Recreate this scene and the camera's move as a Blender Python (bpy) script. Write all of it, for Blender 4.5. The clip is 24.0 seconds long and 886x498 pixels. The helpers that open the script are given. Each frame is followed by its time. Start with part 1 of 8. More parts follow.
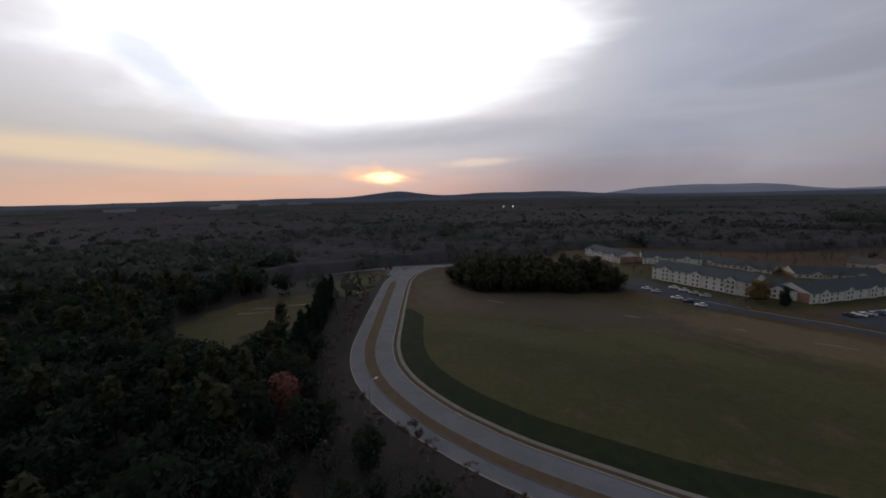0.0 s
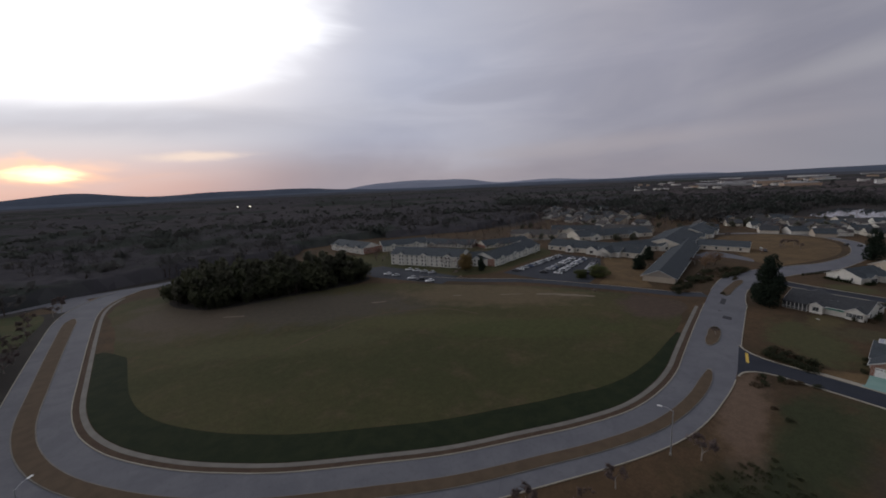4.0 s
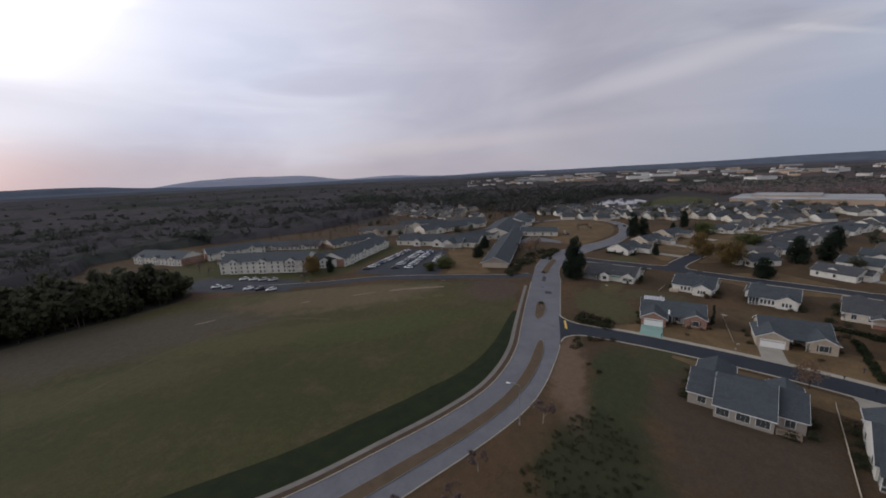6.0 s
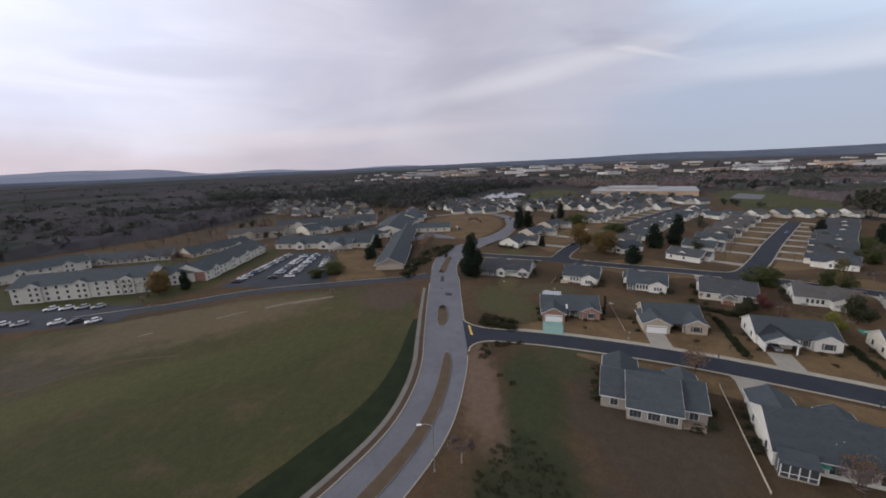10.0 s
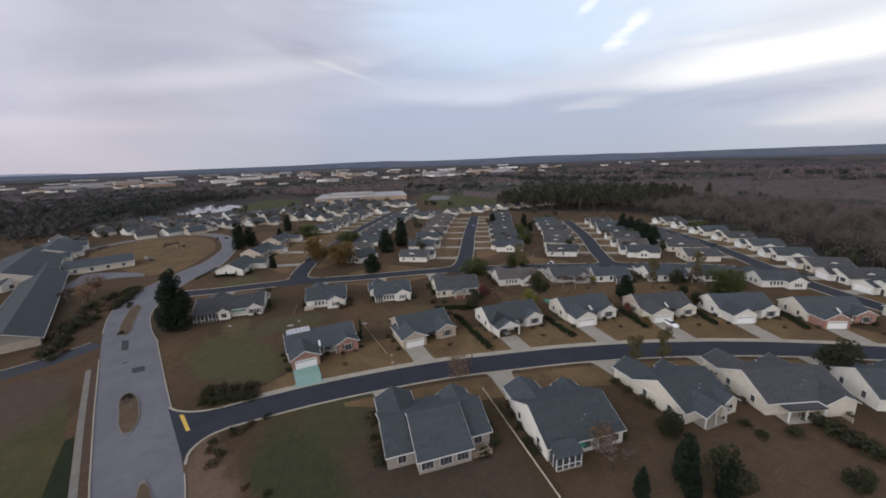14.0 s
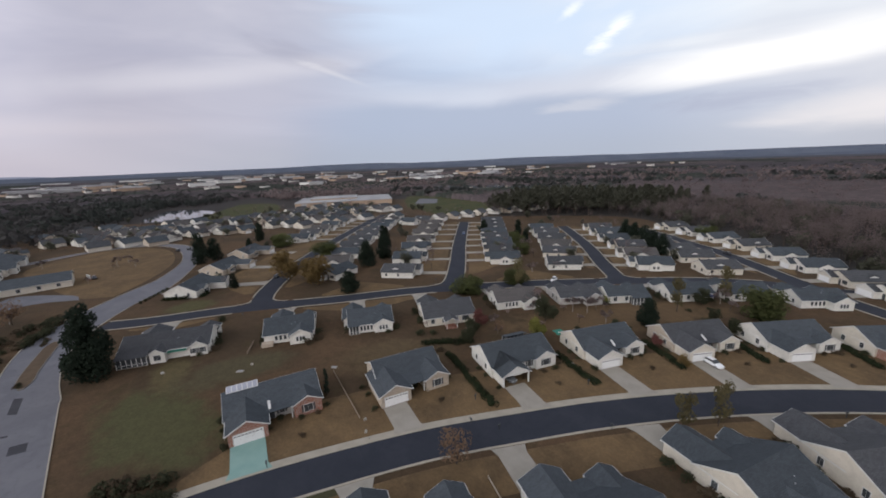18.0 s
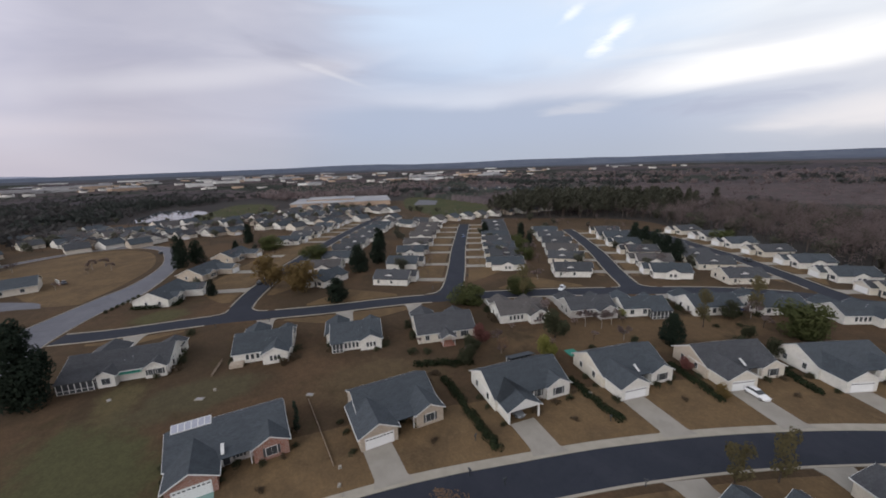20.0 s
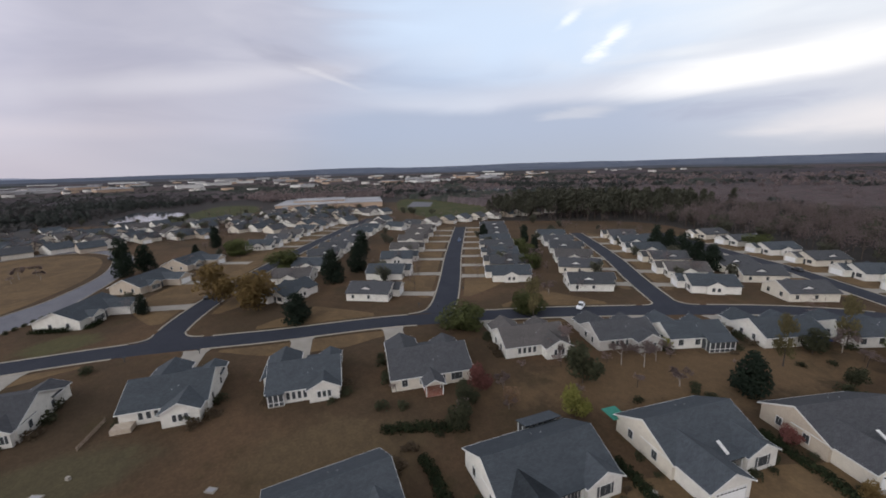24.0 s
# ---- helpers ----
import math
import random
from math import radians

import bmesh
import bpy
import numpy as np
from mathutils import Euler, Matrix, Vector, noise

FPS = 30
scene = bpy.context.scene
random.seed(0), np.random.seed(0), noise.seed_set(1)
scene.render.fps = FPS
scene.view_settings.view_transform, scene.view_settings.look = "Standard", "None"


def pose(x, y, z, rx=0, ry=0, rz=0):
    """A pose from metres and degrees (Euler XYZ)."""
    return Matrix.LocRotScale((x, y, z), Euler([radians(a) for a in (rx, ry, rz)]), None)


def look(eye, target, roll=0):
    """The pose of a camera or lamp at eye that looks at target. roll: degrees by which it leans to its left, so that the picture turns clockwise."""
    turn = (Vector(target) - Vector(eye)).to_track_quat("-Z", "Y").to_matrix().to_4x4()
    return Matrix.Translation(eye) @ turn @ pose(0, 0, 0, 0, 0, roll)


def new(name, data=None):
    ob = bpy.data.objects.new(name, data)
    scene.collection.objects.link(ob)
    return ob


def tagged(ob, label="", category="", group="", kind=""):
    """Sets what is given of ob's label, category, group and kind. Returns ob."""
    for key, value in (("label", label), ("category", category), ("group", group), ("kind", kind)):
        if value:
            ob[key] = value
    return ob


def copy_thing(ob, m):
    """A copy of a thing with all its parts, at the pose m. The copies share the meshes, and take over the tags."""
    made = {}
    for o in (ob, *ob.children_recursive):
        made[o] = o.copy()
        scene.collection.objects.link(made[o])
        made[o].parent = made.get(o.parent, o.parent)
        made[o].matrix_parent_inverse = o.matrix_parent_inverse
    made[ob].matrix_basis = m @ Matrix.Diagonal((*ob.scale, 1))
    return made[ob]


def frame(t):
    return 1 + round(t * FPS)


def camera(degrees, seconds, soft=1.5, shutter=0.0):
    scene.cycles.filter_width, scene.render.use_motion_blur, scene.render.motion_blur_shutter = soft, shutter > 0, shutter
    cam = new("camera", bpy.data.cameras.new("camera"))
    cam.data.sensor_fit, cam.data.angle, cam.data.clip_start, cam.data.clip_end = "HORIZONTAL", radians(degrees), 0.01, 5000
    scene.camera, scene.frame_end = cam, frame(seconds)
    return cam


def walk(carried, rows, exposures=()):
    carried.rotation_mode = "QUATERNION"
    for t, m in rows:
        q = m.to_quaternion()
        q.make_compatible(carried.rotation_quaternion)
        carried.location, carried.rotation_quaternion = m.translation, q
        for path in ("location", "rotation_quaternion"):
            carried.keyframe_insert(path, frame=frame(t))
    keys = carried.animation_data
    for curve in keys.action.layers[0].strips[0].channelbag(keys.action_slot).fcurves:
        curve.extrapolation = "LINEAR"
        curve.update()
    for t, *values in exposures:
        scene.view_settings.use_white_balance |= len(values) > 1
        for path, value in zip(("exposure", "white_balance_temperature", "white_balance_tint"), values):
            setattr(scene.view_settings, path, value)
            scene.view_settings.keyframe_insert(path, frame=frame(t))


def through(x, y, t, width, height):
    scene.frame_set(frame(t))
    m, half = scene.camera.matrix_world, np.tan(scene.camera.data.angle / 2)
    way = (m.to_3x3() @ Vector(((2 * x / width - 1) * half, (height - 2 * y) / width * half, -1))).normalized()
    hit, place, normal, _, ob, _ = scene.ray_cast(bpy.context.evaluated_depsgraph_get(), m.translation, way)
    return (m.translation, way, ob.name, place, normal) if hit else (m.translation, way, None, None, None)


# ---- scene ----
cam = camera(99.3, 24.0, soft=1.8)
METRES, EYE, TILT, LEAN, TURN = 115.0, 50.0, -8.0, 1.1, 0.0
ROWS = [
    (0.0, 0.0, 0.0, 0.0, 0.0, 0.0, -0.0),
    (0.5, -0.003, 0.0041, 0.0011, -1.37, -0.13, 0.26),
    (1.0, -0.0026, 0.0074, 0.0003, -7.33, -0.22, 1.33),
    (1.5, 0.01, 0.0125, -0.0003, -14.59, -0.39, 2.77),
    (2.0, 0.0193, 0.0147, -0.0018, -22.04, -0.78, 4.15),
    (2.5, 0.0311, 0.017, -0.0036, -29.75, -1.4, 5.48),
    (4.5, 0.039, 0.0386, -0.0021, -38.68, -2.95, 6.64),
    (5.0, 0.0474, 0.0441, -0.0024, -43.15, -3.6, 7.18),
    (5.5, 0.0548, 0.0513, -0.0023, -51.25, -4.71, 8.11),
    (6.0, 0.0657, 0.0589, -0.0015, -59.97, -6.18, 8.99),
    (6.5, 0.0749, 0.0672, -0.0005, -65.69, -7.19, 9.39),
    (7.0, 0.0843, 0.0731, -0.0003, -66.61, -7.33, 9.45),
    (7.5, 0.0954, 0.0806, 0.0011, -66.68, -7.48, 9.41),
    (8.0, 0.1099, 0.0881, 0.0019, -66.77, -7.82, 9.41),
    (8.5, 0.1262, 0.0954, 0.003, -66.77, -8.0, 9.37),
    (9.0, 0.1441, 0.1024, 0.0036, -67.27, -8.2, 9.38),
    (9.5, 0.1642, 0.1098, 0.0048, -70.94, -8.79, 9.56),
    (10.0, 0.1867, 0.1163, 0.0059, -76.84, -9.72, 9.78),
    (10.5, 0.2087, 0.1214, 0.0085, -87.06, -11.42, 9.89),
    (11.0, 0.2332, 0.1268, 0.0078, -98.01, -13.21, 9.78),
    (11.5, 0.2565, 0.1299, 0.0086, -105.32, -14.35, 9.52),
    (13.5, 0.3508, 0.1251, 0.0105, -117.53, -15.9, 9.26),
    (14.0, 0.3732, 0.1194, 0.0105, -117.82, -15.74, 9.42),
    (14.5, 0.3956, 0.1114, 0.0106, -119.29, -16.04, 9.42),
    (15.0, 0.4175, 0.1026, 0.0101, -119.9, -16.12, 9.53),
    (15.5, 0.4399, 0.093, 0.0099, -119.86, -16.06, 9.5),
    (16.0, 0.4623, 0.0812, 0.0091, -119.88, -15.89, 9.52),
    (16.5, 0.4847, 0.0678, 0.0087, -119.87, -15.8, 9.63),
    (17.0, 0.5068, 0.0541, 0.0081, -119.7, -15.75, 9.58),
    (17.5, 0.5298, 0.0402, 0.0069, -119.78, -15.8, 9.52),
    (18.0, 0.5532, 0.0262, 0.0034, -119.8, -15.82, 9.5),
    (18.5, 0.5766, 0.0111, -0.0024, -119.75, -15.71, 9.46),
    (20.5, 0.6778, -0.0536, -0.0252, -119.72, -15.5, 9.18),
    (21.0, 0.7038, -0.0707, -0.0316, -119.79, -15.47, 9.17),
    (21.5, 0.7297, -0.0871, -0.039, -119.76, -15.45, 9.11),
    (22.0, 0.755, -0.1043, -0.0468, -119.82, -15.25, 9.08),
    (22.5, 0.7815, -0.1208, -0.0536, -119.87, -15.38, 9.05),
    (23.0, 0.8067, -0.1378, -0.062, -119.9, -15.34, 9.05),
    (23.5, 0.8327, -0.1542, -0.0705, -119.92, -15.19, 9.05),
    (24.0, 0.8573, -0.1693, -0.0791, -120.03, -15.02, 9.0),
]
# the clip's camera opens up as it turns away from the sunset
EXPOSURES = [(0.0, -1.5), (1.0, -1.5), (2.5, -1.4), (4.5, -1.15), (6.0, -0.7), (7.0, -0.52), (9.0, -0.42), (10.0, -0.34), (11.5, -0.30), (24.0, -0.30)]
walk(cam, [(t, pose(0, 0, EYE, TILT, LEAN, TURN) @ pose(METRES * x, METRES * y, METRES * z, 90 + pitch, roll, yaw)) for t, x, y, z, yaw, pitch, roll in ROWS], EXPOSURES)

# ---- world, sun ----
SUNSET = math.radians(-8.0)          # heading of the sunset, clockwise from +y


class Nodes:
    """A small hand for node trees."""

    def __init__(self, tree):
        self.tree = tree
        tree.nodes.clear()

    def add(self, kind, **inputs):
        n = self.tree.nodes.new(kind)
        for key, value in inputs.items():
            self.put(n, key, value)
        return n

    def put(self, n, key, value):
        sock = n.inputs[int(key[1:])] if key[0] == "i" and key[1:].isdigit() else n.inputs[key.replace("_", " ")]
        if isinstance(value, bpy.types.NodeSocket):
            self.tree.links.new(value, sock)
        else:
            sock.default_value = value

    def math(self, op, a, b=0.0, clamp=False):
        n = self.tree.nodes.new("ShaderNodeMath")
        n.operation, n.use_clamp = op, clamp
        self.put(n, "i0", a)
        self.put(n, "i1", b)
        return n.outputs[0]

    def step(self, v, lo, hi, out0=0.0, out1=1.0):
        n = self.tree.nodes.new("ShaderNodeMapRange")
        n.interpolation_type = "SMOOTHSTEP"
        for key, value in zip(("i0", "i1", "i2", "i3", "i4"), (v, lo, hi, out0, out1)):
            self.put(n, key, value)
        return n.outputs[0]

    def mix(self, f, a, b, blend="MIX"):
        n = self.tree.nodes.new("ShaderNodeMix")
        n.data_type, n.blend_type = "RGBA", blend
        for key, value in (("i0", f), ("i6", a), ("i7", b)):
            self.put(n, key, (*value, 1.0) if isinstance(value, tuple) and len(value) == 3 else value)
        return n.outputs[2]

    def noise(self, vec, scale, detail=4.0, rough=0.55, distort=0.0):
        n = self.add("ShaderNodeTexNoise", Scale=scale, Detail=detail, Roughness=rough, Distortion=distort)
        if vec is not None:
            self.put(n, "Vector", vec)
        return n.outputs["Fac"]

    def mapped(self, vec, scale=(1, 1, 1), rot=(0, 0, 0), loc=(0, 0, 0)):
        n = self.add("ShaderNodeMapping", Vector=vec, Scale=scale, Rotation=rot, Location=loc)
        return n.outputs[0]


world = bpy.data.worlds.new("dusk_sky")
scene.world = world
world.use_nodes = True
w = Nodes(world.node_tree)
co = w.add("ShaderNodeTexCoord").outputs["Generated"]
sep = w.add("ShaderNodeSeparateXYZ", Vector=co).outputs
sx, sy = math.sin(SUNSET), math.cos(SUNSET)
ahead = w.math("ADD", w.math("MULTIPLY", sep[0], sx), w.math("MULTIPLY", sep[1], sy))      # towards the sunset
aside = w.math("SUBTRACT", w.math("MULTIPLY", sep[0], sy), w.math("MULTIPLY", sep[1], sx))
# headings and heights in degrees; the seam lies outside the view, far behind
MIDWAY = math.radians(58.0)
mx, my = math.sin(MIDWAY), math.cos(MIDWAY)
fore_ = w.math("ADD", w.math("MULTIPLY", sep[0], mx), w.math("MULTIPLY", sep[1], my))
right_ = w.math("SUBTRACT", w.math("MULTIPLY", sep[0], my), w.math("MULTIPLY", sep[1], mx))
az = w.math("ADD", w.math("MULTIPLY", w.math("ARCTAN2", right_, fore_), 57.29578), 58.0)
el = w.math("MULTIPLY", w.math("ARCSINE", sep[2]), 57.29578)
dome = w.add("ShaderNodeCombineXYZ", X=w.math("DIVIDE", az, 10.0), Y=w.math("DIVIDE", el, 10.0)).outputs[0]
# cloud folds, slanting streaks and fine wisps of the deck
fold = w.noise(w.mapped(dome, (0.34, 0.95, 1), (0, 0, -0.30)), 1.0, 4.0, 0.5, 0.6)
streak = w.noise(w.mapped(dome, (0.40, 2.0, 1), (0, 0, -0.30)), 1.0, 5.0, 0.5, 0.8)
wisp = w.noise(w.mapped(dome, (1.0, 4.0, 1), (0, 0, -0.14)), 1.0, 6.0, 0.58, 1.0)
wave = w.math("ADD", w.math("MULTIPLY", w.math("SUBTRACT", fold, 0.5), 5.0), w.math("MULTIPLY", w.math("SUBTRACT", streak, 0.5), 2.2))
el2 = w.math("ADD", el, wave)


def by_heading(*stops):
    """A colour that changes with the heading."""
    out = stops[0][1]
    for (a, _), (b, colour) in zip(stops, stops[1:]):
        out = w.mix(w.step(az, a, b), out, colour)
    return out


def blob(a, e, wide, high, tilt=0.0, rough=0.9, soft=0.25, by=None):
    """A soft-edged patch of cloud or light about a heading and a height."""
    m = w.add("ShaderNodeMapping", Vector=w.add("ShaderNodeCombineXYZ", X=az, Y=el).outputs[0], Location=(a, e, 0), Rotation=(0, 0, radians(tilt)), Scale=(wide, high, 1))
    m.vector_type = "TEXTURE"
    v = w.add("ShaderNodeVectorMath", i0=m.outputs[0])
    v.operation = "LENGTH"
    d = w.math("ADD", v.outputs["Value"], w.math("MULTIPLY", w.math("SUBTRACT", by if by is not None else wisp, 0.5), rough * 2))
    return w.step(d, 1.15, soft)


# clear sky of the low sun, seen where the deck thins
nishita = w.add("ShaderNodeTexSky")
nishita.sky_type, nishita.sun_disc = "NISHITA", False
nishita.sun_elevation, nishita.sun_rotation = math.radians(3.0), SUNSET
nishita.air_density, nishita.dust_density = 1.0, 2.0
clear = w.mix(1.0, nishita.outputs[0], (0.10, 0.10, 0.10), "MULTIPLY")
# the deck: warm and bright towards the sunset, lavender aside, pale blue away
high = by_heading((-75, (1.3, 1.3, 1.45)), (-35, (1.75, 1.74, 1.92)), (5, (1.8, 1.76, 1.88)), (30, (1.20, 1.25, 1.50)), (66, (0.84, 0.83, 0.99)), (80, (0.64, 0.64, 0.78)), (95, (0.67, 0.68, 0.82)), (120, (0.74, 0.86, 1.08)), (150, (1.06, 1.12, 1.22)), (225, (0.72, 0.74, 0.84)))
middle = by_heading((-75, (1.1, 1.05, 1.1)), (-40, (1.42, 1.34, 1.32)), (-5, (1.12, 1.12, 1.26)), (30, (1.08, 1.11, 1.34)), (66, (0.78, 0.77, 0.92)), (80, (0.62, 0.61, 0.74)), (95, (0.64, 0.65, 0.80)), (118, (0.51, 0.60, 0.81)), (155, (0.86, 0.88, 0.98)), (225, (0.66, 0.67, 0.76)))
low = by_heading((-75, (1.3, 0.95, 0.85)), (-38, (2.05, 1.30, 0.98)), (-5, (1.65, 1.10, 1.00)), (24, (0.92, 0.82, 0.91)), (66, (0.74, 0.69, 0.79)), (95, (0.60, 0.62, 0.74)), (118, (0.47, 0.55, 0.72)), (155, (0.64, 0.67, 0.77)), (225, (0.6, 0.6, 0.68)))
sky = w.mix(w.step(el2, 1.0, 7.5), low, middle)
sky = w.mix(w.step(el2, 6.5, 17.0), sky, high)
sky = w.mix(0.06, sky, clear)
sky = w.mix(w.step(fold, 0.32, 0.68), w.mix(1.0, sky, (0.92, 0.93, 0.96), "MULTIPLY"), w.mix(1.0, sky, (1.08, 1.07, 1.05), "MULTIPLY"))
sky = w.mix(w.math("MULTIPLY", w.step(streak, 0.40, 0.72), w.step(el, 1.0, 7.0)), sky, w.mix(1.0, sky, (1.10, 1.09, 1.07), "MULTIPLY"))
# overhead, out of view, the deck is dimmed to lower the ground's light
sky = w.mix(w.step(sep[2], 0.50, 0.92, 0.0, 0.66), sky, (0.20, 0.21, 0.26))
# away from the sunset: clear gap, blue-grey bank with a pale rim, level streaks, small torn wisps
sky = w.mix(w.math("MULTIPLY", blob(130, 17, 25, 8.0, -8, 0.7, 0.2, streak), 0.9), sky, (0.84, 1.00, 1.24))
bank = w.math("MULTIPLY", w.step(w.math("ADD", el, w.math("MULTIPLY", wave, 0.45)), 9.2, 7.2), w.math("MULTIPLY", w.step(az, 92, 112), w.step(az, 176, 142)))
rim_ = w.math("MULTIPLY", w.step(w.math("ADD", el, w.math("MULTIPLY", wave, 0.45)), 12.5, 9.0), w.math("MULTIPLY", w.step(az, 100, 118), w.step(az, 175, 150)))
sky = w.mix(w.math("MULTIPLY", rim_, 0.5), sky, (1.0, 1.02, 1.12))
sky = w.mix(w.math("MULTIPLY", bank, 0.9), sky, w.mix(w.step(el, 0.0, 6.0), (0.54, 0.60, 0.73), (0.55, 0.63, 0.81)))
sky = w.mix(w.math("MULTIPLY", blob(163, 10.4, 27, 2.6, 2, 0.9, 0.15, streak), 0.85), sky, (1.46, 1.44, 1.42))
sky = w.mix(w.math("MULTIPLY", blob(169, 4.2, 14, 2.4, 3, 0.7, 0.2, streak), 0.7), sky, (1.18, 1.12, 1.12))
sky = w.mix(w.math("MULTIPLY", blob(156, 6.0, 11, 1.3, 3, 0.9, 0.2), 0.6), sky, (0.56, 0.60, 0.76))
sky = w.mix(w.math("MULTIPLY", blob(139, 7.0, 6, 0.9, 2, 0.9, 0.2), 0.4), sky, (0.98, 0.97, 1.02))
sky = w.mix(w.math("MULTIPLY", blob(142.3, 15.4, 3.6, 1.15, 34, 1.2, 0.0), 0.8), sky, (1.50, 1.50, 1.50))
sky = w.mix(w.math("MULTIPLY", blob(137, 18.2, 2.2, 0.7, 28, 1.2, 0.0), 0.55), sky, (1.42, 1.42, 1.44))
sky = w.mix(w.math("MULTIPLY", blob(102, 13.7, 8.5, 1.5, -15, 1.0, 0.2), 0.6), sky, (0.52, 0.53, 0.66))
sky = w.mix(w.math("MULTIPLY", blob(105, 12.2, 5.0, 0.5, -17, 0.9, 0.2), 0.5), sky, (0.95, 0.95, 1.02))
# long pale lavender streaks aside
sky = w.mix(w.math("MULTIPLY", blob(88, 11, 26, 1.8, 9, 1.1, 0.1, streak), 0.45), sky, (0.98, 0.96, 1.04))
sky = w.mix(w.math("MULTIPLY", blob(62, 4.5, 34, 1.6, 2, 1.1, 0.1, streak), 0.40), sky, (1.02, 0.92, 0.96))
sky = w.mix(w.math("MULTIPLY", blob(46, 13, 22, 3.0, 12, 1.1, 0.1, streak), 0.35), sky, (0.84, 0.84, 1.0))
# glowing veil before the sunset, with a bluish gap at its flank
e1 = w.math("POWER", w.math("ABSOLUTE", w.math("DIVIDE", w.math("ADD", aside, 0.10), 0.52)), 2.0)
e2 = w.math("POWER", w.math("ABSOLUTE", w.math("DIVIDE", w.math("SUBTRACT", sep[2], 0.43), 0.27)), 2.0)
rim = w.math("ADD", w.math("ADD", e1, e2), w.math("ADD", w.math("MULTIPLY", w.math("SUBTRACT", fold, 0.5), 1.5), w.math("MULTIPLY", w.math("SUBTRACT", streak, 0.5), 0.9)))
halo = w.math("MULTIPLY", w.step(rim, 3.0, 0.7), w.step(az, 44, 8))
sky = w.mix(w.math("MULTIPLY", halo, 0.40), sky, (2.9, 2.8, 2.85))
veil = w.math("MULTIPLY", w.step(rim, 1.45, 0.1), w.step(ahead, 0.0, 0.4))
sky = w.mix(veil, sky, (4.55, 4.6, 4.75))
sky = w.mix(w.math("MULTIPLY", blob(-36, 16, 9, 3.2, -38, 0.9, 0.1, streak), 0.62), sky, (1.62, 1.74, 2.10))
# grey fold under the veil, then the warm strip and the low sun's glow on the horizon
sky = w.mix(w.math("MULTIPLY", blob(-6, 8.6, 34, 2.6, 3, 0.8, 0.1, streak), 0.55), sky, (1.0, 1.0, 1.16))
sky = w.mix(w.math("MULTIPLY", blob(-42, 5.6, 24, 1.9, -3, 1.0, 0.1, streak), 0.75), sky, (2.4, 1.85, 1.25))
sky = w.mix(w.math("MULTIPLY", blob(-22, 2.6, 24, 0.9, 0, 1.0, 0.1), 0.6), sky, (2.3, 1.35, 0.95))
sky = w.mix(w.math("MULTIPLY", blob(5, 4.9, 7, 0.7, 3, 1.0, 0.1), 0.8), sky, (2.3, 1.85, 1.55))
sky = w.mix(w.math("MULTIPLY", blob(-9, 3.2, 7.5, 1.7, 0, 1.0, 0.0), 0.8), sky, (3.2, 1.9, 1.2))
sky = w.mix(blob(-8.6, 2.9, 3.4, 0.85, 2, 1.1, 0.05), sky, (7.5, 4.6, 2.5))
# below the horizon: dim land
sky = w.mix(w.step(sep[2], -0.02, -0.06), sky, (0.05, 0.05, 0.05))
bg = w.add("ShaderNodeBackground", Color=sky, Strength=1.0)
w.tree.links.new(bg.outputs[0], w.add("ShaderNodeOutputWorld").inputs[0])

sun = new("sun", bpy.data.lights.new("sun", "SUN"))
sun.data.energy, sun.data.angle, sun.data.color = 0.45, radians(12), (1.0, 0.87, 0.76)
sun.matrix_world = look((0, 0, 200), (0 - 200 * sx * math.cos(radians(7)), 0 - 200 * sy * math.cos(radians(7)), 200 - 200 * math.sin(radians(7))))

# ---- materials ----
def material(name, rough=0.9, spec=0.3, metal=0.0):
    m = bpy.data.materials.new(name)
    m.use_nodes = True
    n = Nodes(m.node_tree)
    out = n.add("ShaderNodeOutputMaterial")
    bsdf = n.add("ShaderNodeBsdfPrincipled", Roughness=rough, Metallic=metal)
    bsdf.inputs["Specular IOR Level"].default_value = spec
    n.tree.links.new(bsdf.outputs[0], out.inputs[0])
    n.bsdf, n.m, n.out = bsdf, m, out
    return n


def coords(n, kind="Object"):
    if kind == "World":
        return n.add("ShaderNodeNewGeometry").outputs["Position"]
    return n.add("ShaderNodeTexCoord").outputs[kind]


def bumped(n, height, strength=0.3, distance=0.02):
    b = n.add("ShaderNodeBump", Height=height, Strength=strength, Distance=distance)
    n.tree.links.new(b.outputs[0], n.bsdf.inputs["Normal"])


def mottled(name, a, b, scale=1.0, fine=20.0, rough=0.9, spec=0.25, bump=0.3, vary=0.0, kind="World", metal=0.0, dist=0.02):
    """Two colours mixed by broad stains and fine grain; vary: how far single objects differ."""
    n = material(name, rough, spec, metal)
    c = coords(n, kind)
    big, small = n.noise(c, scale, 5.0, 0.6), n.noise(c, fine, 3.0, 0.6)
    f = n.math("ADD", n.math("MULTIPLY", n.step(big, 0.3, 0.7), 0.7), n.math("MULTIPLY", small, 0.3))
    col = n.mix(f, a, b)
    if vary:
        r = n.add("ShaderNodeObjectInfo").outputs["Random"]
        col = n.mix(1.0, col, n.mix(r, (1 - vary,) * 3, (1 + vary,) * 3), "MULTIPLY")
    n.put(n.bsdf, "Base_Color", col)
    if bump:
        bumped(n, small, bump, dist)
    return n.m


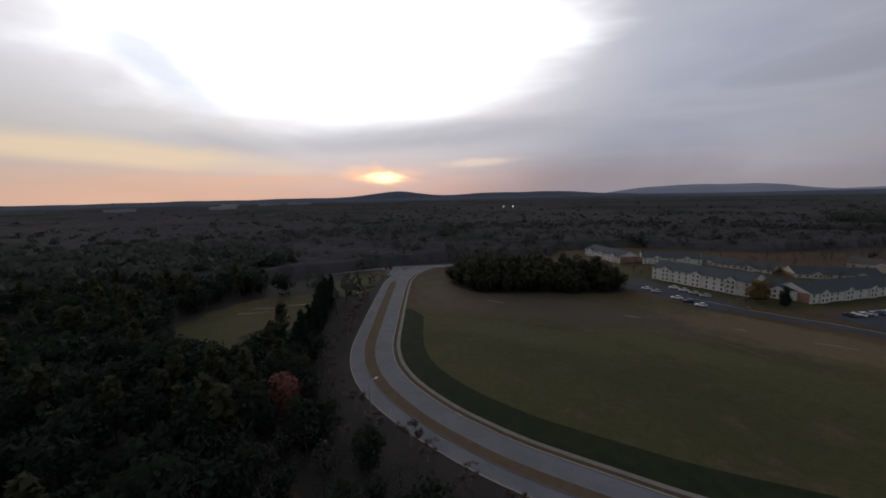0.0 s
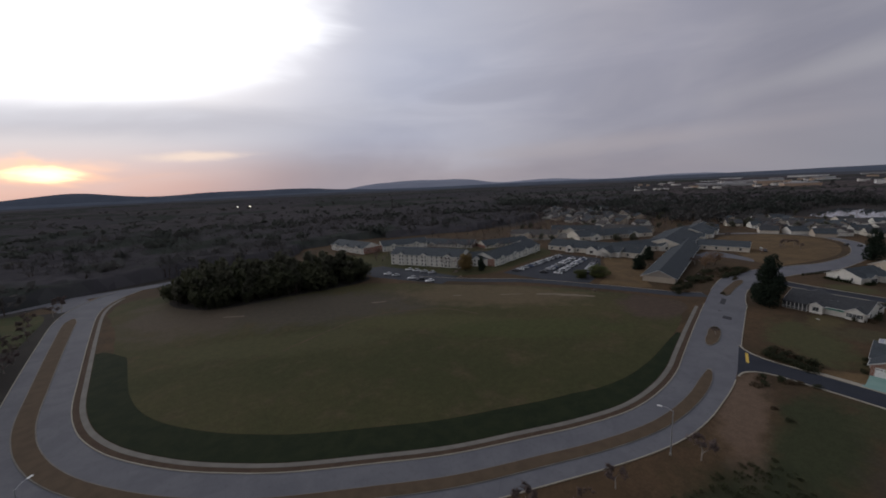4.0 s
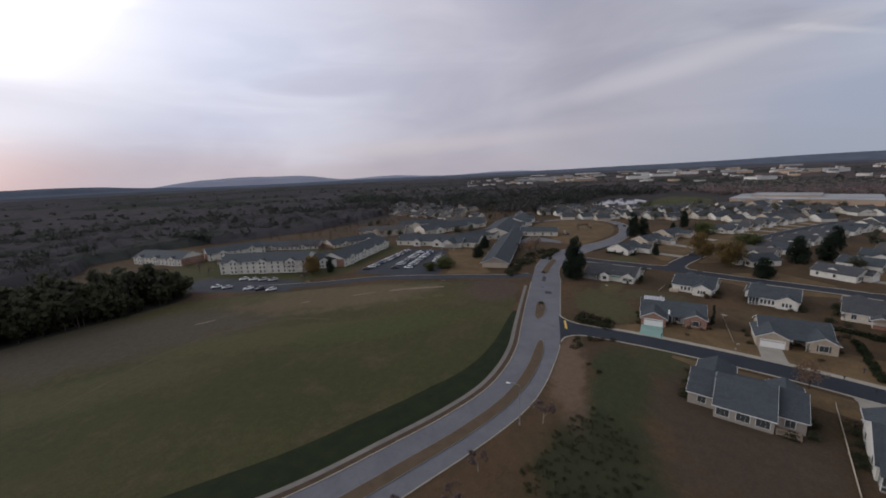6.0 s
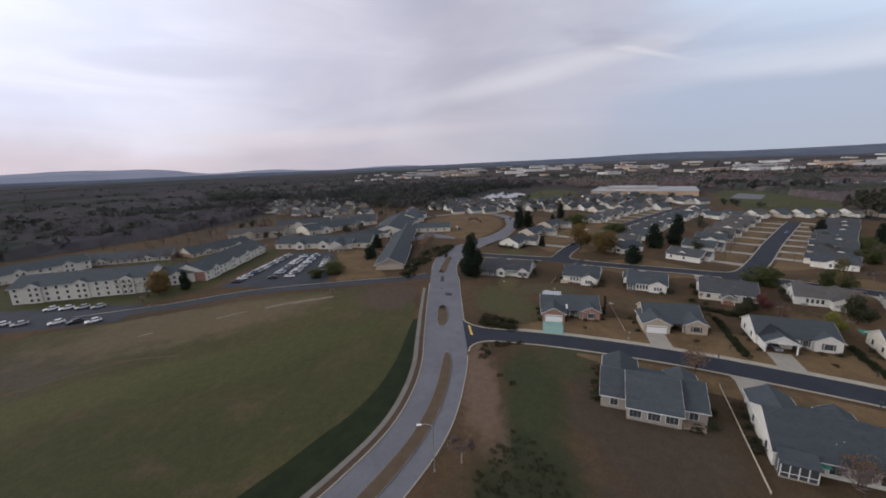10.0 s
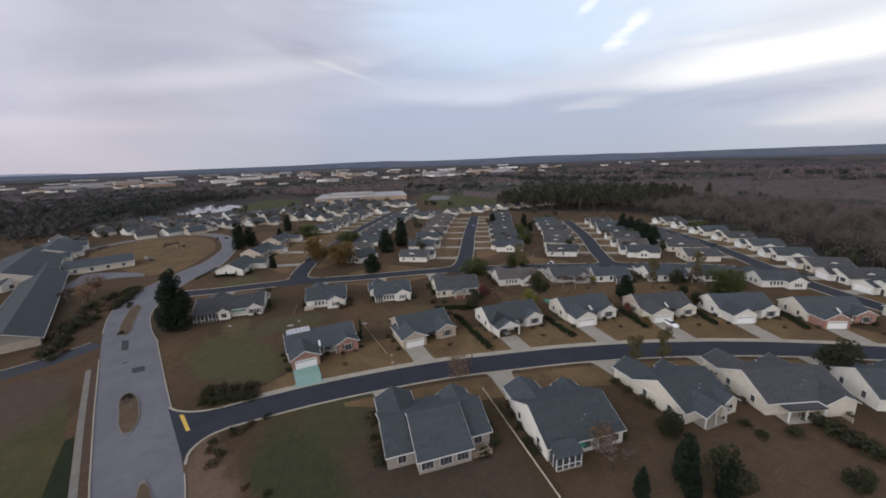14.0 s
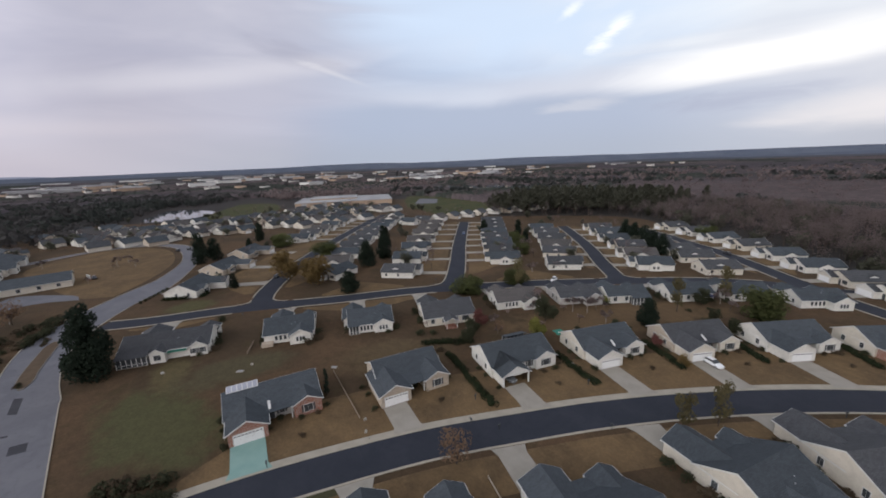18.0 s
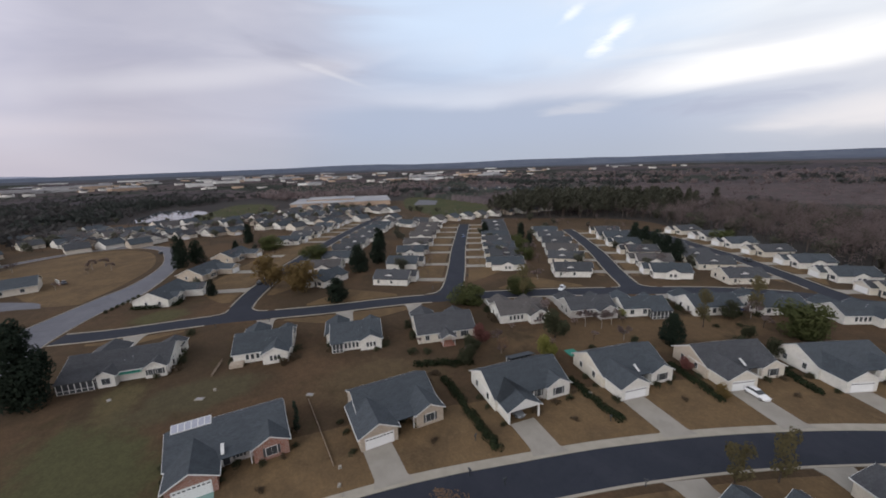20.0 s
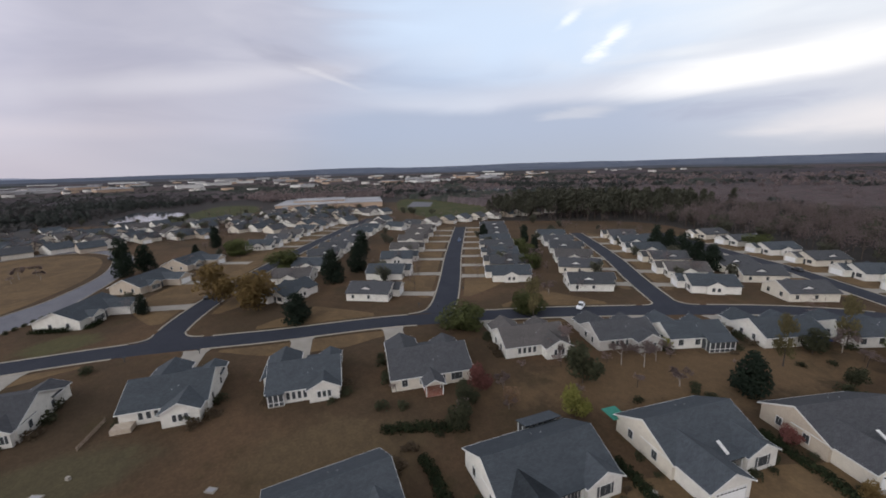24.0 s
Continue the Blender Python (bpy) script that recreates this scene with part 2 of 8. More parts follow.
def lawn(name, a, b, c3, scale=0.03, spots=()):
    """Mown grass: broad patches of two shades, blotches of a third, fine tufts; spots: x, y, radii, turn and colour of areas of other turf."""
    n = material(name, 0.95, 0.1)
    c = coords(n, "World")
    p1, p2, p3 = n.noise(c, scale, 6, 0.62, 0.4), n.noise(c, scale * 5, 5, 0.65), n.noise(c, 2.2, 4, 0.7)
    col = n.mix(n.step(p1, 0.36, 0.64), a, b)
    col = n.mix(n.step(p2, 0.5, 0.72, 0.0, 0.75), col, c3)
    for x, y, rx, ry, turn, tint in spots:
        q = n.mapped(n.mapped(n.mapped(c, loc=(-x, -y, 0)), rot=(0, 0, radians(-turn))), (1 / rx, 1 / ry, 0))
        r = n.add("ShaderNodeVectorMath", i0=q)
        r.operation = "LENGTH"
        d = n.math("ADD", r.outputs["Value"], n.math("MULTIPLY", n.math("SUBTRACT", p2, 0.5), 1.6))
        col = n.mix(n.step(d, 1.15, 0.55, 0.0, 0.92), col, n.mix(p1, tint, tuple(v * 1.4 for v in tint)))
    col = n.mix(n.step(p3, 0.3, 0.75), n.mix(1.0, col, (0.90, 0.90, 0.90), "MULTIPLY"), n.mix(1.0, col, (1.09, 1.08, 1.07), "MULTIPLY"))
    col = n.mix(n.step(n.noise(c, 0.55, 5, 0.7), 0.34, 0.68), n.mix(1.0, col, (0.90, 0.90, 0.91), "MULTIPLY"), n.mix(1.0, col, (1.09, 1.08, 1.07), "MULTIPLY"))
    n.put(n.bsdf, "Base_Color", col)
    bumped(n, n.noise(c, 6.0, 4, 0.7), 0.4, 0.05)
    return n.m


def siding(name, col, pitch=0.16):
    """Lapped boards: a shadow line painted into the colour at each board, a little dirt."""
    n = material(name, 0.6, 0.35)
    c = coords(n, "Object")
    z = n.add("ShaderNodeSeparateXYZ", Vector=c).outputs[2]
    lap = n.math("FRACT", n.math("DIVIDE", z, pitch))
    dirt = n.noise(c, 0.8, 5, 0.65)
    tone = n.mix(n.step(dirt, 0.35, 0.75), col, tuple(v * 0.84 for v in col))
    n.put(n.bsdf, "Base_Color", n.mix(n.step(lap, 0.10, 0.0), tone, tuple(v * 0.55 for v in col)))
    bumped(n, lap, 0.5, 0.02)
    return n.m


def shingles(name, a, b):
    """Asphalt shingles: courses up the slope, tabs of mixed grey, weather streaks."""
    n = material(name, 0.85, 0.25)
    c = coords(n, "Object")
    brick = n.add("ShaderNodeTexBrick", Vector=n.mapped(c, (1, 1, 1)), Scale=1.0)
    brick.inputs["Color1"].default_value, brick.inputs["Color2"].default_value = (*a, 1), (*b, 1)
    brick.inputs["Mortar"].default_value = (*[v * 0.6 for v in a], 1)
    for key, value in (("Mortar Size", 0.012), ("Brick Width", 0.42), ("Row Height", 0.2)):
        brick.inputs[key].default_value = value
    r = n.add("ShaderNodeObjectInfo").outputs["Random"]
    tone = n.mix(r, (0.86, 0.88, 0.90), (1.12, 1.12, 1.14))
    stain = n.noise(n.mapped(c, (0.25, 0.7, 0.7)), 1.0, 5, 0.6)
    col = n.mix(1.0, n.mix(1.0, brick.outputs[0], tone, "MULTIPLY"), n.mix(stain, (0.70, 0.71, 0.73), (1.26, 1.26, 1.25)), "MULTIPLY")
    n.put(n.bsdf, "Base_Color", col)
    bumped(n, n.noise(c, 9.0, 3, 0.7), 0.35, 0.02)
    return n.m


def bricks(name, a, b, mortar, wide=0.21, high=0.075):
    n = material(name, 0.9, 0.2)
    c = coords(n, "Object")
    s = n.add("ShaderNodeSeparateXYZ", Vector=c).outputs
    v = n.add("ShaderNodeCombineXYZ", X=n.math("ADD", s[0], s[1]), Y=s[2]).outputs[0]
    t = n.add("ShaderNodeTexBrick", Vector=v, Scale=1.0)
    t.inputs["Color1"].default_value, t.inputs["Color2"].default_value, t.inputs["Mortar"].default_value = (*a, 1), (*b, 1), (*mortar, 1)
    for key, value in (("Mortar Size", 0.01), ("Brick Width", wide), ("Row Height", high)):
        t.inputs[key].default_value = value
    n.put(n.bsdf, "Base_Color", n.mix(1.0, t.outputs[0], n.mix(n.noise(c, 1.2, 4), (0.8, 0.8, 0.8), (1.15, 1.15, 1.15)), "MULTIPLY"))
    bumped(n, t.outputs["Fac"], 0.4, -0.01)
    return n.m


def foliage(name, a, b, rough=0.75, soft=0.0):
    """Leaves: each clump its own shade; soft: how far the many fine twigs of one clump even out the shading of its faces."""
    n = material(name, rough, 0.04)
    g = n.add("ShaderNodeNewGeometry")
    r = n.add("ShaderNodeObjectInfo").outputs["Random"]
    col = n.mix(g.outputs["Random Per Island"], a, b)
    col = n.mix(1.0, col, n.mix(n.noise(g.outputs["Position"], 0.12, 4, 0.6), (1.25, 1.25, 1.25), (2.05, 2.05, 2.05)), "MULTIPLY")
    col = n.mix(1.0, col, n.mix(r, (0.85, 0.85, 0.85), (1.15, 1.15, 1.15)), "MULTIPLY")
    n.put(n.bsdf, "Base_Color", col)
    # light that passes through thin leaves and between fine twigs
    through_leaf = n.add("ShaderNodeBsdfTranslucent", Color=col)
    both = n.add("ShaderNodeMixShader", i0=0.42, i1=n.bsdf.outputs[0], i2=through_leaf.outputs[0])
    n.tree.links.new(both.outputs[0], n.out.inputs[0])
    if soft:
        v = n.add("ShaderNodeVectorMath", i0=g.outputs["Normal"], i1=(1 - soft,) * 3, i2=(0, 0, soft))
        v.operation = "MULTIPLY_ADD"
        u = n.add("ShaderNodeVectorMath", i0=v.outputs[0])
        u.operation = "NORMALIZE"
        n.tree.links.new(u.outputs[0], n.bsdf.inputs["Normal"])
    return n.m


def canopy(name, a=(0.071, 0.063, 0.069), b=(0.096, 0.079, 0.079), green=(0.045, 0.050, 0.043)):
    """A wood's crowns from afar, hues cooled for haze: drifts of bare and evergreen trees, each crown its own tone."""
    n = material(name, 1.0, 0.0)
    c = coords(n, "World")
    drift = n.math("ADD", n.noise(c, 0.0028, 5, 0.6, 0.5), n.math("MULTIPLY", n.math("SUBTRACT", n.noise(c, 0.02, 3), 0.5), 0.35))
    hue = n.mix(n.step(n.noise(c, 0.0011, 3), 0.4, 0.6), a, b)
    col = n.mix(n.step(drift, 0.50, 0.58), hue, green)
    v = n.add("ShaderNodeTexVoronoi", Vector=n.mapped(c, (1, 1, 0)), Scale=0.14)
    r = n.add("ShaderNodeSeparateXYZ", Vector=v.outputs["Color"]).outputs[0]
    n.put(n.bsdf, "Base_Color", n.mix(1.0, col, n.mix(r, (0.82, 0.82, 0.83), (1.16, 1.15, 1.14)), "MULTIPLY"))
    bumped(n, n.noise(c, 0.35, 4, 0.7), 0.35, 0.7)
    return n.m


def asphalt(name, a, b, rough=0.88):
    n = material(name, rough, 0.15)
    c = coords(n, "World")
    stain, grit, patch = n.noise(c, 0.12, 6, 0.65, 0.6), n.noise(c, 14.0, 3, 0.7), n.noise(c, 0.9, 5, 0.6)
    col = n.mix(n.step(stain, 0.32, 0.68), a, b)
    col = n.mix(n.math("MULTIPLY", n.step(patch, 0.5, 0.75), 0.5), col, tuple(v * 0.75 for v in a))
    col = n.mix(n.math("MULTIPLY", grit, 0.35), col, tuple(v * 1.5 for v in b))
    crack = n.add("ShaderNodeTexVoronoi", Vector=n.mapped(c, (1, 1, 1)), Scale=0.22)
    crack.feature = "DISTANCE_TO_EDGE"
    col = n.mix(n.step(crack.outputs["Distance"], 0.008, 0.0, 0.0, 0.25), col, tuple(v * 0.5 for v in a))
    n.put(n.bsdf, "Base_Color", col)
    bumped(n, grit, 0.4, 0.01)
    return n.m


MAT = {
    "grass_brown": lawn("dormant_grass", (0.090, 0.058, 0.034), (0.059, 0.042, 0.026), (0.056, 0.044, 0.023),
                        spots=[(94, 12, 25, 8, 3, (0.030, 0.036, 0.018)), (66, 13, 18, 12, 0, (0.026, 0.030, 0.016)), (112, 2, 13, 9, 0, (0.040, 0.042, 0.022)), (149, 22, 20, 10, 25, (0.056, 0.056, 0.027)), (98, 24.5, 24, 5.0, 13, (0.112, 0.078, 0.056)), (172, 22, 10, 5, 0, (0.075, 0.062, 0.032)),
                               (84, -8, 26, 15, 10, (0.050, 0.038, 0.028)), (62, -46, 30, 18, 70, (0.070, 0.050, 0.033)), (165, 8, 8, 14, 0, (0.060, 0.052, 0.030)), (10, 40, 40, 14, -35, (0.050, 0.042, 0.032)), (226, 22, 7, 9, 0, (0.062, 0.058, 0.028)), (134, -98, 11, 44, -22, (0.100, 0.067, 0.037)), (150, -28, 10, 16, -20, (0.077, 0.056, 0.032))]),
    "grass_yard": lawn("yard_grass", (0.142, 0.096, 0.051), (0.100, 0.069, 0.039), (0.154, 0.107, 0.059), 0.09),
    "grass_field": lawn("field_grass", (0.050, 0.052, 0.023), (0.070, 0.063, 0.029), (0.086, 0.065, 0.038), 0.018,
                        spots=[(52, 160, 60, 24, -32, (0.062, 0.053, 0.041)), (10, 190, 26, 34, 0, (0.075, 0.060, 0.044)), (118, 122, 46, 18, -48, (0.098, 0.076, 0.046)), (153, 66, 17, 15, 0, (0.066, 0.047, 0.037)),
                               (30, 130, 40, 10, -30, (0.060, 0.058, 0.028)), (80, 110, 40, 9, -45, (0.062, 0.060, 0.027)), (100, 84, 34, 9, -40, (0.050, 0.054, 0.022))]),
    "grass_green": lawn("green_grass", (0.042, 0.052, 0.020), (0.066, 0.064, 0.028), (0.095, 0.070, 0.040), 0.05),
    "groundcover": mottled("groundcover", (0.012, 0.018, 0.009), (0.024, 0.030, 0.014), 0.3, 3.0, 0.95, 0.1, 0.8, dist=0.1),
    "mulch": mottled("mulch", (0.060, 0.040, 0.030), (0.085, 0.060, 0.042), 0.5, 8, 0.95, 0.1, 0.5),
    "straw": mottled("pine_straw", (0.080, 0.058, 0.040), (0.110, 0.080, 0.054), 0.4, 8, 0.95, 0.1, 0.5),
    "land": mottled("wooded_land", (0.030, 0.027, 0.026), (0.046, 0.040, 0.037), 0.010, 0.09, 0.95, 0.1, 0.4),
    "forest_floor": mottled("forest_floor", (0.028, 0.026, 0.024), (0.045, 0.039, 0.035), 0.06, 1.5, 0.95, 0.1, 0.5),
    "blvd": asphalt("worn_concrete_road", (0.102, 0.103, 0.118), (0.136, 0.136, 0.150)),
    "asphalt": asphalt("dark_asphalt", (0.022, 0.025, 0.034), (0.030, 0.033, 0.043)),
    "lot": asphalt("car_park_asphalt", (0.032, 0.035, 0.044), (0.044, 0.047, 0.056)),
    "concrete": mottled("concrete", (0.235, 0.217, 0.186), (0.305, 0.28, 0.242), 0.3, 9, 0.85, 0.25, 0.2),
    "kerb": mottled("kerb_concrete", (0.27, 0.245, 0.20), (0.34, 0.31, 0.255), 0.5, 9, 0.85, 0.25, 0.2),
    "old_concrete": mottled("old_concrete", (0.135, 0.126, 0.113), (0.19, 0.177, 0.156), 0.3, 9, 0.85, 0.2, 0.2),
    "aqua": mottled("aqua_painted_concrete", (0.17, 0.29, 0.265), (0.22, 0.335, 0.305), 0.3, 9, 0.8, 0.25, 0.2),
    "patch": asphalt("fresh_tar_patch", (0.035, 0.036, 0.042), (0.05, 0.05, 0.056)),
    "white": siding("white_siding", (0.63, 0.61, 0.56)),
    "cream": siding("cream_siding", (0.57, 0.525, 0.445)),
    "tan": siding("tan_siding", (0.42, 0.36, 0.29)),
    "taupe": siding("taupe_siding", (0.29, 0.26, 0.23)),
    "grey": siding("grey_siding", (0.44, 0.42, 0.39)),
    "brick": bricks("red_brick", (0.22, 0.085, 0.06), (0.28, 0.12, 0.085), (0.35, 0.32, 0.28)),
    "stone": bricks("tan_stone", (0.34, 0.28, 0.22), (0.42, 0.36, 0.29), (0.3, 0.27, 0.23), 0.4, 0.2),
    "trim": mottled("white_trim", (0.62, 0.62, 0.60), (0.52, 0.52, 0.50), 2, 20, 0.5, 0.4, 0.05, kind="Object"),
    "door": mottled("white_steel_door", (0.72, 0.72, 0.71), (0.66, 0.66, 0.65), 1, 20, 0.45, 0.4, 0.05, kind="Object"),
    "roof": shingles("blue_grey_shingles", (0.045, 0.053, 0.060), (0.059, 0.068, 0.076)),
    "roof_dark": shingles("charcoal_shingles", (0.048, 0.050, 0.054), (0.064, 0.066, 0.070)),
    "roof_brown": shingles("brown_grey_shingles", (0.072, 0.066, 0.063), (0.092, 0.084, 0.079)),
    "shutter": mottled("dark_shutter", (0.03, 0.035, 0.04), (0.045, 0.05, 0.055), 2, 20, 0.6, 0.3, 0.1, kind="Object"),
    "teal": mottled("teal_awning_cloth", (0.03, 0.16, 0.12), (0.045, 0.21, 0.16), 2, 20, 0.8, 0.2, 0.1, kind="Object"),
    "navy": mottled("navy_awning_cloth", (0.025, 0.035, 0.10), (0.035, 0.05, 0.14), 2, 20, 0.8, 0.2, 0.1, kind="Object"),
    "glass": material("window_glass", 0.08, 0.6),
    # pale lavender base stands for the sky reflected in the panes
    "skylight": mottled("roof_glazing_sky_tint", (0.30, 0.31, 0.36), (0.36, 0.37, 0.42), 1, 9, 0.15, 0.6, 0.0, kind="Object"),
    "bark": mottled("bark", (0.055, 0.043, 0.037), (0.095, 0.077, 0.067), 1.0, 12, 0.95, 0.1, 0.6),
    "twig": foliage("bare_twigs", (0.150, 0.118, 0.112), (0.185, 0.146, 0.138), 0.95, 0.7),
    # both canopies: dusk haze mixed into the base hues; the second is darker
    "canopy": canopy("wood_canopy_hazed"),
    "canopy_dark": canopy("darker_wood_canopy_hazed", (0.062, 0.059, 0.064), (0.073, 0.067, 0.069), (0.042, 0.047, 0.042)),
    "rust": foliage("thin_russet_leaves", (0.095, 0.062, 0.040), (0.13, 0.085, 0.055), 0.85, 0.5),
    "tawny": foliage("tawny_leaves", (0.060, 0.052, 0.026), (0.085, 0.072, 0.036), 0.85, 0.5),
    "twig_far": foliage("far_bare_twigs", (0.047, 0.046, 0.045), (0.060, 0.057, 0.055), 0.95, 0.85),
    "twig_rose": foliage("rosy_twigs", (0.085, 0.066, 0.062), (0.12, 0.092, 0.086), 0.95, 0.5),
    "twig_red": foliage("reddish_twigs", (0.120, 0.095, 0.091), (0.150, 0.118, 0.112), 0.95, 0.75),
    "pale_bark": mottled("pale_bark", (0.24, 0.21, 0.18), (0.34, 0.30, 0.27), 1.0, 12, 0.9, 0.1, 0.4),
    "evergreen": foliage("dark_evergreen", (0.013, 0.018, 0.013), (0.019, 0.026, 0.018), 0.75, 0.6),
    "pine": foliage("pine_needles", (0.062, 0.063, 0.046), (0.078, 0.077, 0.056), 0.75, 0.75),
    # greyer and cooler than the near pine: haze put into the needle colour
    "pine_far": foliage("far_pine_needles_hazed", (0.038, 0.042, 0.038), (0.047, 0.051, 0.046), 0.85, 0.9),
    "olive": foliage("olive_leaves", (0.052, 0.060, 0.024), (0.070, 0.076, 0.031), 0.75, 0.75),
    "orange": foliage("rusty_leaves", (0.110, 0.076, 0.032), (0.14, 0.096, 0.040), 0.75, 0.75),
    "yellowgreen": foliage("yellow_green_leaves", (0.095, 0.095, 0.026), (0.135, 0.13, 0.038), 0.75, 0.5),
    "redbush": foliage("dark_red_leaves", (0.085, 0.036, 0.032), (0.125, 0.055, 0.048), 0.8, 0.5),
    "scrub": foliage("scrub_leaves", (0.038, 0.041, 0.023), (0.052, 0.053, 0.030), 0.85, 0.85),
    "shrub": foliage("shrub_leaves", (0.028, 0.031, 0.019), (0.040, 0.041, 0.024), 0.75, 0.65),
    "dryshrub": foliage("dry_shrub", (0.050, 0.038, 0.026), (0.075, 0.057, 0.038), 0.75, 0.5),
    "wood": mottled("weathered_wood", (0.21, 0.165, 0.125), (0.28, 0.22, 0.17), 1, 15, 0.9, 0.2, 0.3, kind="Object"),
    "fence": mottled("pale_fence_boards", (0.40, 0.35, 0.28), (0.48, 0.42, 0.34), 1, 15, 0.85, 0.2, 0.3),
    "metal": mottled("grey_metal", (0.32, 0.33, 0.34), (0.40, 0.41, 0.42), 2, 20, 0.45, 0.5, 0.05, metal=0.6, kind="Object"),
    "tyre": mottled("rubber", (0.02, 0.02, 0.02), (0.03, 0.03, 0.03), 2, 20, 0.9, 0.2, 0.1, kind="Object"),
    "yellow": mottled("yellow_road_paint", (0.52, 0.34, 0.06), (0.60, 0.42, 0.10), 2, 9, 0.8, 0.2, 0.1),
    "lamp": mottled("lamp_head_white", (0.7, 0.7, 0.7), (0.78, 0.78, 0.78), 2, 20, 0.4, 0.4, 0.0, kind="Object"),
    "chalk": mottled("bare_pale_soil", (0.13, 0.105, 0.078), (0.20, 0.165, 0.125), 0.3, 3, 0.95, 0.1, 0.3),
    "bigtan": mottled("tan_wall_panels", (0.32, 0.235, 0.17), (0.40, 0.30, 0.22), 0.05, 2, 0.8, 0.2, 0.1),
    "flatroof": mottled("pale_flat_roof", (0.24, 0.24, 0.25), (0.36, 0.36, 0.36), 0.03, 1, 0.8, 0.2, 0.1),
    # hills and range: bluish, paler base colours carry the distance haze
    "hill": mottled("far_wooded_hills_hazed", (0.080, 0.095, 0.128), (0.112, 0.127, 0.160), 0.006, 0.05, 1.0, 0.0, 0.0),
    "hill_mid": mottled("nearer_wooded_hills_hazed", (0.062, 0.067, 0.080), (0.088, 0.090, 0.102), 0.008, 0.06, 1.0, 0.0, 0.0),
    "range": mottled("far_range_haze_blue", (0.25, 0.27, 0.34), (0.29, 0.31, 0.38), 0.002, 0.02, 1.0, 0.0, 0.0),
}
g = MAT["glass"]
MAT["glass"] = g.m
g.put(g.bsdf, "Base_Color", (0.05, 0.055, 0.06, 1))


def paint(name, col, rough=0.3):
    return mottled(name, col, tuple(v * 0.9 for v in col), 1, 20, rough, 0.5, 0.0, kind="Object")


CAR_PAINT = [paint("white_car_paint", (0.72, 0.73, 0.74)), paint("silver_car_paint", (0.42, 0.43, 0.45)), paint("black_car_paint", (0.02, 0.02, 0.025)),
             paint("grey_car_paint", (0.16, 0.17, 0.18)), paint("red_car_paint", (0.25, 0.03, 0.03)), paint("blue_car_paint", (0.05, 0.08, 0.16))]
water = material("pond_water", 0.06, 0.6)
water.put(water.bsdf, "Base_Color", (0.05, 0.06, 0.07, 1))
bumped(water, water.noise(coords(water, "World"), 0.6, 4, 0.6), 0.12, 0.05)
MAT["water"] = water.m

# ---- mesh tools ----
def part(name, bm, mat, parent=None, label=""):
    """Links a bmesh as one mesh object, under a thing or a part."""
    bmesh.ops.recalc_face_normals(bm, faces=bm.faces)
    me = bpy.data.meshes.new(name)
    bm.to_mesh(me)
    bm.free()
    for m in mat if isinstance(mat, (list, tuple)) else [mat]:
        me.materials.append(m)
    ob = new(name, me)
    if parent is not None:
        ob.parent = parent
    return tagged(ob, label)


def thing(name, m, label, category, group="", kind=""):
    """An Empty at the base of a thing, which parents its parts."""
    ob = new(name)
    ob.matrix_world = m
    return tagged(ob, label, category, group, kind)


def box(bm, x0, x1, y0, y1, z0, z1, m=None, bevel=0.0):
    """Adds a box to bm."""
    vs = [bm.verts.new(v) for v in ((x0, y0, z0), (x1, y0, z0), (x1, y1, z0), (x0, y1, z0), (x0, y0, z1), (x1, y0, z1), (x1, y1, z1), (x0, y1, z1))]
    fs = [bm.faces.new([vs[i] for i in f]) for f in ((3, 2, 1, 0), (4, 5, 6, 7), (0, 1, 5, 4), (1, 2, 6, 5), (2, 3, 7, 6), (3, 0, 4, 7))]
    if bevel:
        es = {e for f in fs for e in f.edges}
        got = bmesh.ops.bevel(bm, geom=list(es), offset=bevel, segments=1, affect="EDGES")
        vs = list({v for f in got["faces"] for v in f.verts} | {v for v in vs if v.is_valid})
    if m is not None:
        bmesh.ops.transform(bm, matrix=m, verts=vs)
    return vs


def boxed(*spans, m=None, bevel=0.0):
    bm = bmesh.new()
    box(bm, *spans, m=m, bevel=bevel)
    return bm


def prism(bm, pts, direction):
    """Extrudes the closed outline pts (3D) along direction."""
    d = Vector(direction)
    a = [bm.verts.new(p) for p in pts]
    b = [bm.verts.new(Vector(p) + d) for p in pts]
    bm.faces.new(a[::-1])
    bm.faces.new(b)
    for i in range(len(pts)):
        j = (i + 1) % len(pts)
        bm.faces.new((a[i], a[j], b[j], b[i]))
    return a + b


def tube(bm, a, b, r0, r1, sides=6):
    """A tapered round bar from a to b."""
    a, b = Vector(a), Vector(b)
    q = (b - a).to_track_quat("Z", "Y")
    rings = []
    for p, r in ((a, r0), (b, r1)):
        rings.append([bm.verts.new(p + q @ Vector((r * math.cos(k * math.tau / sides), r * math.sin(k * math.tau / sides), 0))) for k in range(sides)])
    for k in range(sides):
        j = (k + 1) % sides
        bm.faces.new((rings[0][k], rings[0][j], rings[1][j], rings[1][k]))
    bm.faces.new(rings[1])
    bm.faces.new(rings[0][::-1])


def smooth_path(pts, step=3.0):
    """A smooth curve through the points, sampled about every step metres."""
    p = [Vector((*q, 0.0)) for q in pts]
    p = [2 * p[0] - p[1]] + p + [2 * p[-1] - p[-2]]
    out = []
    for i in range(1, len(p) - 2):
        a, b, c, d = p[i - 1:i + 3]
        n = max(1, int((c - b).length / step))
        for k in range(n):
            t = k / n
            out.append(0.5 * (2 * b + (c - a) * t + (2 * a - 5 * b + 4 * c - d) * t * t + (3 * b - a - 3 * c + d) * t ** 3))
    return out + [p[-2]]


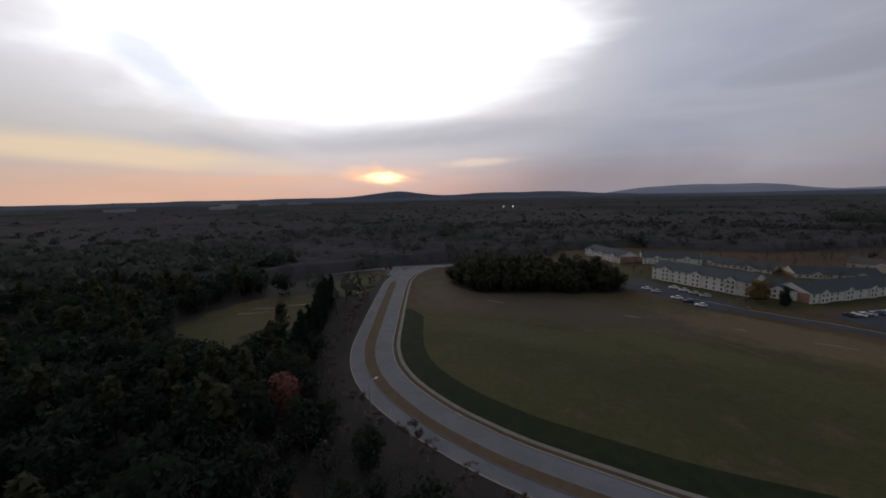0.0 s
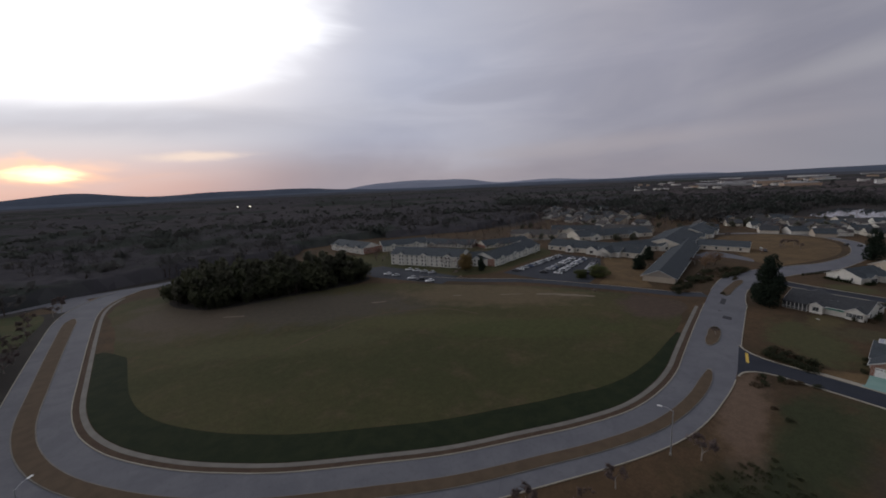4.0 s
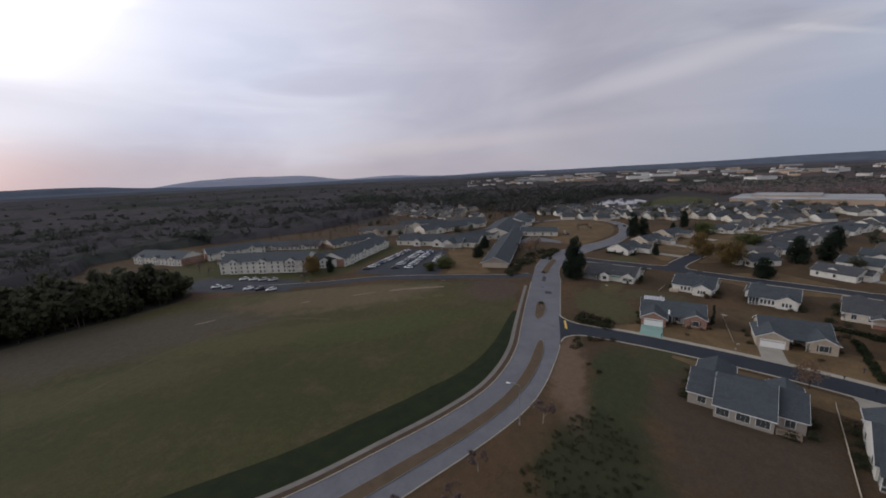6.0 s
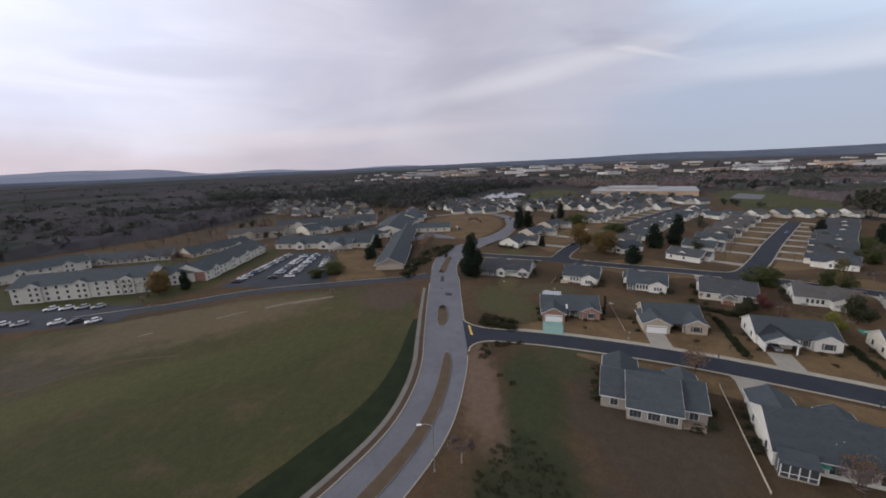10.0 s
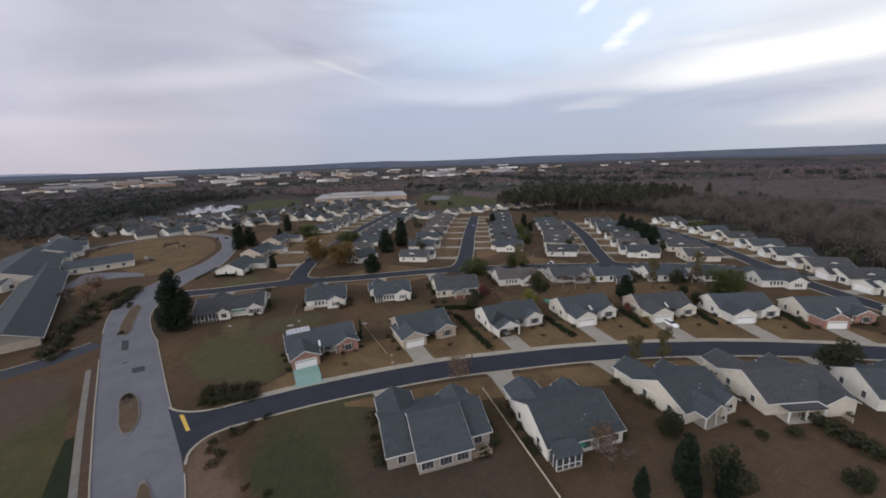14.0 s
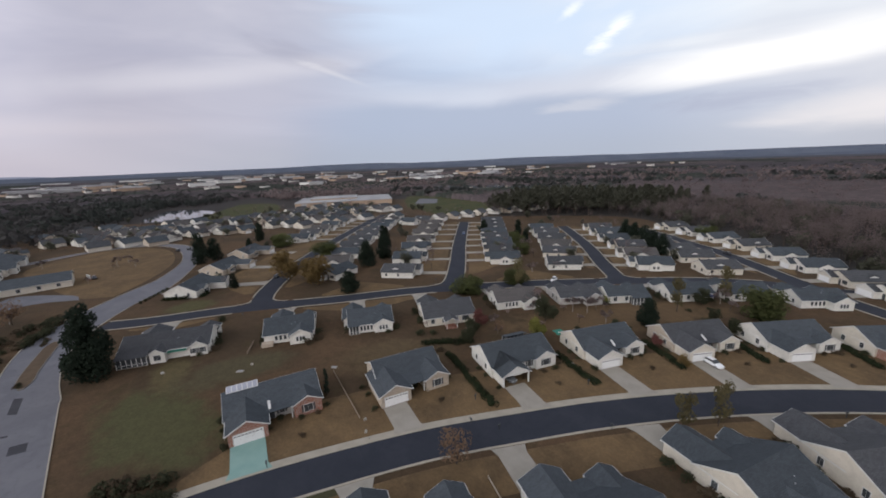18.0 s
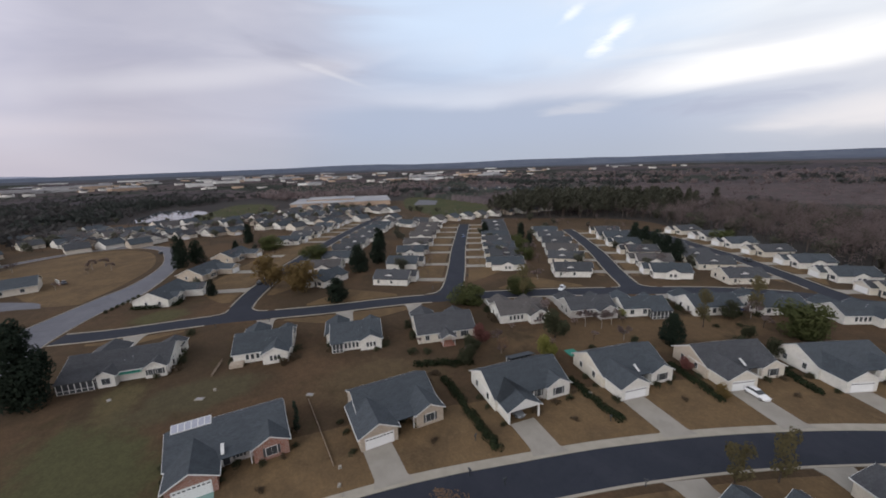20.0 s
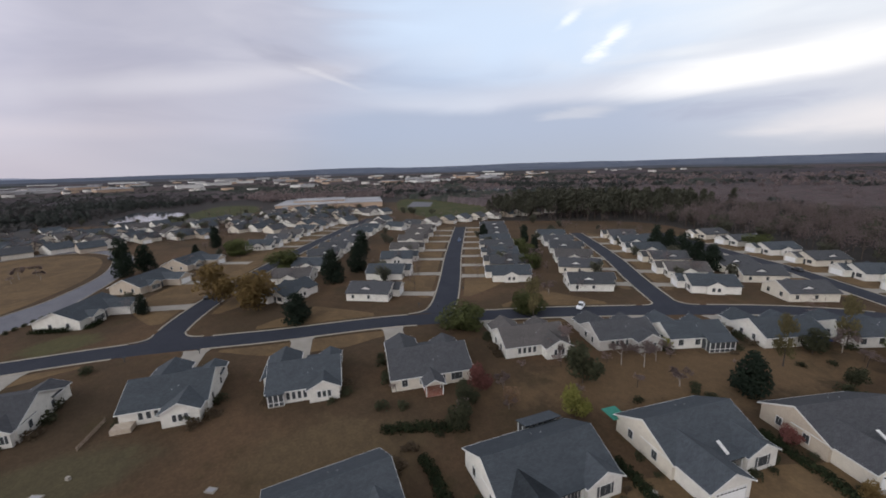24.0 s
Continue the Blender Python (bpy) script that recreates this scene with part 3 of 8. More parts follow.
def offset(path, o):
    """The path moved o metres to the left of its way."""
    out = []
    for i, p in enumerate(path):
        d = (path[min(i + 1, len(path) - 1)] - path[max(i - 1, 0)]).normalized()
        out.append(p + Vector((-d.y, d.x, 0)) * o)
    return out


def strip(name, left, right, z0, z1, mat, label="", category="", kind="structure", parent=None):
    """A slab between two edges with the same number of points."""
    bm = bmesh.new()
    rows = [[bm.verts.new((p.x, p.y, z)) for p, z in ((l, z0), (l, z1), (r, z1), (r, z0))] for l, r in zip(left, right)]
    for a, b in zip(rows, rows[1:]):
        for i in range(3):
            bm.faces.new((a[i], a[i + 1], b[i + 1], b[i]))
    bm.faces.new(rows[0])
    bm.faces.new(rows[-1][::-1])
    return tagged(part(name, bm, mat, parent), label, category, kind=kind)


def resample(path, n):
    """n points at even steps along the path."""
    d = [0.0]
    for a, b in zip(path, path[1:]):
        d.append(d[-1] + (b - a).length)
    out, j = [], 0
    for k in range(n):
        s = d[-1] * k / (n - 1)
        while j < len(path) - 2 and d[j + 1] < s:
            j += 1
        t = (s - d[j]) / max(1e-6, d[j + 1] - d[j])
        out.append(path[j].lerp(path[j + 1], min(1.0, t)))
    return out


def patch(name, pts, z0, z1, mat, label="", category="", kind="structure", closed=True, step=3.0, wobble=0.0, parent=None):
    """A flat slab inside a smooth closed outline."""
    ring = smooth_path(list(pts) + [pts[0]], step)[:-1] if closed else [Vector((*p, 0)) for p in pts]
    if wobble:
        ring = [p + Vector((noise.noise(p * 0.15), noise.noise(p * 0.15 + Vector((9, 4, 2))), 0)) * wobble for p in ring]
    bm = bmesh.new()
    prism(bm, [(p.x, p.y, z0) for p in ring], (0, 0, z1 - z0))
    bmesh.ops.triangulate(bm, faces=[f for f in bm.faces if len(f.verts) > 4])
    return tagged(part(name, bm, mat, parent), label, category, kind=kind)


def raw_mesh(name, verts, faces, mats, index=None):
    """A mesh of triangles from numpy arrays."""
    me = bpy.data.meshes.new(name)
    me.vertices.add(len(verts))
    me.vertices.foreach_set("co", np.ascontiguousarray(verts, dtype=np.float32).ravel())
    me.loops.add(len(faces) * 3)
    me.loops.foreach_set("vertex_index", np.ascontiguousarray(faces, dtype=np.int32).ravel())
    me.polygons.add(len(faces))
    me.polygons.foreach_set("loop_start", np.arange(len(faces), dtype=np.int32) * 3)
    if index is not None:
        me.polygons.foreach_set("material_index", np.ascontiguousarray(index, dtype=np.int32))
    for m in mats:
        me.materials.append(m)
    me.update(calc_edges=True)
    return me


# ---- trees ----
RNG = np.random.default_rng(7)


def leaf_cloud(centres, radii, count, size, rng):
    """Small three-cornered leaf clumps round the surfaces and insides of several balls: verts, faces."""
    pick = rng.choice(len(centres), count, p=radii ** 2 / np.sum(radii ** 2))
    d = rng.normal(size=(count, 3))
    d /= np.linalg.norm(d, axis=1)[:, None]
    c = centres[pick] + d * (radii[pick] * rng.uniform(0.55, 1.08, count) ** 0.6)[:, None]
    s = size * rng.uniform(0.6, 1.4, count)
    u = rng.normal(size=(count, 3))
    u -= d * np.sum(u * d, axis=1)[:, None] * 0.55
    u /= np.linalg.norm(u, axis=1)[:, None]
    v = np.cross(d + rng.normal(size=(count, 3)) * 0.5, u)
    v /= np.linalg.norm(v, axis=1)[:, None]
    quad = np.stack([c - u * s[:, None], c - v * s[:, None] * 0.62, c + u * s[:, None], c + v * s[:, None] * 0.62], 1)
    base = np.arange(count)[:, None] * 4
    return quad.reshape(-1, 3), np.concatenate([base + [0, 1, 2], base + [0, 2, 3]], 1).reshape(-1, 3)


def stick(a, b, r0, r1, sides=3):
    a, b = np.array(a, float), np.array(b, float)
    d = (b - a) / max(1e-6, np.linalg.norm(b - a))
    u = np.cross(d, [0.31, 0.77, 0.2])
    u /= np.linalg.norm(u)
    v = np.cross(d, u)
    k = np.arange(sides) * math.tau / sides
    ring = np.cos(k)[:, None] * u + np.sin(k)[:, None] * v
    vs = np.concatenate([a + ring * r0, b + ring * r1])
    i = np.arange(sides)
    j = (i + 1) % sides
    return vs, np.concatenate([np.stack([i, j, j + sides], 1), np.stack([i, j + sides, i + sides], 1)])


def twig(a, b, r):
    """A thin three-sided spike."""
    a, b = np.array(a, float), np.array(b, float)
    d = (b - a) / max(1e-6, np.linalg.norm(b - a))
    u = np.cross(d, [0.31, 0.77, 0.2])
    u /= np.linalg.norm(u)
    v = np.cross(d, u)
    return np.stack([a + u * r, a - u * r * 0.5 + v * r * 0.87, a - u * r * 0.5 - v * r * 0.87, b]), np.array([[0, 1, 3], [1, 2, 3], [2, 0, 3]])


def joined(pieces):
    vs, fs, n = [], [], 0
    for v, f in pieces:
        vs.append(v)
        fs.append(f + n)
        n += len(v)
    return np.concatenate(vs), np.concatenate(fs)


def skeleton_tree(height, spread, rng, depth=4, first=0.3, twigs=5, trunk=0.2, sides=4):
    """Trunk and limbs that fork and thin out: trunk pieces, twig pieces, ends."""
    wood, thin, ends = [], [], []

    def grow(p, d, length, r, level):
        q = p + d * length
        (wood if level < 2 else thin).append(stick(p, q, r, r * 0.62, sides if level < 2 else 3) if level < 3 else twig(p, q, r * 1.3))
        if level == depth:
            ends.append(q)
            return
        for _ in range(3 if level == 0 else int(rng.integers(2, 4))):
            e = d * 0.75 + rng.normal(size=3) * (0.34 + 0.06 * level) * spread
            e[2] = abs(e[2]) * 0.8 + 0.12
            grow(p + d * length * rng.uniform(0.55, 1.0), e / np.linalg.norm(e), length * rng.uniform(0.58, 0.8), r * 0.55, level + 1)

    grow(np.zeros(3), np.array([rng.normal() * 0.04, rng.normal() * 0.04, 1.0]), height * first, trunk, 0)
    for e in ends:
        for _ in range(twigs):
            d = rng.normal(size=3) * [1, 1, 0.7] + [0, 0, 0.45]
            thin.append(twig(e, e + d / np.linalg.norm(d) * height * rng.uniform(0.06, 0.13), 0.075))
    return wood, thin, np.array(ends)


def bare_tree(height, rng, depth=4, twigs=5, spread=1.0):
    wood, thin, ends = skeleton_tree(height, spread, rng, depth, 0.3, twigs, height * 0.016)
    return joined(wood), joined(thin)


def leafy_tree(height, width, rng, leaves=900, size=0.5, low=0.25, lobes=14):
    """A round-crowned tree: trunk with limbs, crown of lobes."""
    wood, _, _ = skeleton_tree(height * 0.8, 1.0, rng, 2, 0.35, 0, height * 0.022)
    c = np.zeros((lobes, 3))
    a = rng.uniform(0, math.tau, lobes)
    h = rng.uniform(low + 0.12, 0.86, lobes)
    rad = width * 0.5 * np.sin(np.clip((h - low) / (1 - low), 0.06, 1) * math.pi) ** 0.6 * rng.uniform(0.35, 0.72, lobes)
    c[:, 0], c[:, 1], c[:, 2] = np.cos(a) * rad, np.sin(a) * rad, h * height
    return joined(wood), leaf_cloud(c, width * rng.uniform(0.16, 0.27, lobes), leaves, size, rng)


def cone_tree(height, width, rng, leaves=1600, size=0.45, power=0.75):
    """A dense evergreen that tapers upward from near the ground."""
    n = 30
    h = np.linspace(0.07, 0.97, n)
    rad = width * 0.5 * (np.clip(1.02 - h, 0, 1) ** power) * np.clip(h * 7, 0.55, 1)
    a = rng.uniform(0, math.tau, n) + np.arange(n) * 2.4
    c = np.stack([np.cos(a) * rad * 0.42, np.sin(a) * rad * 0.42, h * height], 1)
    return stick((0, 0, 0), (0, 0, height * 0.8), height * 0.022, 0.03, 6), leaf_cloud(c, np.maximum(rad * 0.62, 0.25), leaves, size, rng)


def pine_tree(height, rng, leaves=420, size=0.55):
    """A tall pine: bare stem, whorls of needles above."""
    wood = [stick((0, 0, 0), (0, 0, height * 0.96), height * 0.014, 0.04, 5)]
    n = 18
    h = np.linspace(0.42, 1.0, n)
    a = np.arange(n) * 2.4 + rng.uniform(0, 0.6, n)
    rad = height * 0.17 * np.clip(1.15 - (h - 0.42) / 0.62, 0.12, 1) * rng.uniform(0.6, 1.1, n)
    c = np.stack([np.cos(a) * rad, np.sin(a) * rad, h * height], 1)
    for p in c:
        wood.append(stick((0, 0, p[2] - 0.6), p, 0.07, 0.02, 3))
    return joined(wood), leaf_cloud(c, height * 0.055 * rng.uniform(0.8, 1.35, n), leaves, size, rng)


def tree(name, shape, m, wood_mat, leaf_mat, label, category="tree", group="", crown="crown"):
    ob = thing(name, m, label, category, group)
    for nm, (v, f), mat in (("trunk", shape[0], wood_mat), (crown, shape[1], leaf_mat)):
        p = new(nm, raw_mesh(nm, v, f, [MAT[mat]]))
        p.parent = ob
    return ob


def spot(x, y, turn=0.0, s=1.0, sz=None):
    return pose(x, y, 0, 0, 0, turn) @ Matrix.Diagonal((s, s, sz or s, 1))


def scatter(name, shapes, places, mats, label, category, kind="stuff"):
    """One object of many trees: shapes are (wood, leaves) pairs, places rows of x, y, turn, scale, shape index."""
    vs, fs, ms, n = [], [], [], 0
    for x, y, turn, s, k in places:
        for mi, (v, f) in enumerate(shapes[int(k)]):
            c, t = math.cos(turn) * s, math.sin(turn) * s
            q = np.empty_like(v)
            q[:, 0], q[:, 1], q[:, 2] = v[:, 0] * c - v[:, 1] * t + x, v[:, 0] * t + v[:, 1] * c + y, v[:, 2] * s
            vs.append(q)
            fs.append(f + n)
            ms.append(np.full(len(f), mi))
            n += len(v)
    ob = new(name, raw_mesh(name, np.concatenate(vs), np.concatenate(fs), [MAT[k] for k in mats], np.concatenate(ms)))
    return tagged(ob, label, category, kind=kind)


def inside(x, y, ring):
    """Which of the points lie in the outline."""
    hit = np.zeros(len(x), bool)
    for (x0, y0), (x1, y1) in zip(ring, ring[1:] + ring[:1]):
        if y0 != y1:
            hit ^= ((y0 > y) != (y1 > y)) & (x < (x1 - x0) * (y - y0) / (y1 - y0) + x0)
    return hit


def sown(ring, count, gap=0.0, rng=RNG):
    """Random places inside an outline."""
    xs, ys = [p[0] for p in ring], [p[1] for p in ring]
    n = count * 8
    x, y = rng.uniform(min(xs), max(xs), n), rng.uniform(min(ys), max(ys), n)
    keep = inside(x, y, ring)
    return np.stack([x[keep], y[keep]], 1)[:count]

# ---- ground, roads ----
bm = bmesh.new()
rings = []
for r in (0.0, 60, 140, 260, 420, 650, 1000, 1500, 2200, 3200, 4300, 4700):
    if r == 0:
        rings.append([bm.verts.new((100, 0, 0))])
    else:
        # far land rises gently to the wooded skyline
        rings.append([bm.verts.new((100 + r * math.cos(a * math.tau / 96), r * math.sin(a * math.tau / 96),
                                    0 if r < 900 else 34 * ((r - 900) / 3800) ** 1.5 * (0.75 + 0.5 * noise.noise(Vector((math.cos(a * math.tau / 96) * 2.2, math.sin(a * math.tau / 96) * 2.2, r * 0.0007)))))) for a in range(96)])
for k in range(96):
    bm.faces.new((rings[0][0], rings[1][k], rings[1][(k + 1) % 96]))
for a, b in zip(rings[1:], rings[2:]):
    for k in range(96):
        bm.faces.new((a[k], b[k], b[(k + 1) % 96], a[(k + 1) % 96]))
tagged(part("ground", bm, MAT["land"]), "brown winter land reaching the wooded horizon", "ground", kind="structure")

patch("lawn_estate", [(-46, 20), (-46, 110), (-56, 240), (0, 262), (60, 250), (110, 342), (230, 330), (330, 290), (420, 300), (540, 240), (560, 140), (520, 60), (450, 40), (560, -20), (590, -190), (470, -262), (372, -226), (345, -206), (262, -280), (165, -240), (80, -186), (0, -165), (-60, -100), (-60, -30)], -0.1, 0.010, MAT["grass_brown"], "dormant brown lawns and verges of the estate", "lawn", step=12)
FIELD_EDGE = [(-8, 261), (-15, 250), (-20, 236), (-22, 218), (-21.2, 185), (-20.2, 160), (-19.5, 145), (-18.6, 127), (-17.3, 117), (-15.2, 108.5), (-11.9, 100.5), (-7.4, 92.9), (-0.3, 83.8), (6.8, 76.7), (15.8, 69.2), (28.8, 60.9), (41, 53.6), (55, 47.4), (67, 42.4), (79.5, 38.8), (92, 38.2), (104, 39.6), (114, 42.0), (123.5, 44.3), (136, 47.3), (149, 50.3), (167, 54.4)]
fe = smooth_path(FIELD_EDGE, 2.5)
wide_at = [float(np.interp(p.x, (-20, 0, 40, 65, 95, 115, 170), (13.5, 12.2, 11.6, 10.9, 10.7, 12.0, 12.4))) for p in fe]
he = [p + (q - p) * k for p, q, k in zip(fe, offset(fe, -1.0), wide_at)]
fe2 = smooth_path([(167, 54.4), (183, 58), (202, 61.3), (215, 62.2), (226, 61.3), (237, 58.4), (250, 52.5), (264, 46), (280, 38), (313, 32), (347, 35), (371, 43), (387, 60), (385, 85), (365, 108), (345, 118)], 2.5)
he2 = smooth_path([(170, 42), (184, 46.2), (201, 49), (222, 47), (244, 40), (255, 33), (282, 27), (316, 23.5), (350, 27), (377, 38), (394, 60), (391, 87), (369, 113), (348, 125)], 2.5)
fe2, he2 = resample(fe2, 150), resample(he2, 150)
strip("road_boulevard", fe + fe2[1:], he + he2[1:], -0.2, 0.03, MAT["blvd"], "pale worn grey divided boulevard with a grassy median", "road")
kerb_l, kerb_r = fe + fe2[1:], he + he2[1:]


def kerb(name, path, side, label="pale concrete kerb along the road"):
    strip(name, offset(path, 0.22 * side), path, -0.1, 0.15, MAT["kerb"], label, "kerb")


def nearest(path, x, y):
    return min(range(len(path)), key=lambda i: (path[i] - Vector((x, y, 0))).length)


i0 = nearest(kerb_l, 168.5, 55)
kerb("kerb_boulevard", kerb_l[:i0], 1)
kerb("kerb_boulevard", kerb_l[nearest(kerb_l, 187, 59):], 1)
kerb("kerb_boulevard", kerb_r[:nearest(kerb_r, 111.5, 29.2)], -1)
kerb("kerb_boulevard", kerb_r[nearest(kerb_r, 131.8, 34.3):], -1)
strip("pavement_boulevard", offset(fe, 2.55)[6:i0 - 2], offset(fe, 1.45)[6:i0 - 2], -0.1, 0.07, MAT["old_concrete"], "narrow pale concrete pavement beside the boulevard", "pavement")
bed = fe[nearest(fe, -22, 164):nearest(fe, 133, 46.6)]
deep_at = [2.7 + 8.0 * min(1.0, 0.25 + i / 6, (len(bed) - i) / 26 + 0.12) for i in range(len(bed))]
strip("groundcover_bed", [p + (q - p) * k for p, q, k in zip(bed, offset(bed, 1.0), deep_at)], offset(bed, 2.7), -0.1, 0.08, MAT["groundcover"], "dark green groundcover bed along the boulevard", "groundcover bed")
# worn grass verge between kerb and pavement
strip("verge", offset(fe, 1.4)[6:i0 - 1], offset(fe, 0.25)[6:i0 - 1], -0.1, 0.06, MAT["mulch"], "brown grass verge along the kerb", "verge")

# leaf litter under the trees on the boulevard's other side
k0 = nearest(he, 30, 48)
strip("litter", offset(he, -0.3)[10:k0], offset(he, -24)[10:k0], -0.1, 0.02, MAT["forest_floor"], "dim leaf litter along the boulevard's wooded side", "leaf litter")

# medians
def island(name, path, half, label):
    n = len(path)
    half = half if isinstance(half, list) else [half] * n
    half_at = [half[i] * min(1.0, (0.12 + min(i, n - 1 - i) / 3.0)) ** 0.6 for i in range(n)]
    l = [p + (offset(path, 1)[i] - p) * half_at[i] for i, p in enumerate(path)]
    r = [p - (offset(path, 1)[i] - p) * half_at[i] for i, p in enumerate(path)]
    strip(name, l, r, 0.0, 0.17, MAT["old_concrete"], label, "traffic island")
    core = [path[0].lerp(path[1], 0.3)] + list(path[1:-1]) + [path[-1].lerp(path[-2], 0.3)]
    l2 = [c + (q - p) * 0.88 for c, p, q in zip(core, path, l)]
    r2 = [c + (q - p) * 0.88 for c, p, q in zip(core, path, r)]
    strip(name + "_turf", l2, r2, 0.1, 0.20, MAT["straw"], "dormant brown turf on the traffic island", "turf")


mid = [p + (q - p) * float(np.interp(p.x, (-22, -15, 0, 80, 115), (7.8, 7.2, 6.9, 5.9, 6.3))) for p, q in zip(fe, offset(fe, -1.0))]
a0, a1 = nearest(mid, -31, 222), nearest(mid, 110.5, 35.3) + 1
island("median", mid[a0:a1], [float(np.interp(p.x, (-30, -24, 0, 80), (2.2, 1.9, 1.45, 1.35))) for p in mid[a0:a1]], "long kerbed median of brown turf")
island("median_short", smooth_path([(126, 39.8), (134.5, 41.4), (143.3, 43.6)], 1.5), 1.75, "short kerbed median with a shrub")
island("median_far", smooth_path([(182.5, 52.5), (192, 54), (203, 54.8), (214, 55.4)], 1.5), 1.75, "kerbed median with low shrubs")
for k, q in enumerate(([(178.4, 52.2), (177.5, 50.4), (169.8, 48.9), (170.7, 50.7)], [(156.6, 45.4), (156.4, 42.8), (153.3, 42.1), (153.4, 44.7)], [(161.6, 48.4), (161.3, 47.2), (160.6, 47.1), (160.9, 48.3)])):
    patch("road_patch", q, 0.02, 0.036, MAT["patch"], "dark square repair patch in the road", "road patch", closed=False)

# residential streets
STREETS = {
    "road_first": ([(122.4, 28), (122.2, 20), (121.4, 8), (119.5, -5), (116, -22), (111, -38), (105, -55), (96, -75), (84, -96), (68, -118), (50, -138), (30, -158), (0, -182)], 7.4),
    "road_second": ([(221, 46), (217, 33), (214, 15), (211, 2), (205, -16), (201, -28), (194.5, -52), (189, -66), (176, -94), (163, -117), (148, -141), (133, -160), (118, -172), (96, -183)], 7.6),
    "road_third": ([(209, -2), (222, -3), (245, -12), (272, -26), (310, -49), (345, -72), (386, -101), (425, -130)], 7.4),
    "road_fourth": ([(191, -70), (200, -78), (222, -93), (256, -115), (310, -152), (330, -166)], 7.6),
    "road_fifth": ([(155, -131), (163, -135), (180, -148), (204, -168), (234, -190), (262, -209)], 7.0),
    "road_sixth": ([(30, -138), (60, -150), (85, -160), (104, -170), (123, -184), (139, -196), (158, -209), (181, -221), (199, -231), (225, -242)], 7.4),
}
road_paths = {}
for k, (name, (pts, wide)) in enumerate(STREETS.items()):
    p = smooth_path(pts, 2.5)
    road_paths[name] = p
    strip(name, offset(p, wide / 2), offset(p, -wide / 2), -0.2, 0.034 + 0.004 * k, MAT["asphalt"], "dark asphalt residential street", "road")


def clear_of(p, own, gap):
    for name, q in road_paths.items():
        if name != own and min((p - v).length_squared for v in q) < (STREETS[name][1] / 2 + gap) ** 2:
            return False
    return min((p - v).length_squared for v in mid) > 12.6 ** 2 if own == "road_first" else True


def runs(path, own, gap=4.6):
    """The stretches of a kerb line that no other street crosses."""
    out, run = [], []
    for p in path:
        if clear_of(p, own, gap):
            run.append(p)
        else:
            if len(run) > 3:
                out.append(run)
            run = []
    return out + ([run] if len(run) > 3 else [])


for name, (pts, wide) in STREETS.items():
    p = road_paths[name]
    for side in (1, -1):
        for run in runs(offset(p, side * (wide / 2 + 0.02)), name):
            strip("kerb_" + name[5:], offset(run, 0.45 * side), run, -0.1, 0.13, MAT["kerb"], "pale concrete kerb and gutter of the street", "kerb")
for name, side, lo, hi in (("road_first", 1, 3, 999),):
    p = road_paths[name][lo:hi]
    for run in runs(offset(p, side * (STREETS[name][1] / 2 + 0.5)), name, 2.5):
        strip("pavement_" + name[5:], offset(run, 1.3 * side), run, -0.1, 0.075, MAT["kerb"], "pale concrete pavement along the street", "pavement")

# rounded corners where streets meet
def corner(through, branch, side, r=4.6):
    a, b = road_paths[through], resample(road_paths[branch], 400)
    edge = offset(b, side * STREETS[branch][1] / 2)
    gap = [min((p - v).length for v in a) - STREETS[through][1] / 2 for p in edge]
    i = next(k for k, g in enumerate(gap) if g > 0)
    c, tb = edge[i], (edge[i + 3] - edge[i]).normalized()
    j = min(range(len(a) - 1), key=lambda k: (a[k] - c).length)
    ta = (a[j + 1] - a[j]).normalized()
    if ta.dot(edge[i] - b[i]) < 0:
        ta = -ta
    arc = []
    for k in range(9):
        f = k / 8
        arc.append((c + ta * r) * (1 - f) ** 2 + c * 2 * f * (1 - f) + (c + tb * r) * f ** 2)
    patch("road_corner", [(p.x, p.y) for p in arc] + [((c - ta * 0.3 - tb * 0.3).x, (c - ta * 0.3 - tb * 0.3).y)], -0.1, 0.058, MAT["asphalt"], "dark asphalt rounding of a street corner", "road", closed=False)
    out = [p + (ta + tb).normalized() * 0.45 for p in arc]
    strip("kerb_corner", out, arc, -0.1, 0.13, MAT["kerb"], "pale concrete kerb round a street corner", "kerb")


for name in ("road_third", "road_fourth", "road_fifth"):
    for side in (1, -1):
        corner("road_second", name, side)
mouth = []
for up, pts in ((1, [(131.8, 34.3), (129.6, 32.6), (127.7, 30), (126.5, 27), (126.1, 24)]), (-1, [(111.5, 29.2), (114.3, 29), (116.6, 27.6), (118, 25.5), (118.55, 23)])):
    arc = smooth_path(pts, 0.8)
    strip("kerb_corner", offset(arc, 0.45 * up), arc, -0.1, 0.13, MAT["kerb"], "pale concrete kerb at the boulevard junction", "kerb")
    mouth += [(p.x, p.y) for p in arc][::up]
patch("road_mouth", mouth, -0.1, 0.05, MAT["asphalt"], "dark asphalt flare where the street meets the boulevard", "road", closed=False)
patch("road_marking", [(127.8, 31.8), (127.6, 31.1), (121.3, 29.3), (121.4, 30.0)], 0.03, 0.062, MAT["yellow"], "worn yellow centre line at the junction", "road marking", closed=False)

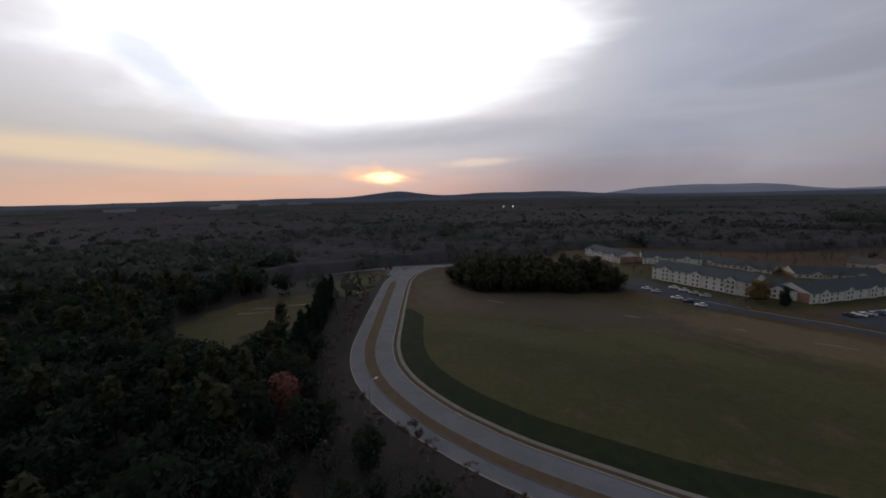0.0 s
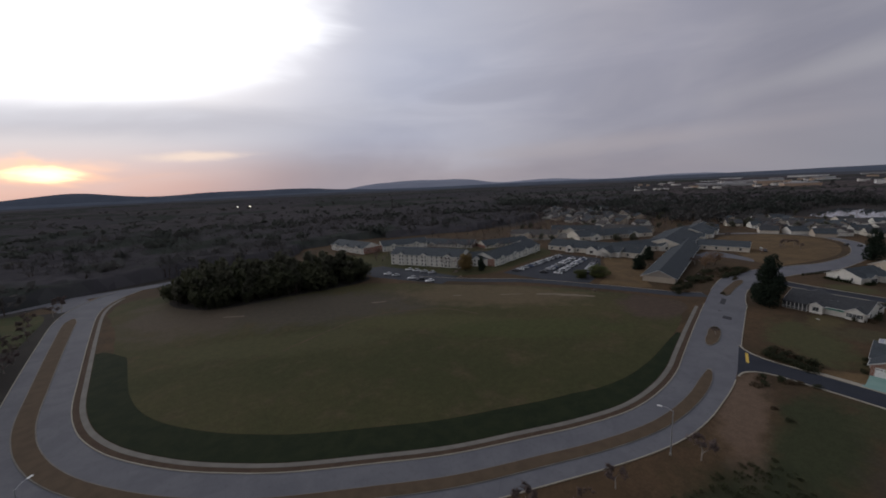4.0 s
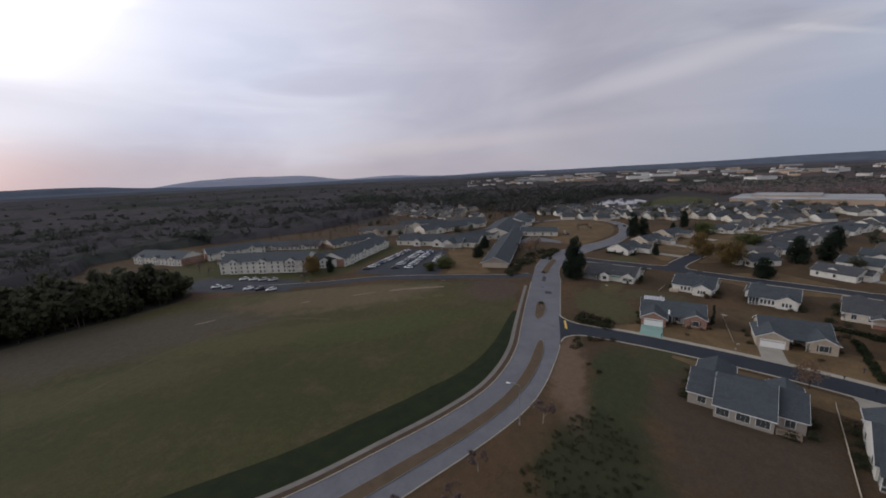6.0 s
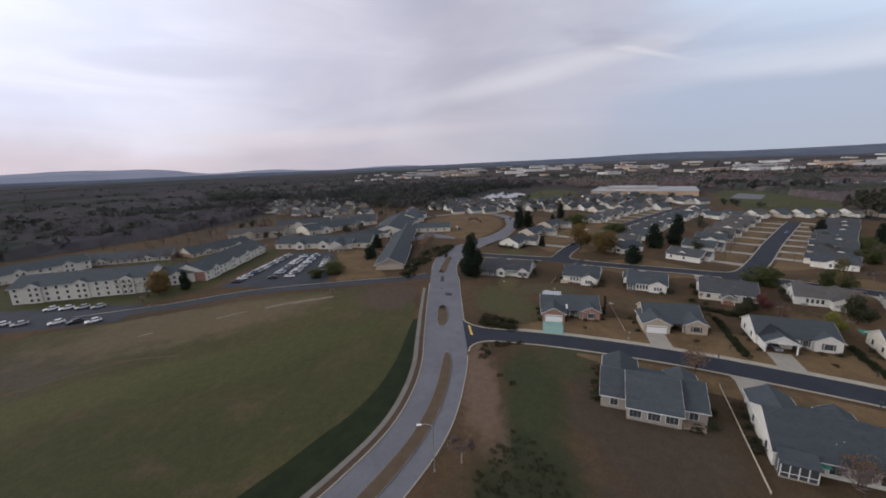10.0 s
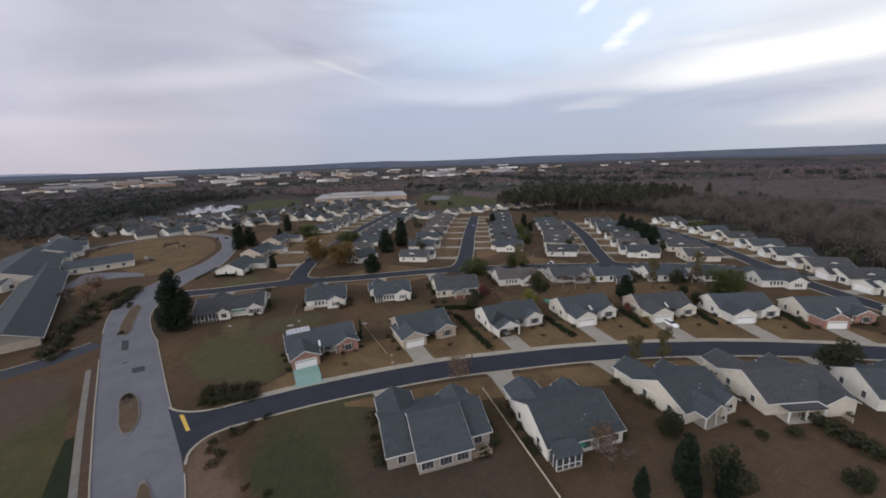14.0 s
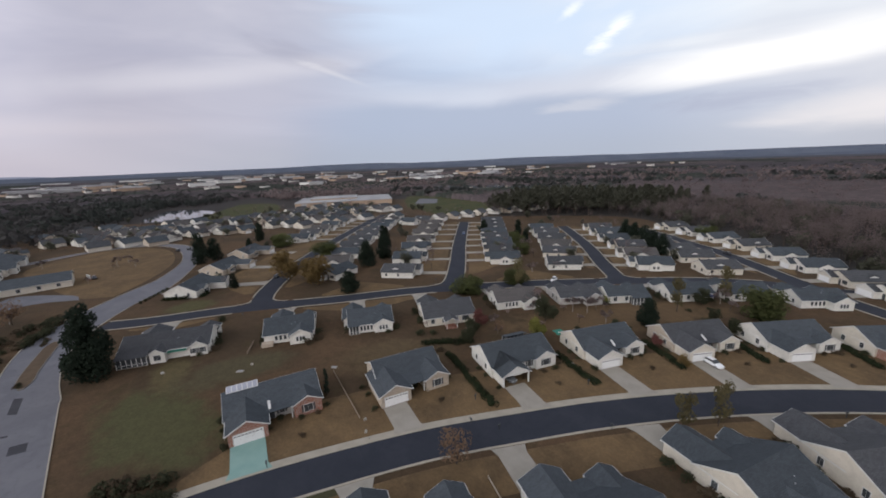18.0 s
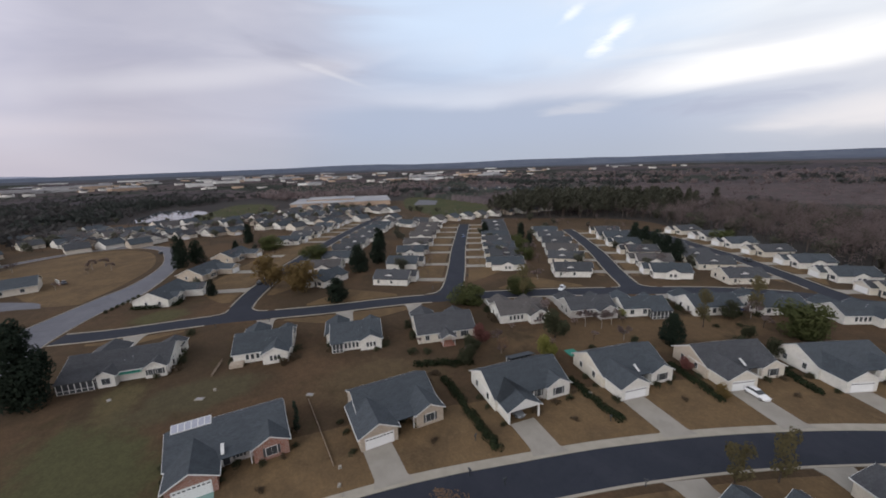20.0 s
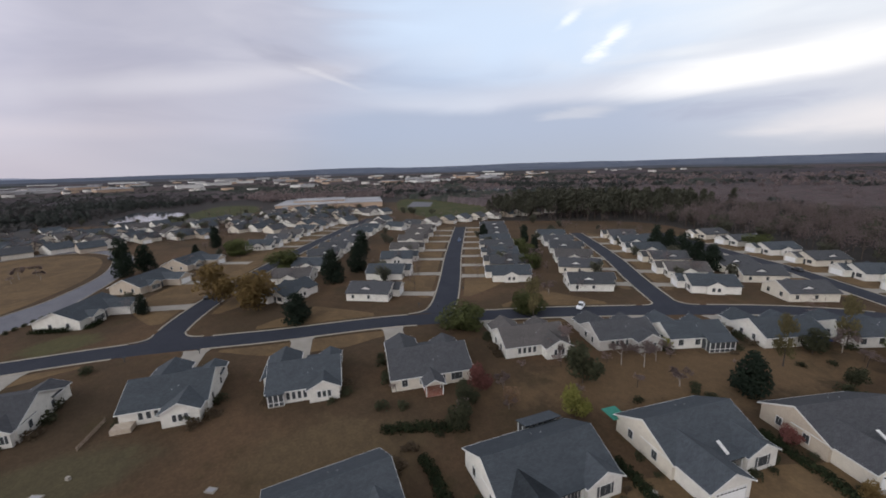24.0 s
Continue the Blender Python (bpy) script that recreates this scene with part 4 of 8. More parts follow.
lane = smooth_path([(179, 58), (173, 66), (169.5, 75), (164.5, 88), (158.5, 102), (152, 117), (144, 130), (132, 143), (121, 158), (112, 172)], 3)
strip("road_lane", offset(lane, 3.3), offset(lane, -3.3), -0.2, 0.028, MAT["lot"], "dark narrow service lane beside the field", "road")
strip("kerb_lane", offset(lane, -3.3), offset(lane, -3.55), -0.1, 0.12, MAT["kerb"], "pale kerb of the service lane", "kerb")
patch("car_park", [(152, 146), (155, 120), (164, 101), (186, 108), (220, 128), (216, 156), (182, 151)], -0.1, 0.024, MAT["lot"], "dark asphalt car park in front of the apartments", "car park", closed=False)
patch("car_park_small", [(96, 192), (114, 152), (130, 158), (126, 175), (114, 214), (98, 218)], -0.1, 0.022, MAT["lot"], "small asphalt car park by the field", "car park", closed=False)
cross = smooth_path([(-150, 214), (-110, 232), (-84, 245), (-58, 259), (-30, 266), (0, 268), (40, 276), (80, 290)], 4)
strip("road_cross", offset(cross, 5), offset(cross, -5), -0.2, 0.02, MAT["blvd"], "pale cross road at the end of the boulevard", "road")
link = smooth_path([(-30, 240), (-38, 262), (-52, 290), (-72, 326), (-84, 356)], 4)
strip("road_link", offset(link, 7), offset(link, -7), -0.2, 0.025, MAT["blvd"], "pale road leading off into the woods", "road")

# turf areas
FIELD = [(-13, 160), (-14, 185), (-17, 228), (0, 236), (30, 196), (85, 182), (115, 149), (143, 114), (155, 90), (163, 70), (162, 59), (148, 54.8), (118, 48), (92, 44.5), (66, 49.5), (42, 61), (18, 76), (1, 92), (-9, 107), (-12.5, 127)]
patch("field", FIELD, -0.1, 0.018, MAT["grass_field"], "wide open field of patchy green and brown grass", "field", wobble=1.5)
patch("lawn_oval", [(259, 50.5), (266, 64), (300, 84), (340, 104), (362, 100), (381, 84), (381, 62), (367, 47), (346, 39), (313, 36), (282, 42)], -0.1, 0.02, MAT["grass_yard"], "oval brown lawn inside the looping road", "lawn")
patch("lawn_care", [(166, 97), (188, 106), (222, 127), (229, 122), (220, 104), (204, 90), (186, 84), (176, 78), (171, 84)], -0.1, 0.02, MAT["grass_yard"], "tan lawn between the car park and the care home", "lawn", wobble=1)
patch("lawn_flats", [(120, 166), (132, 158), (150, 150), (180, 155), (212, 160), (224, 172), (226, 190), (180, 240), (120, 262), (100, 232)], -0.1, 0.016, MAT["grass_field"], "patchy grass about the apartment blocks", "lawn", wobble=1)
patch("back_lot", [(246, 222), (282, 190), (320, 168), (352, 166), (352, 184), (318, 206), (276, 238)], -0.1, 0.022, MAT["old_concrete"], "pale concrete yard behind the care home", "yard", wobble=1)
patch("clearing", [(-108, 142), (-101, 176), (-68, 194), (-52, 174), (-50, 138), (-72, 118)], -0.1, 0.02, MAT["grass_field"], "grassy clearing in the woods", "clearing", wobble=3)
patch("lawn_west", [(-40, 190), (-41, 236), (-58, 246), (-66, 215), (-56, 190)], -0.1, 0.032, MAT["grass_green"], "yellow-green lawn by the junction", "lawn")
patch("far_meadow", [(387, -172), (440, -176), (480, -180), (605, -240), (551, -284), (481, -308), (420, -262), (354, -214)], -0.1, 0.05, MAT["grass_green"], "green sports meadow beyond the houses", "meadow")
patch("far_meadow", [(520, 26), (545, 36), (601, 20), (690, -10), (660, -50), (566, -46), (536, 0)], -0.1, 0.05, MAT["grass_green"], "green meadow beside the pond", "meadow")
for k, q in enumerate(([(131.5, 106.8), (139, 97.3), (145.7, 87.6), (147.3, 88), (142, 98.2), (134.6, 107.0)], [(73, 148.6), (79, 146.4), (79.3, 147.2), (73.3, 149.6)], [(20, 175), (27, 170.5), (27.4, 171.4), (20.4, 176)], [(121, 117.4), (128.5, 111.6), (129, 112.4), (121.4, 118.4)], [(105, 131.4), (108, 129.3), (108.4, 130.2), (105.4, 132.4)],
                       [(-92, 160), (-80, 163), (-79, 164), (-92, 161.6)], [(-74, 172), (-60, 176), (-60.4, 177), (-74, 173.6)], [(-88, 168), (-76, 169), (-76, 170), (-88, 169.2)])):
    patch("bare_soil", q, 0.0, 0.035 if k < 5 else 0.04, MAT["chalk"], "strip of bare pale soil in the grass", "bare soil", wobble=0.7, step=0.9)
rim_l = smooth_path([(30, 124), (46, 130), (57, 133), (72, 133), (81, 128), (90, 122), (94, 116), (97, 107)], 1.5)
wid = [0.2 + 0.6 * abs(noise.noise(Vector((i * 0.23, 3, 0)))) for i in range(len(rim_l))]
strip("worn_line", [p + (q - p) * k for p, q, k in zip(rim_l, offset(rim_l, 1.0), wid)], [p - (q - p) * k for p, q, k in zip(rim_l, offset(rim_l, 1.0), wid[::-1])], -0.1, 0.03, MAT["straw"], "worn tan line of dry grass across the field", "grass edge")
# front lawns, paler than the back gardens
for name, side, lo, hi, deep in (("road_first", 1, 4, 999, 15), ("road_first", -1, 10, 999, 8), ("road_second", 1, 26, 70, 14), ("road_second", -1, 4, 60, 7), ("road_third", 1, 5, 999, 20), ("road_third", -1, 9, 999, 16), ("road_fourth", 1, 5, 999, 15), ("road_fourth", -1, 6, 999, 15), ("road_fifth", 1, 5, 999, 13), ("road_fifth", -1, 4, 999, 13), ("road_sixth", 1, 30, 999, 8), ("road_sixth", -1, 8, 999, 9)):
    p = road_paths[name][lo:hi]
    for run in runs(offset(p, side * (STREETS[name][1] / 2 + 1.9)), name, min(deep, 10) + 3):
        n = len(run)
        far_side = [p + (q - p) * min(1.0, 0.15 + i / 7, 0.15 + (n - 1 - i) / 7) for i, (p, q) in enumerate(zip(run, offset(run, deep * side)))]
        strip("front_lawn", far_side, run, -0.1, 0.022, MAT["grass_yard"], "tan dormant front lawn along the street", "lawn")
patch("sports_court", [(500, -200), (484, -222), (530, -250), (560, -236)], -0.1, 0.07, MAT["blvd"], "pale fenced sports court beyond the estate", "sports court", closed=False)
patch("pond", [(549, 84), (545, 66), (555, 40), (602, 22), (650, 42), (668, 76), (620, 82), (580, 90)], -0.1, 0.12, MAT["water"], "still pond reflecting the pale sky", "pond", kind="structure")

# ---- houses ----
EAVE = 2.75


class House:
    """A one-storey house. x runs to the right along the front, y to the back, z up; flip mirrors it."""

    def __init__(self, name, m, width, label, wall, roof="roof", flip=False, group="houses of the estate", category="house"):
        self.ob = thing(name, m, label, category, group)
        self.w, self.flip, self.wall, self.roof = width, flip, MAT[wall], MAT[roof]

    def fx(self, bm):
        if self.flip:
            bmesh.ops.transform(bm, matrix=Matrix.Translation((self.w, 0, 0)) @ Matrix.Diagonal((-1, 1, 1, 1)), verts=bm.verts)
        return bm

    def put(self, name, bm, mat, parent=None, label=""):
        return part(name, self.fx(bm), mat, parent or self.ob, label)

    def block(self, x0, x1, y0, y1, axis="x", eave=EAVE, pitch=0.5, over=0.45, wall=None, base=0.0, trim=True, gables=True, open_front=False):
        """A gabled block: walls with gable ends, roof slab and white rakes. axis: the way the ridge runs."""
        bm = bmesh.new()
        if axis == "x":
            half, mid_ = (y1 - y0) / 2, (y0 + y1) / 2
            rise = half * pitch
            prof = [(x0, y0, base), (x0, y0, eave), (x0, mid_, eave + rise), (x0, y1, eave), (x0, y1, base)]
            along = (x1 - x0, 0, 0)
        else:
            half, mid_ = (x1 - x0) / 2, (x0 + x1) / 2
            rise = half * pitch
            prof = [(x0, y0, base), (x0, y0, eave), (mid_, y0, eave + rise), (x1, y0, eave), (x1, y0, base)]
            along = (0, y1 - y0, 0)
        prism(bm, prof, along)
        if not open_front:
            self.put("wall", bm, wall or self.wall)
        else:
            bm.free()
        t, drop = 0.17, over * pitch
        bm = bmesh.new()
        def section(s, h, z):
            return (s, mid_ + h, z) if axis == "x" else (mid_ + h, s, z)
        s0, s1 = ((x0, x1) if axis == "x" else (y0, y1))
        s0, s1 = s0 - over * 0.7, s1 + over * 0.7
        o = half + over
        lift = 0.02
        outline = [section(s0, h, z) for h, z in ((-o, eave - drop + lift), (-o, eave - drop + t + lift), (0, eave + rise + t + 0.06 + lift), (o, eave - drop + t + lift), (o, eave - drop + lift), (0, eave + rise + lift))]
        prism(bm, outline, (s1 - s0, 0, 0) if axis == "x" else (0, s1 - s0, 0))
        self.put("roof", bm, self.roof)
        if trim:
            w2 = 0.05
            ends = (s0 - w2, s1) if axis == "x" else ((s0 - w2,) if s0 < 4 else (s1,))
            for s in ends:
                bm = bmesh.new()
                a = [section(s, h, z) for h, z in ((-o - 0.02, eave - drop - 0.02), (-o - 0.02, eave - drop + t), (0, eave + rise + t + 0.05), (o + 0.02, eave - drop + t), (o + 0.02, eave - drop - 0.02), (0, eave + rise - 0.02))]
                prism(bm, a, (w2, 0, 0) if axis == "x" else (0, w2, 0))
                self.put("rake_board", bm, MAT["trim"])
            for sg in (-1, 1):
                bm = bmesh.new()
                h0, h1 = sorted((sg * o, sg * (o + 0.10)))
                p, q = section(s0, h0, 0), section(s1, h1, 0)
                box(bm, p[0], q[0], p[1], q[1], eave - drop + 0.0, eave - drop + 0.15)
                self.put("gutter", bm, MAT["trim"])
        return eave + rise

    def window(self, x, y, z, w=0.95, h=1.45, face="front", shutters=True, mullions=1):
        """A framed sash window set proud of its wall, with its pane and shutters."""
        s = {"front": -1, "back": 1, "left": -1, "right": 1}[face]
        side = face in ("left", "right")

        def b(a0, a1, d0, d1, z0, z1, bm):
            d0, d1 = sorted((s * d0, s * d1))
            if side:
                box(bm, x + d0, x + d1, y + a0, y + a1, z0, z1)
            else:
                box(bm, x + a0, x + a1, y + d0, y + d1, z0, z1)

        f = 0.09
        bm = bmesh.new()
        b(-w / 2 - f, w / 2 + f, 0.0, 0.05, z - f, z + h + f, bm)
        win = self.put("window", bm, MAT["trim"])
        n = mullions + 1
        for k in range(n):
            bm = bmesh.new()
            b(-w / 2 + w * k / n + 0.015, -w / 2 + w * (k + 1) / n - 0.015, 0.051, 0.064, z, z + h, bm)
            self.put("pane", bm, MAT["glass"], win)
        if shutters:
            for a in (-w / 2 - f - 0.36, w / 2 + f + 0.02):
                bm = bmesh.new()
                b(a, a + 0.34, 0.003, 0.05, z - 0.05, z + h + 0.05, bm)
                self.put("shutter", bm, MAT["shutter"], win)

    def garage_door(self, x, y, w=4.9, h=2.15):
        bm = bmesh.new()
        prism(bm, [(x - 0.12, y - 0.06, 0), (x - 0.12, y - 0.06, h + 0.14), (x + w + 0.12, y - 0.06, h + 0.14), (x + w + 0.12, y - 0.06, 0), (x + w, y - 0.06, 0), (x + w, y - 0.06, h), (x, y - 0.06, h), (x, y - 0.06, 0)], (0, 0.057, 0))
        door = self.put("garage_door", bm, MAT["trim"])
        for k in range(4):
            self.put("panel", boxed(x + 0.01, x + w - 0.01, y - 0.035, y - 0.003, k * h / 4 + 0.012, (k + 1) * h / 4 - 0.008, bevel=0.006), MAT["door"], door)
        for k in range(8):
            a = x + w * (k + 0.5) / 8
            self.put("pane", boxed(a - 0.2, a + 0.2, y - 0.05, y - 0.036, h * 0.82, h * 0.93), MAT["glass"], door)

    def entry(self, x, y, w=1.0, col="shutter"):
        d = self.put("front_door", boxed(x, x + w, y - 0.06, y - 0.003, 0.1, 2.15, bevel=0.01), MAT[col])
        bm = bmesh.new()
        prism(bm, [(x - 0.12, y - 0.08, 0), (x - 0.12, y - 0.08, 2.28), (x + w + 0.12, y - 0.08, 2.28), (x + w + 0.12, y - 0.08, 0), (x + w, y - 0.08, 0), (x + w, y - 0.08, 2.15), (x, y - 0.08, 2.15), (x, y - 0.08, 0)], (0, 0.077, 0))
        self.put("door_frame", bm, MAT["trim"], d)

    def post(self, x, y, h=2.6, s=0.16):
        self.put("porch_post", boxed(x - s / 2, x + s / 2, y - s / 2, y + s / 2, 0, h, bevel=0.015), MAT["trim"])

    def vent(self, x, y, z):
        bm = bmesh.new()
        tube(bm, (x, y, z - 0.5), (x, y, z + 0.35), 0.06, 0.06, 6)
        self.put("vent_pipe", bm, MAT["metal"])

    def skylight_row(self, x, y, n, z, pitch):
        """A row of white-framed panels on the ridge."""
        m = Matrix.Translation((x, y, z)) @ Matrix.Rotation(-math.atan(pitch), 4, "X")
        f = self.put("roof_glazing", boxed(-0.05, n * 0.95 + 0.05, 0, 1.7, 0, 0.10, m=m), MAT["trim"])
        for k in range(n):
            self.put("pane", boxed(k * 0.95 + 0.06, k * 0.95 + 0.89, 0.08, 1.62, 0.101, 0.12, m=m), MAT["skylight"], f)

    def sunroom(self, x0, x1, y0, y1, low="trim", roof=None, h=2.45, lean=0.9, frame="trim"):
        """A screened back porch: corner posts, rails, panes and a lean-to roof."""
        n = max(3, int((x1 - x0) / 1.1))
        fr = self.put("porch_rail", boxed(x0, x1, y1 - 0.10, y1 - 0.02, 0.75, 0.86), MAT[frame])
        for k in range(n + 1):
            a = x0 + (x1 - x0) * k / n
            self.put("porch_post", boxed(a - 0.07, a + 0.07, y1 - 0.12, y1, 0, h), MAT[frame], fr)
        for a in (x0, x1 - 0.12):
            self.put("porch_post", boxed(a, a + 0.12, (y0 + y1) / 2, (y0 + y1) / 2 + 0.12, 0, h), MAT[frame], fr)
        self.put("porch_screen", boxed(x0 + 0.08, x1 - 0.08, y1 - 0.085, y1 - 0.055, 0.1, h), MAT["glass"], fr)
        for a in (x0 + 0.04, x1 - 0.07):
            self.put("porch_screen", boxed(a, a + 0.03, y0, y1 - 0.1, 0.1, h), MAT["glass"], fr)
        bm = bmesh.new()
        prism(bm, [(x0 - 0.25, y0, h + lean), (x0 - 0.25, y1 + 0.35, h), (x0 - 0.25, y1 + 0.35, h + 0.14), (x0 - 0.25, y0, h + lean + 0.16)], (x1 - x0 + 0.5, 0, 0))
        self.put("porch_roof", bm, roof or self.roof)
        self.put("porch_floor", boxed(x0, x1, y0, y1 + 0.2, 0, 0.1), MAT["concrete"])


def ranch(name, x, y, turn, wall="white", flip=False, roof="roof", width=16.5, depth=16.0, gar=6.6, fore=5.0, bay=5.4, bay_fore=2.2, label="", carport=False,
          back="plain", front_wall=None, pitch=0.52, near=True, windows=True, gar_out=0.0, main_in=0.0, canopy_roof=False):
    """The estate's usual house: main gable along the street, garage wing and front bay with gables of their own."""
    h = House(name, pose(x, y, 0, 0, 0, turn), width, label or "single-storey house with grey shingle roof and attached garage", wall, roof, flip)
    fw = MAT[front_wall] if front_wall else None
    top = h.block(main_in, width, fore, depth, "x", pitch=pitch, trim=near)
    gx = -gar_out if gar_out else max(0.5, main_in * 0.3)
    if carport:
        h.block(gx, gx + gar, 3.2, fore + (depth - fore) * 0.5, "y", pitch=pitch, trim=False)
        h.block(gx, gx + gar, 0, fore + (depth - fore) * 0.5, "y", pitch=pitch, trim=near, wall=fw, open_front=True)
        bm = bmesh.new()
        prism(bm, [(gx, 0.05, EAVE - 0.3), (gx, 0.05, EAVE), (gx + gar / 2, 0.05, EAVE + gar / 2 * pitch), (gx + gar, 0.05, EAVE), (gx + gar, 0.05, EAVE - 0.3)], (0, 0.15, 0))
        h.put("gable", bm, MAT["trim"])
        for a in (gx + 0.15, gx + gar - 0.15):
            h.post(a, 0.15, EAVE - 0.3, 0.3)
        h.put("wall", boxed(gx, gx + 0.2, 0.3, 3.2, 0, EAVE - 0.05), h.wall)
    else:
        h.block(gx, gx + gar, 0, fore + (depth - fore) * 0.5, "y", pitch=pitch, trim=near, wall=fw)
        h.garage_door(gx + (gar - 4.9) / 2, 0.0)
    h.block(width - bay, width, fore - bay_fore, fore + 2.8, "y", pitch=pitch, trim=near, wall=fw, over=0.35)
    h.window(width - bay / 2, fore - bay_fore, 0.75, 1.7, 1.5, "front", True, 1)
    h.entry(gar + 1.0, fore)
    if gar + 3.2 < width - bay:
        h.window(gar + 3.4, fore, 0.8, 1.0, 1.5)
    for a in (gar + 0.4, width - bay - 0.4):
        if near and a < width - bay:
            h.post(a, fore - bay_fore + 0.5, EAVE - 0.1)
    if width - bay > gar:
        bm = bmesh.new()
        prism(bm, [(gar, fore + 0.4, EAVE + 0.15), (gar, fore - bay_fore + 0.2, EAVE - 0.12), (gar, fore - bay_fore + 0.2, EAVE + 0.02), (gar, fore + 0.4, EAVE + 0.36)], (width - bay - gar, 0, 0))
        h.put("porch_roof", bm, h.roof)
    if canopy_roof:
        bm = bmesh.new()
        y0, y1, z0 = fore - bay_fore + 0.9, fore + 0.3, EAVE + 0.35
        prism(bm, [(gx + gar + 0.5, y0, z0), (gx + gar + 0.5, y1, z0 + (y1 - y0) * pitch), (gx + gar + 0.5, y1, z0 + (y1 - y0) * pitch + 0.12), (gx + gar + 0.5, y0, z0 + 0.12)], (0.5, 0, 0))
        h.put("entry_canopy", bm, MAT["trim"], label="white sloped entry canopy")
    if windows:
        for a in (fore + 3.0, depth - 3.0):
            h.window(main_in, a, 0.9, 0.9, 1.3, "left", False)
            h.window(width, a, 0.9, 0.9, 1.3, "right", False)
    if back == "plain":
        for a in (2.5, 6.0, 10.0, 13.5):
            if a < width - 1.5:
                h.window(a, depth, 0.85, 1.1, 1.4, "back", False)
    elif back == "porch":
        h.sunroom(width - 6.5, width - 0.6, depth, depth + 2.6)
        for a in (2.5, 6.5):
            h.window(a, depth, 0.85, 1.2, 1.4, "back", False)
    elif back == "gable":
        h.block(width - 6.4, width - 0.6, depth - 5.0, depth + 2.6, "y", pitch=pitch, trim=near)
        for a in (-4.4, -3.5, -2.6):
            h.window(width + a, depth + 2.6, 0.9, 0.62, 1.25, "back", False, 0)
        for a in (2.0, 3.2, 4.4, 5.6):
            h.window(a + 1.2, depth, 0.9, 0.7, 1.3, "back", False, 0)
    if near:
        h.vent(width * 0.55, depth - 2.5, EAVE + 2.5 * pitch)
        h.vent(width * 0.62, depth - 3.1, EAVE + 3.1 * pitch)
    return h


def drive(x, y, turn, width, length, w0=0.8, w1=5.8, mat="concrete", flip=False, shift=0.0, label="pale concrete driveway"):
    """A driveway from a garage front out to the kerb of the nearest street."""
    m = pose(x, y, 0, 0, 0, turn)
    a, b = (width - w1, width - w0) if flip else (w0, w1)

    def reach(px):
        for k in range(12, 90):
            p = m @ Vector((px, -k * 0.25, 0))
            for name, way in road_paths.items():
                if min((p.xy - v.xy).length for v in way) < STREETS[name][1] / 2 + 0.75:
                    return k * 0.25
        return length

    mid_, la, lb = (a + b) / 2, reach(a - 0.5), reach(b + 0.5)
    pts = [m @ Vector((px, py, 0)) for px, py in ((a, 0), (b, 0), (b, 1.8 - lb), (b + 0.6, -lb), (a - 0.6, -la), (a, 1.8 - la))]
    patch("driveway", [(p.x, p.y) for p in pts], -0.1, 0.08, MAT[mat], label, "driveway", closed=False)


def heading(x, y):
    return math.degrees(math.atan2(y, x))


# first street, houses whose fronts face the camera's side
h = ranch("house", 134, 10, -91, "grey", width=17.5, depth=15.5, front_wall="brick", label="grey house with brick gables and aqua driveway", canopy_roof=True, back="plain", pitch=0.5)
h.skylight_row(0.6, 9.75, 6, EAVE + 5.25 * 0.5 - 0.02, -0.42)
drive(134, 10, -91, 17.5, 9.5, 0.6, 6.4, "aqua", label="aqua-painted concrete driveway")
h = ranch("house", 130, -17.5, -93, "tan", width=16.5, depth=15.0, front_wall="stone", label="tan stone-fronted house with white garage door", pitch=0.5, bay_fore=4.0, main_in=1.6)
drive(130, -17.5, -93, 16.5, 8.5)
ranch("house", 122.5, -43, -99, "white", carport=True, width=16.8, depth=15.5, label="white-sided house with an open carport", back="porch", fore=4.5, bay_fore=0.9)
drive(122.5, -43, -99, 16.8, 9.5)
h = ranch("house", 116.4, -66.4, -104, "cream", width=15.8, depth=15.5, label="cream-sided house with long garage gable", canopy_roof=True, front_wall="white")
h.put("awning", boxed(-1.0, 1.6, 15.0, 18.0, 2.3, 2.42), MAT["teal"])
drive(116.4, -66.4, -104, 16.5, 9.5)
ranch("house", 107.2, -87.2, -112, "tan", width=16.5, depth=15.0, label="beige house with a white car on its driveway", canopy_roof=True, front_wall="cream", roof="roof_dark")
drive(107.2, -87.2, -112, 16.5, 8.5)
ranch("house", 95, -106, -116, "white", width=16.5, depth=15.5, label="white-sided house with white garage door")
drive(95, -106, -116, 16.5, 9.5)
ranch("house", 81, -123, -121, "cream", width=16.5, depth=15.5, label="cream-sided house with shrubs beside it", canopy_roof=True, front_wall="brick")
drive(81, -123, -121, 16.5, 9.0)
ranch("house", 64, -140.5, -127, "white", width=16.5, depth=15.5, label="white-sided house on the curving street")
drive(64, -140.5, -127, 16.5, 8.5)

# first street, houses that turn their backs to the camera
h = ranch("house", 106, -21.2, 80, "taupe", True, width=18.0, depth=16.0, gar=6.5, fore=5.0, label="tan stone house with blue-grey gables and a small deck", back="none", front_wall="tan", pitch=0.5, windows=False)
h.block(4.6, 13.6, 5.0, 18.6, "x", pitch=0.5)
for a in (6.0, 9.1, 12.0):
    h.window(a, 18.6, 0.75, 2.0, 1.5, "back", False, 2)
h.window(2.4, 16.0, 0.8, 1.4, 1.4, "back", False)
h.window(15.8, 16.0, 0.8, 1.4, 1.4, "back", False)
h.put("deck", boxed(13.8, 17.4, 16.0, 18.6, 0.3, 0.45), MAT["wood"])
for a in (13.9, 15.5, 17.2):
    h.put("deck_post", boxed(a, a + 0.14, 18.4, 18.54, 0, 1.3), MAT["wood"])
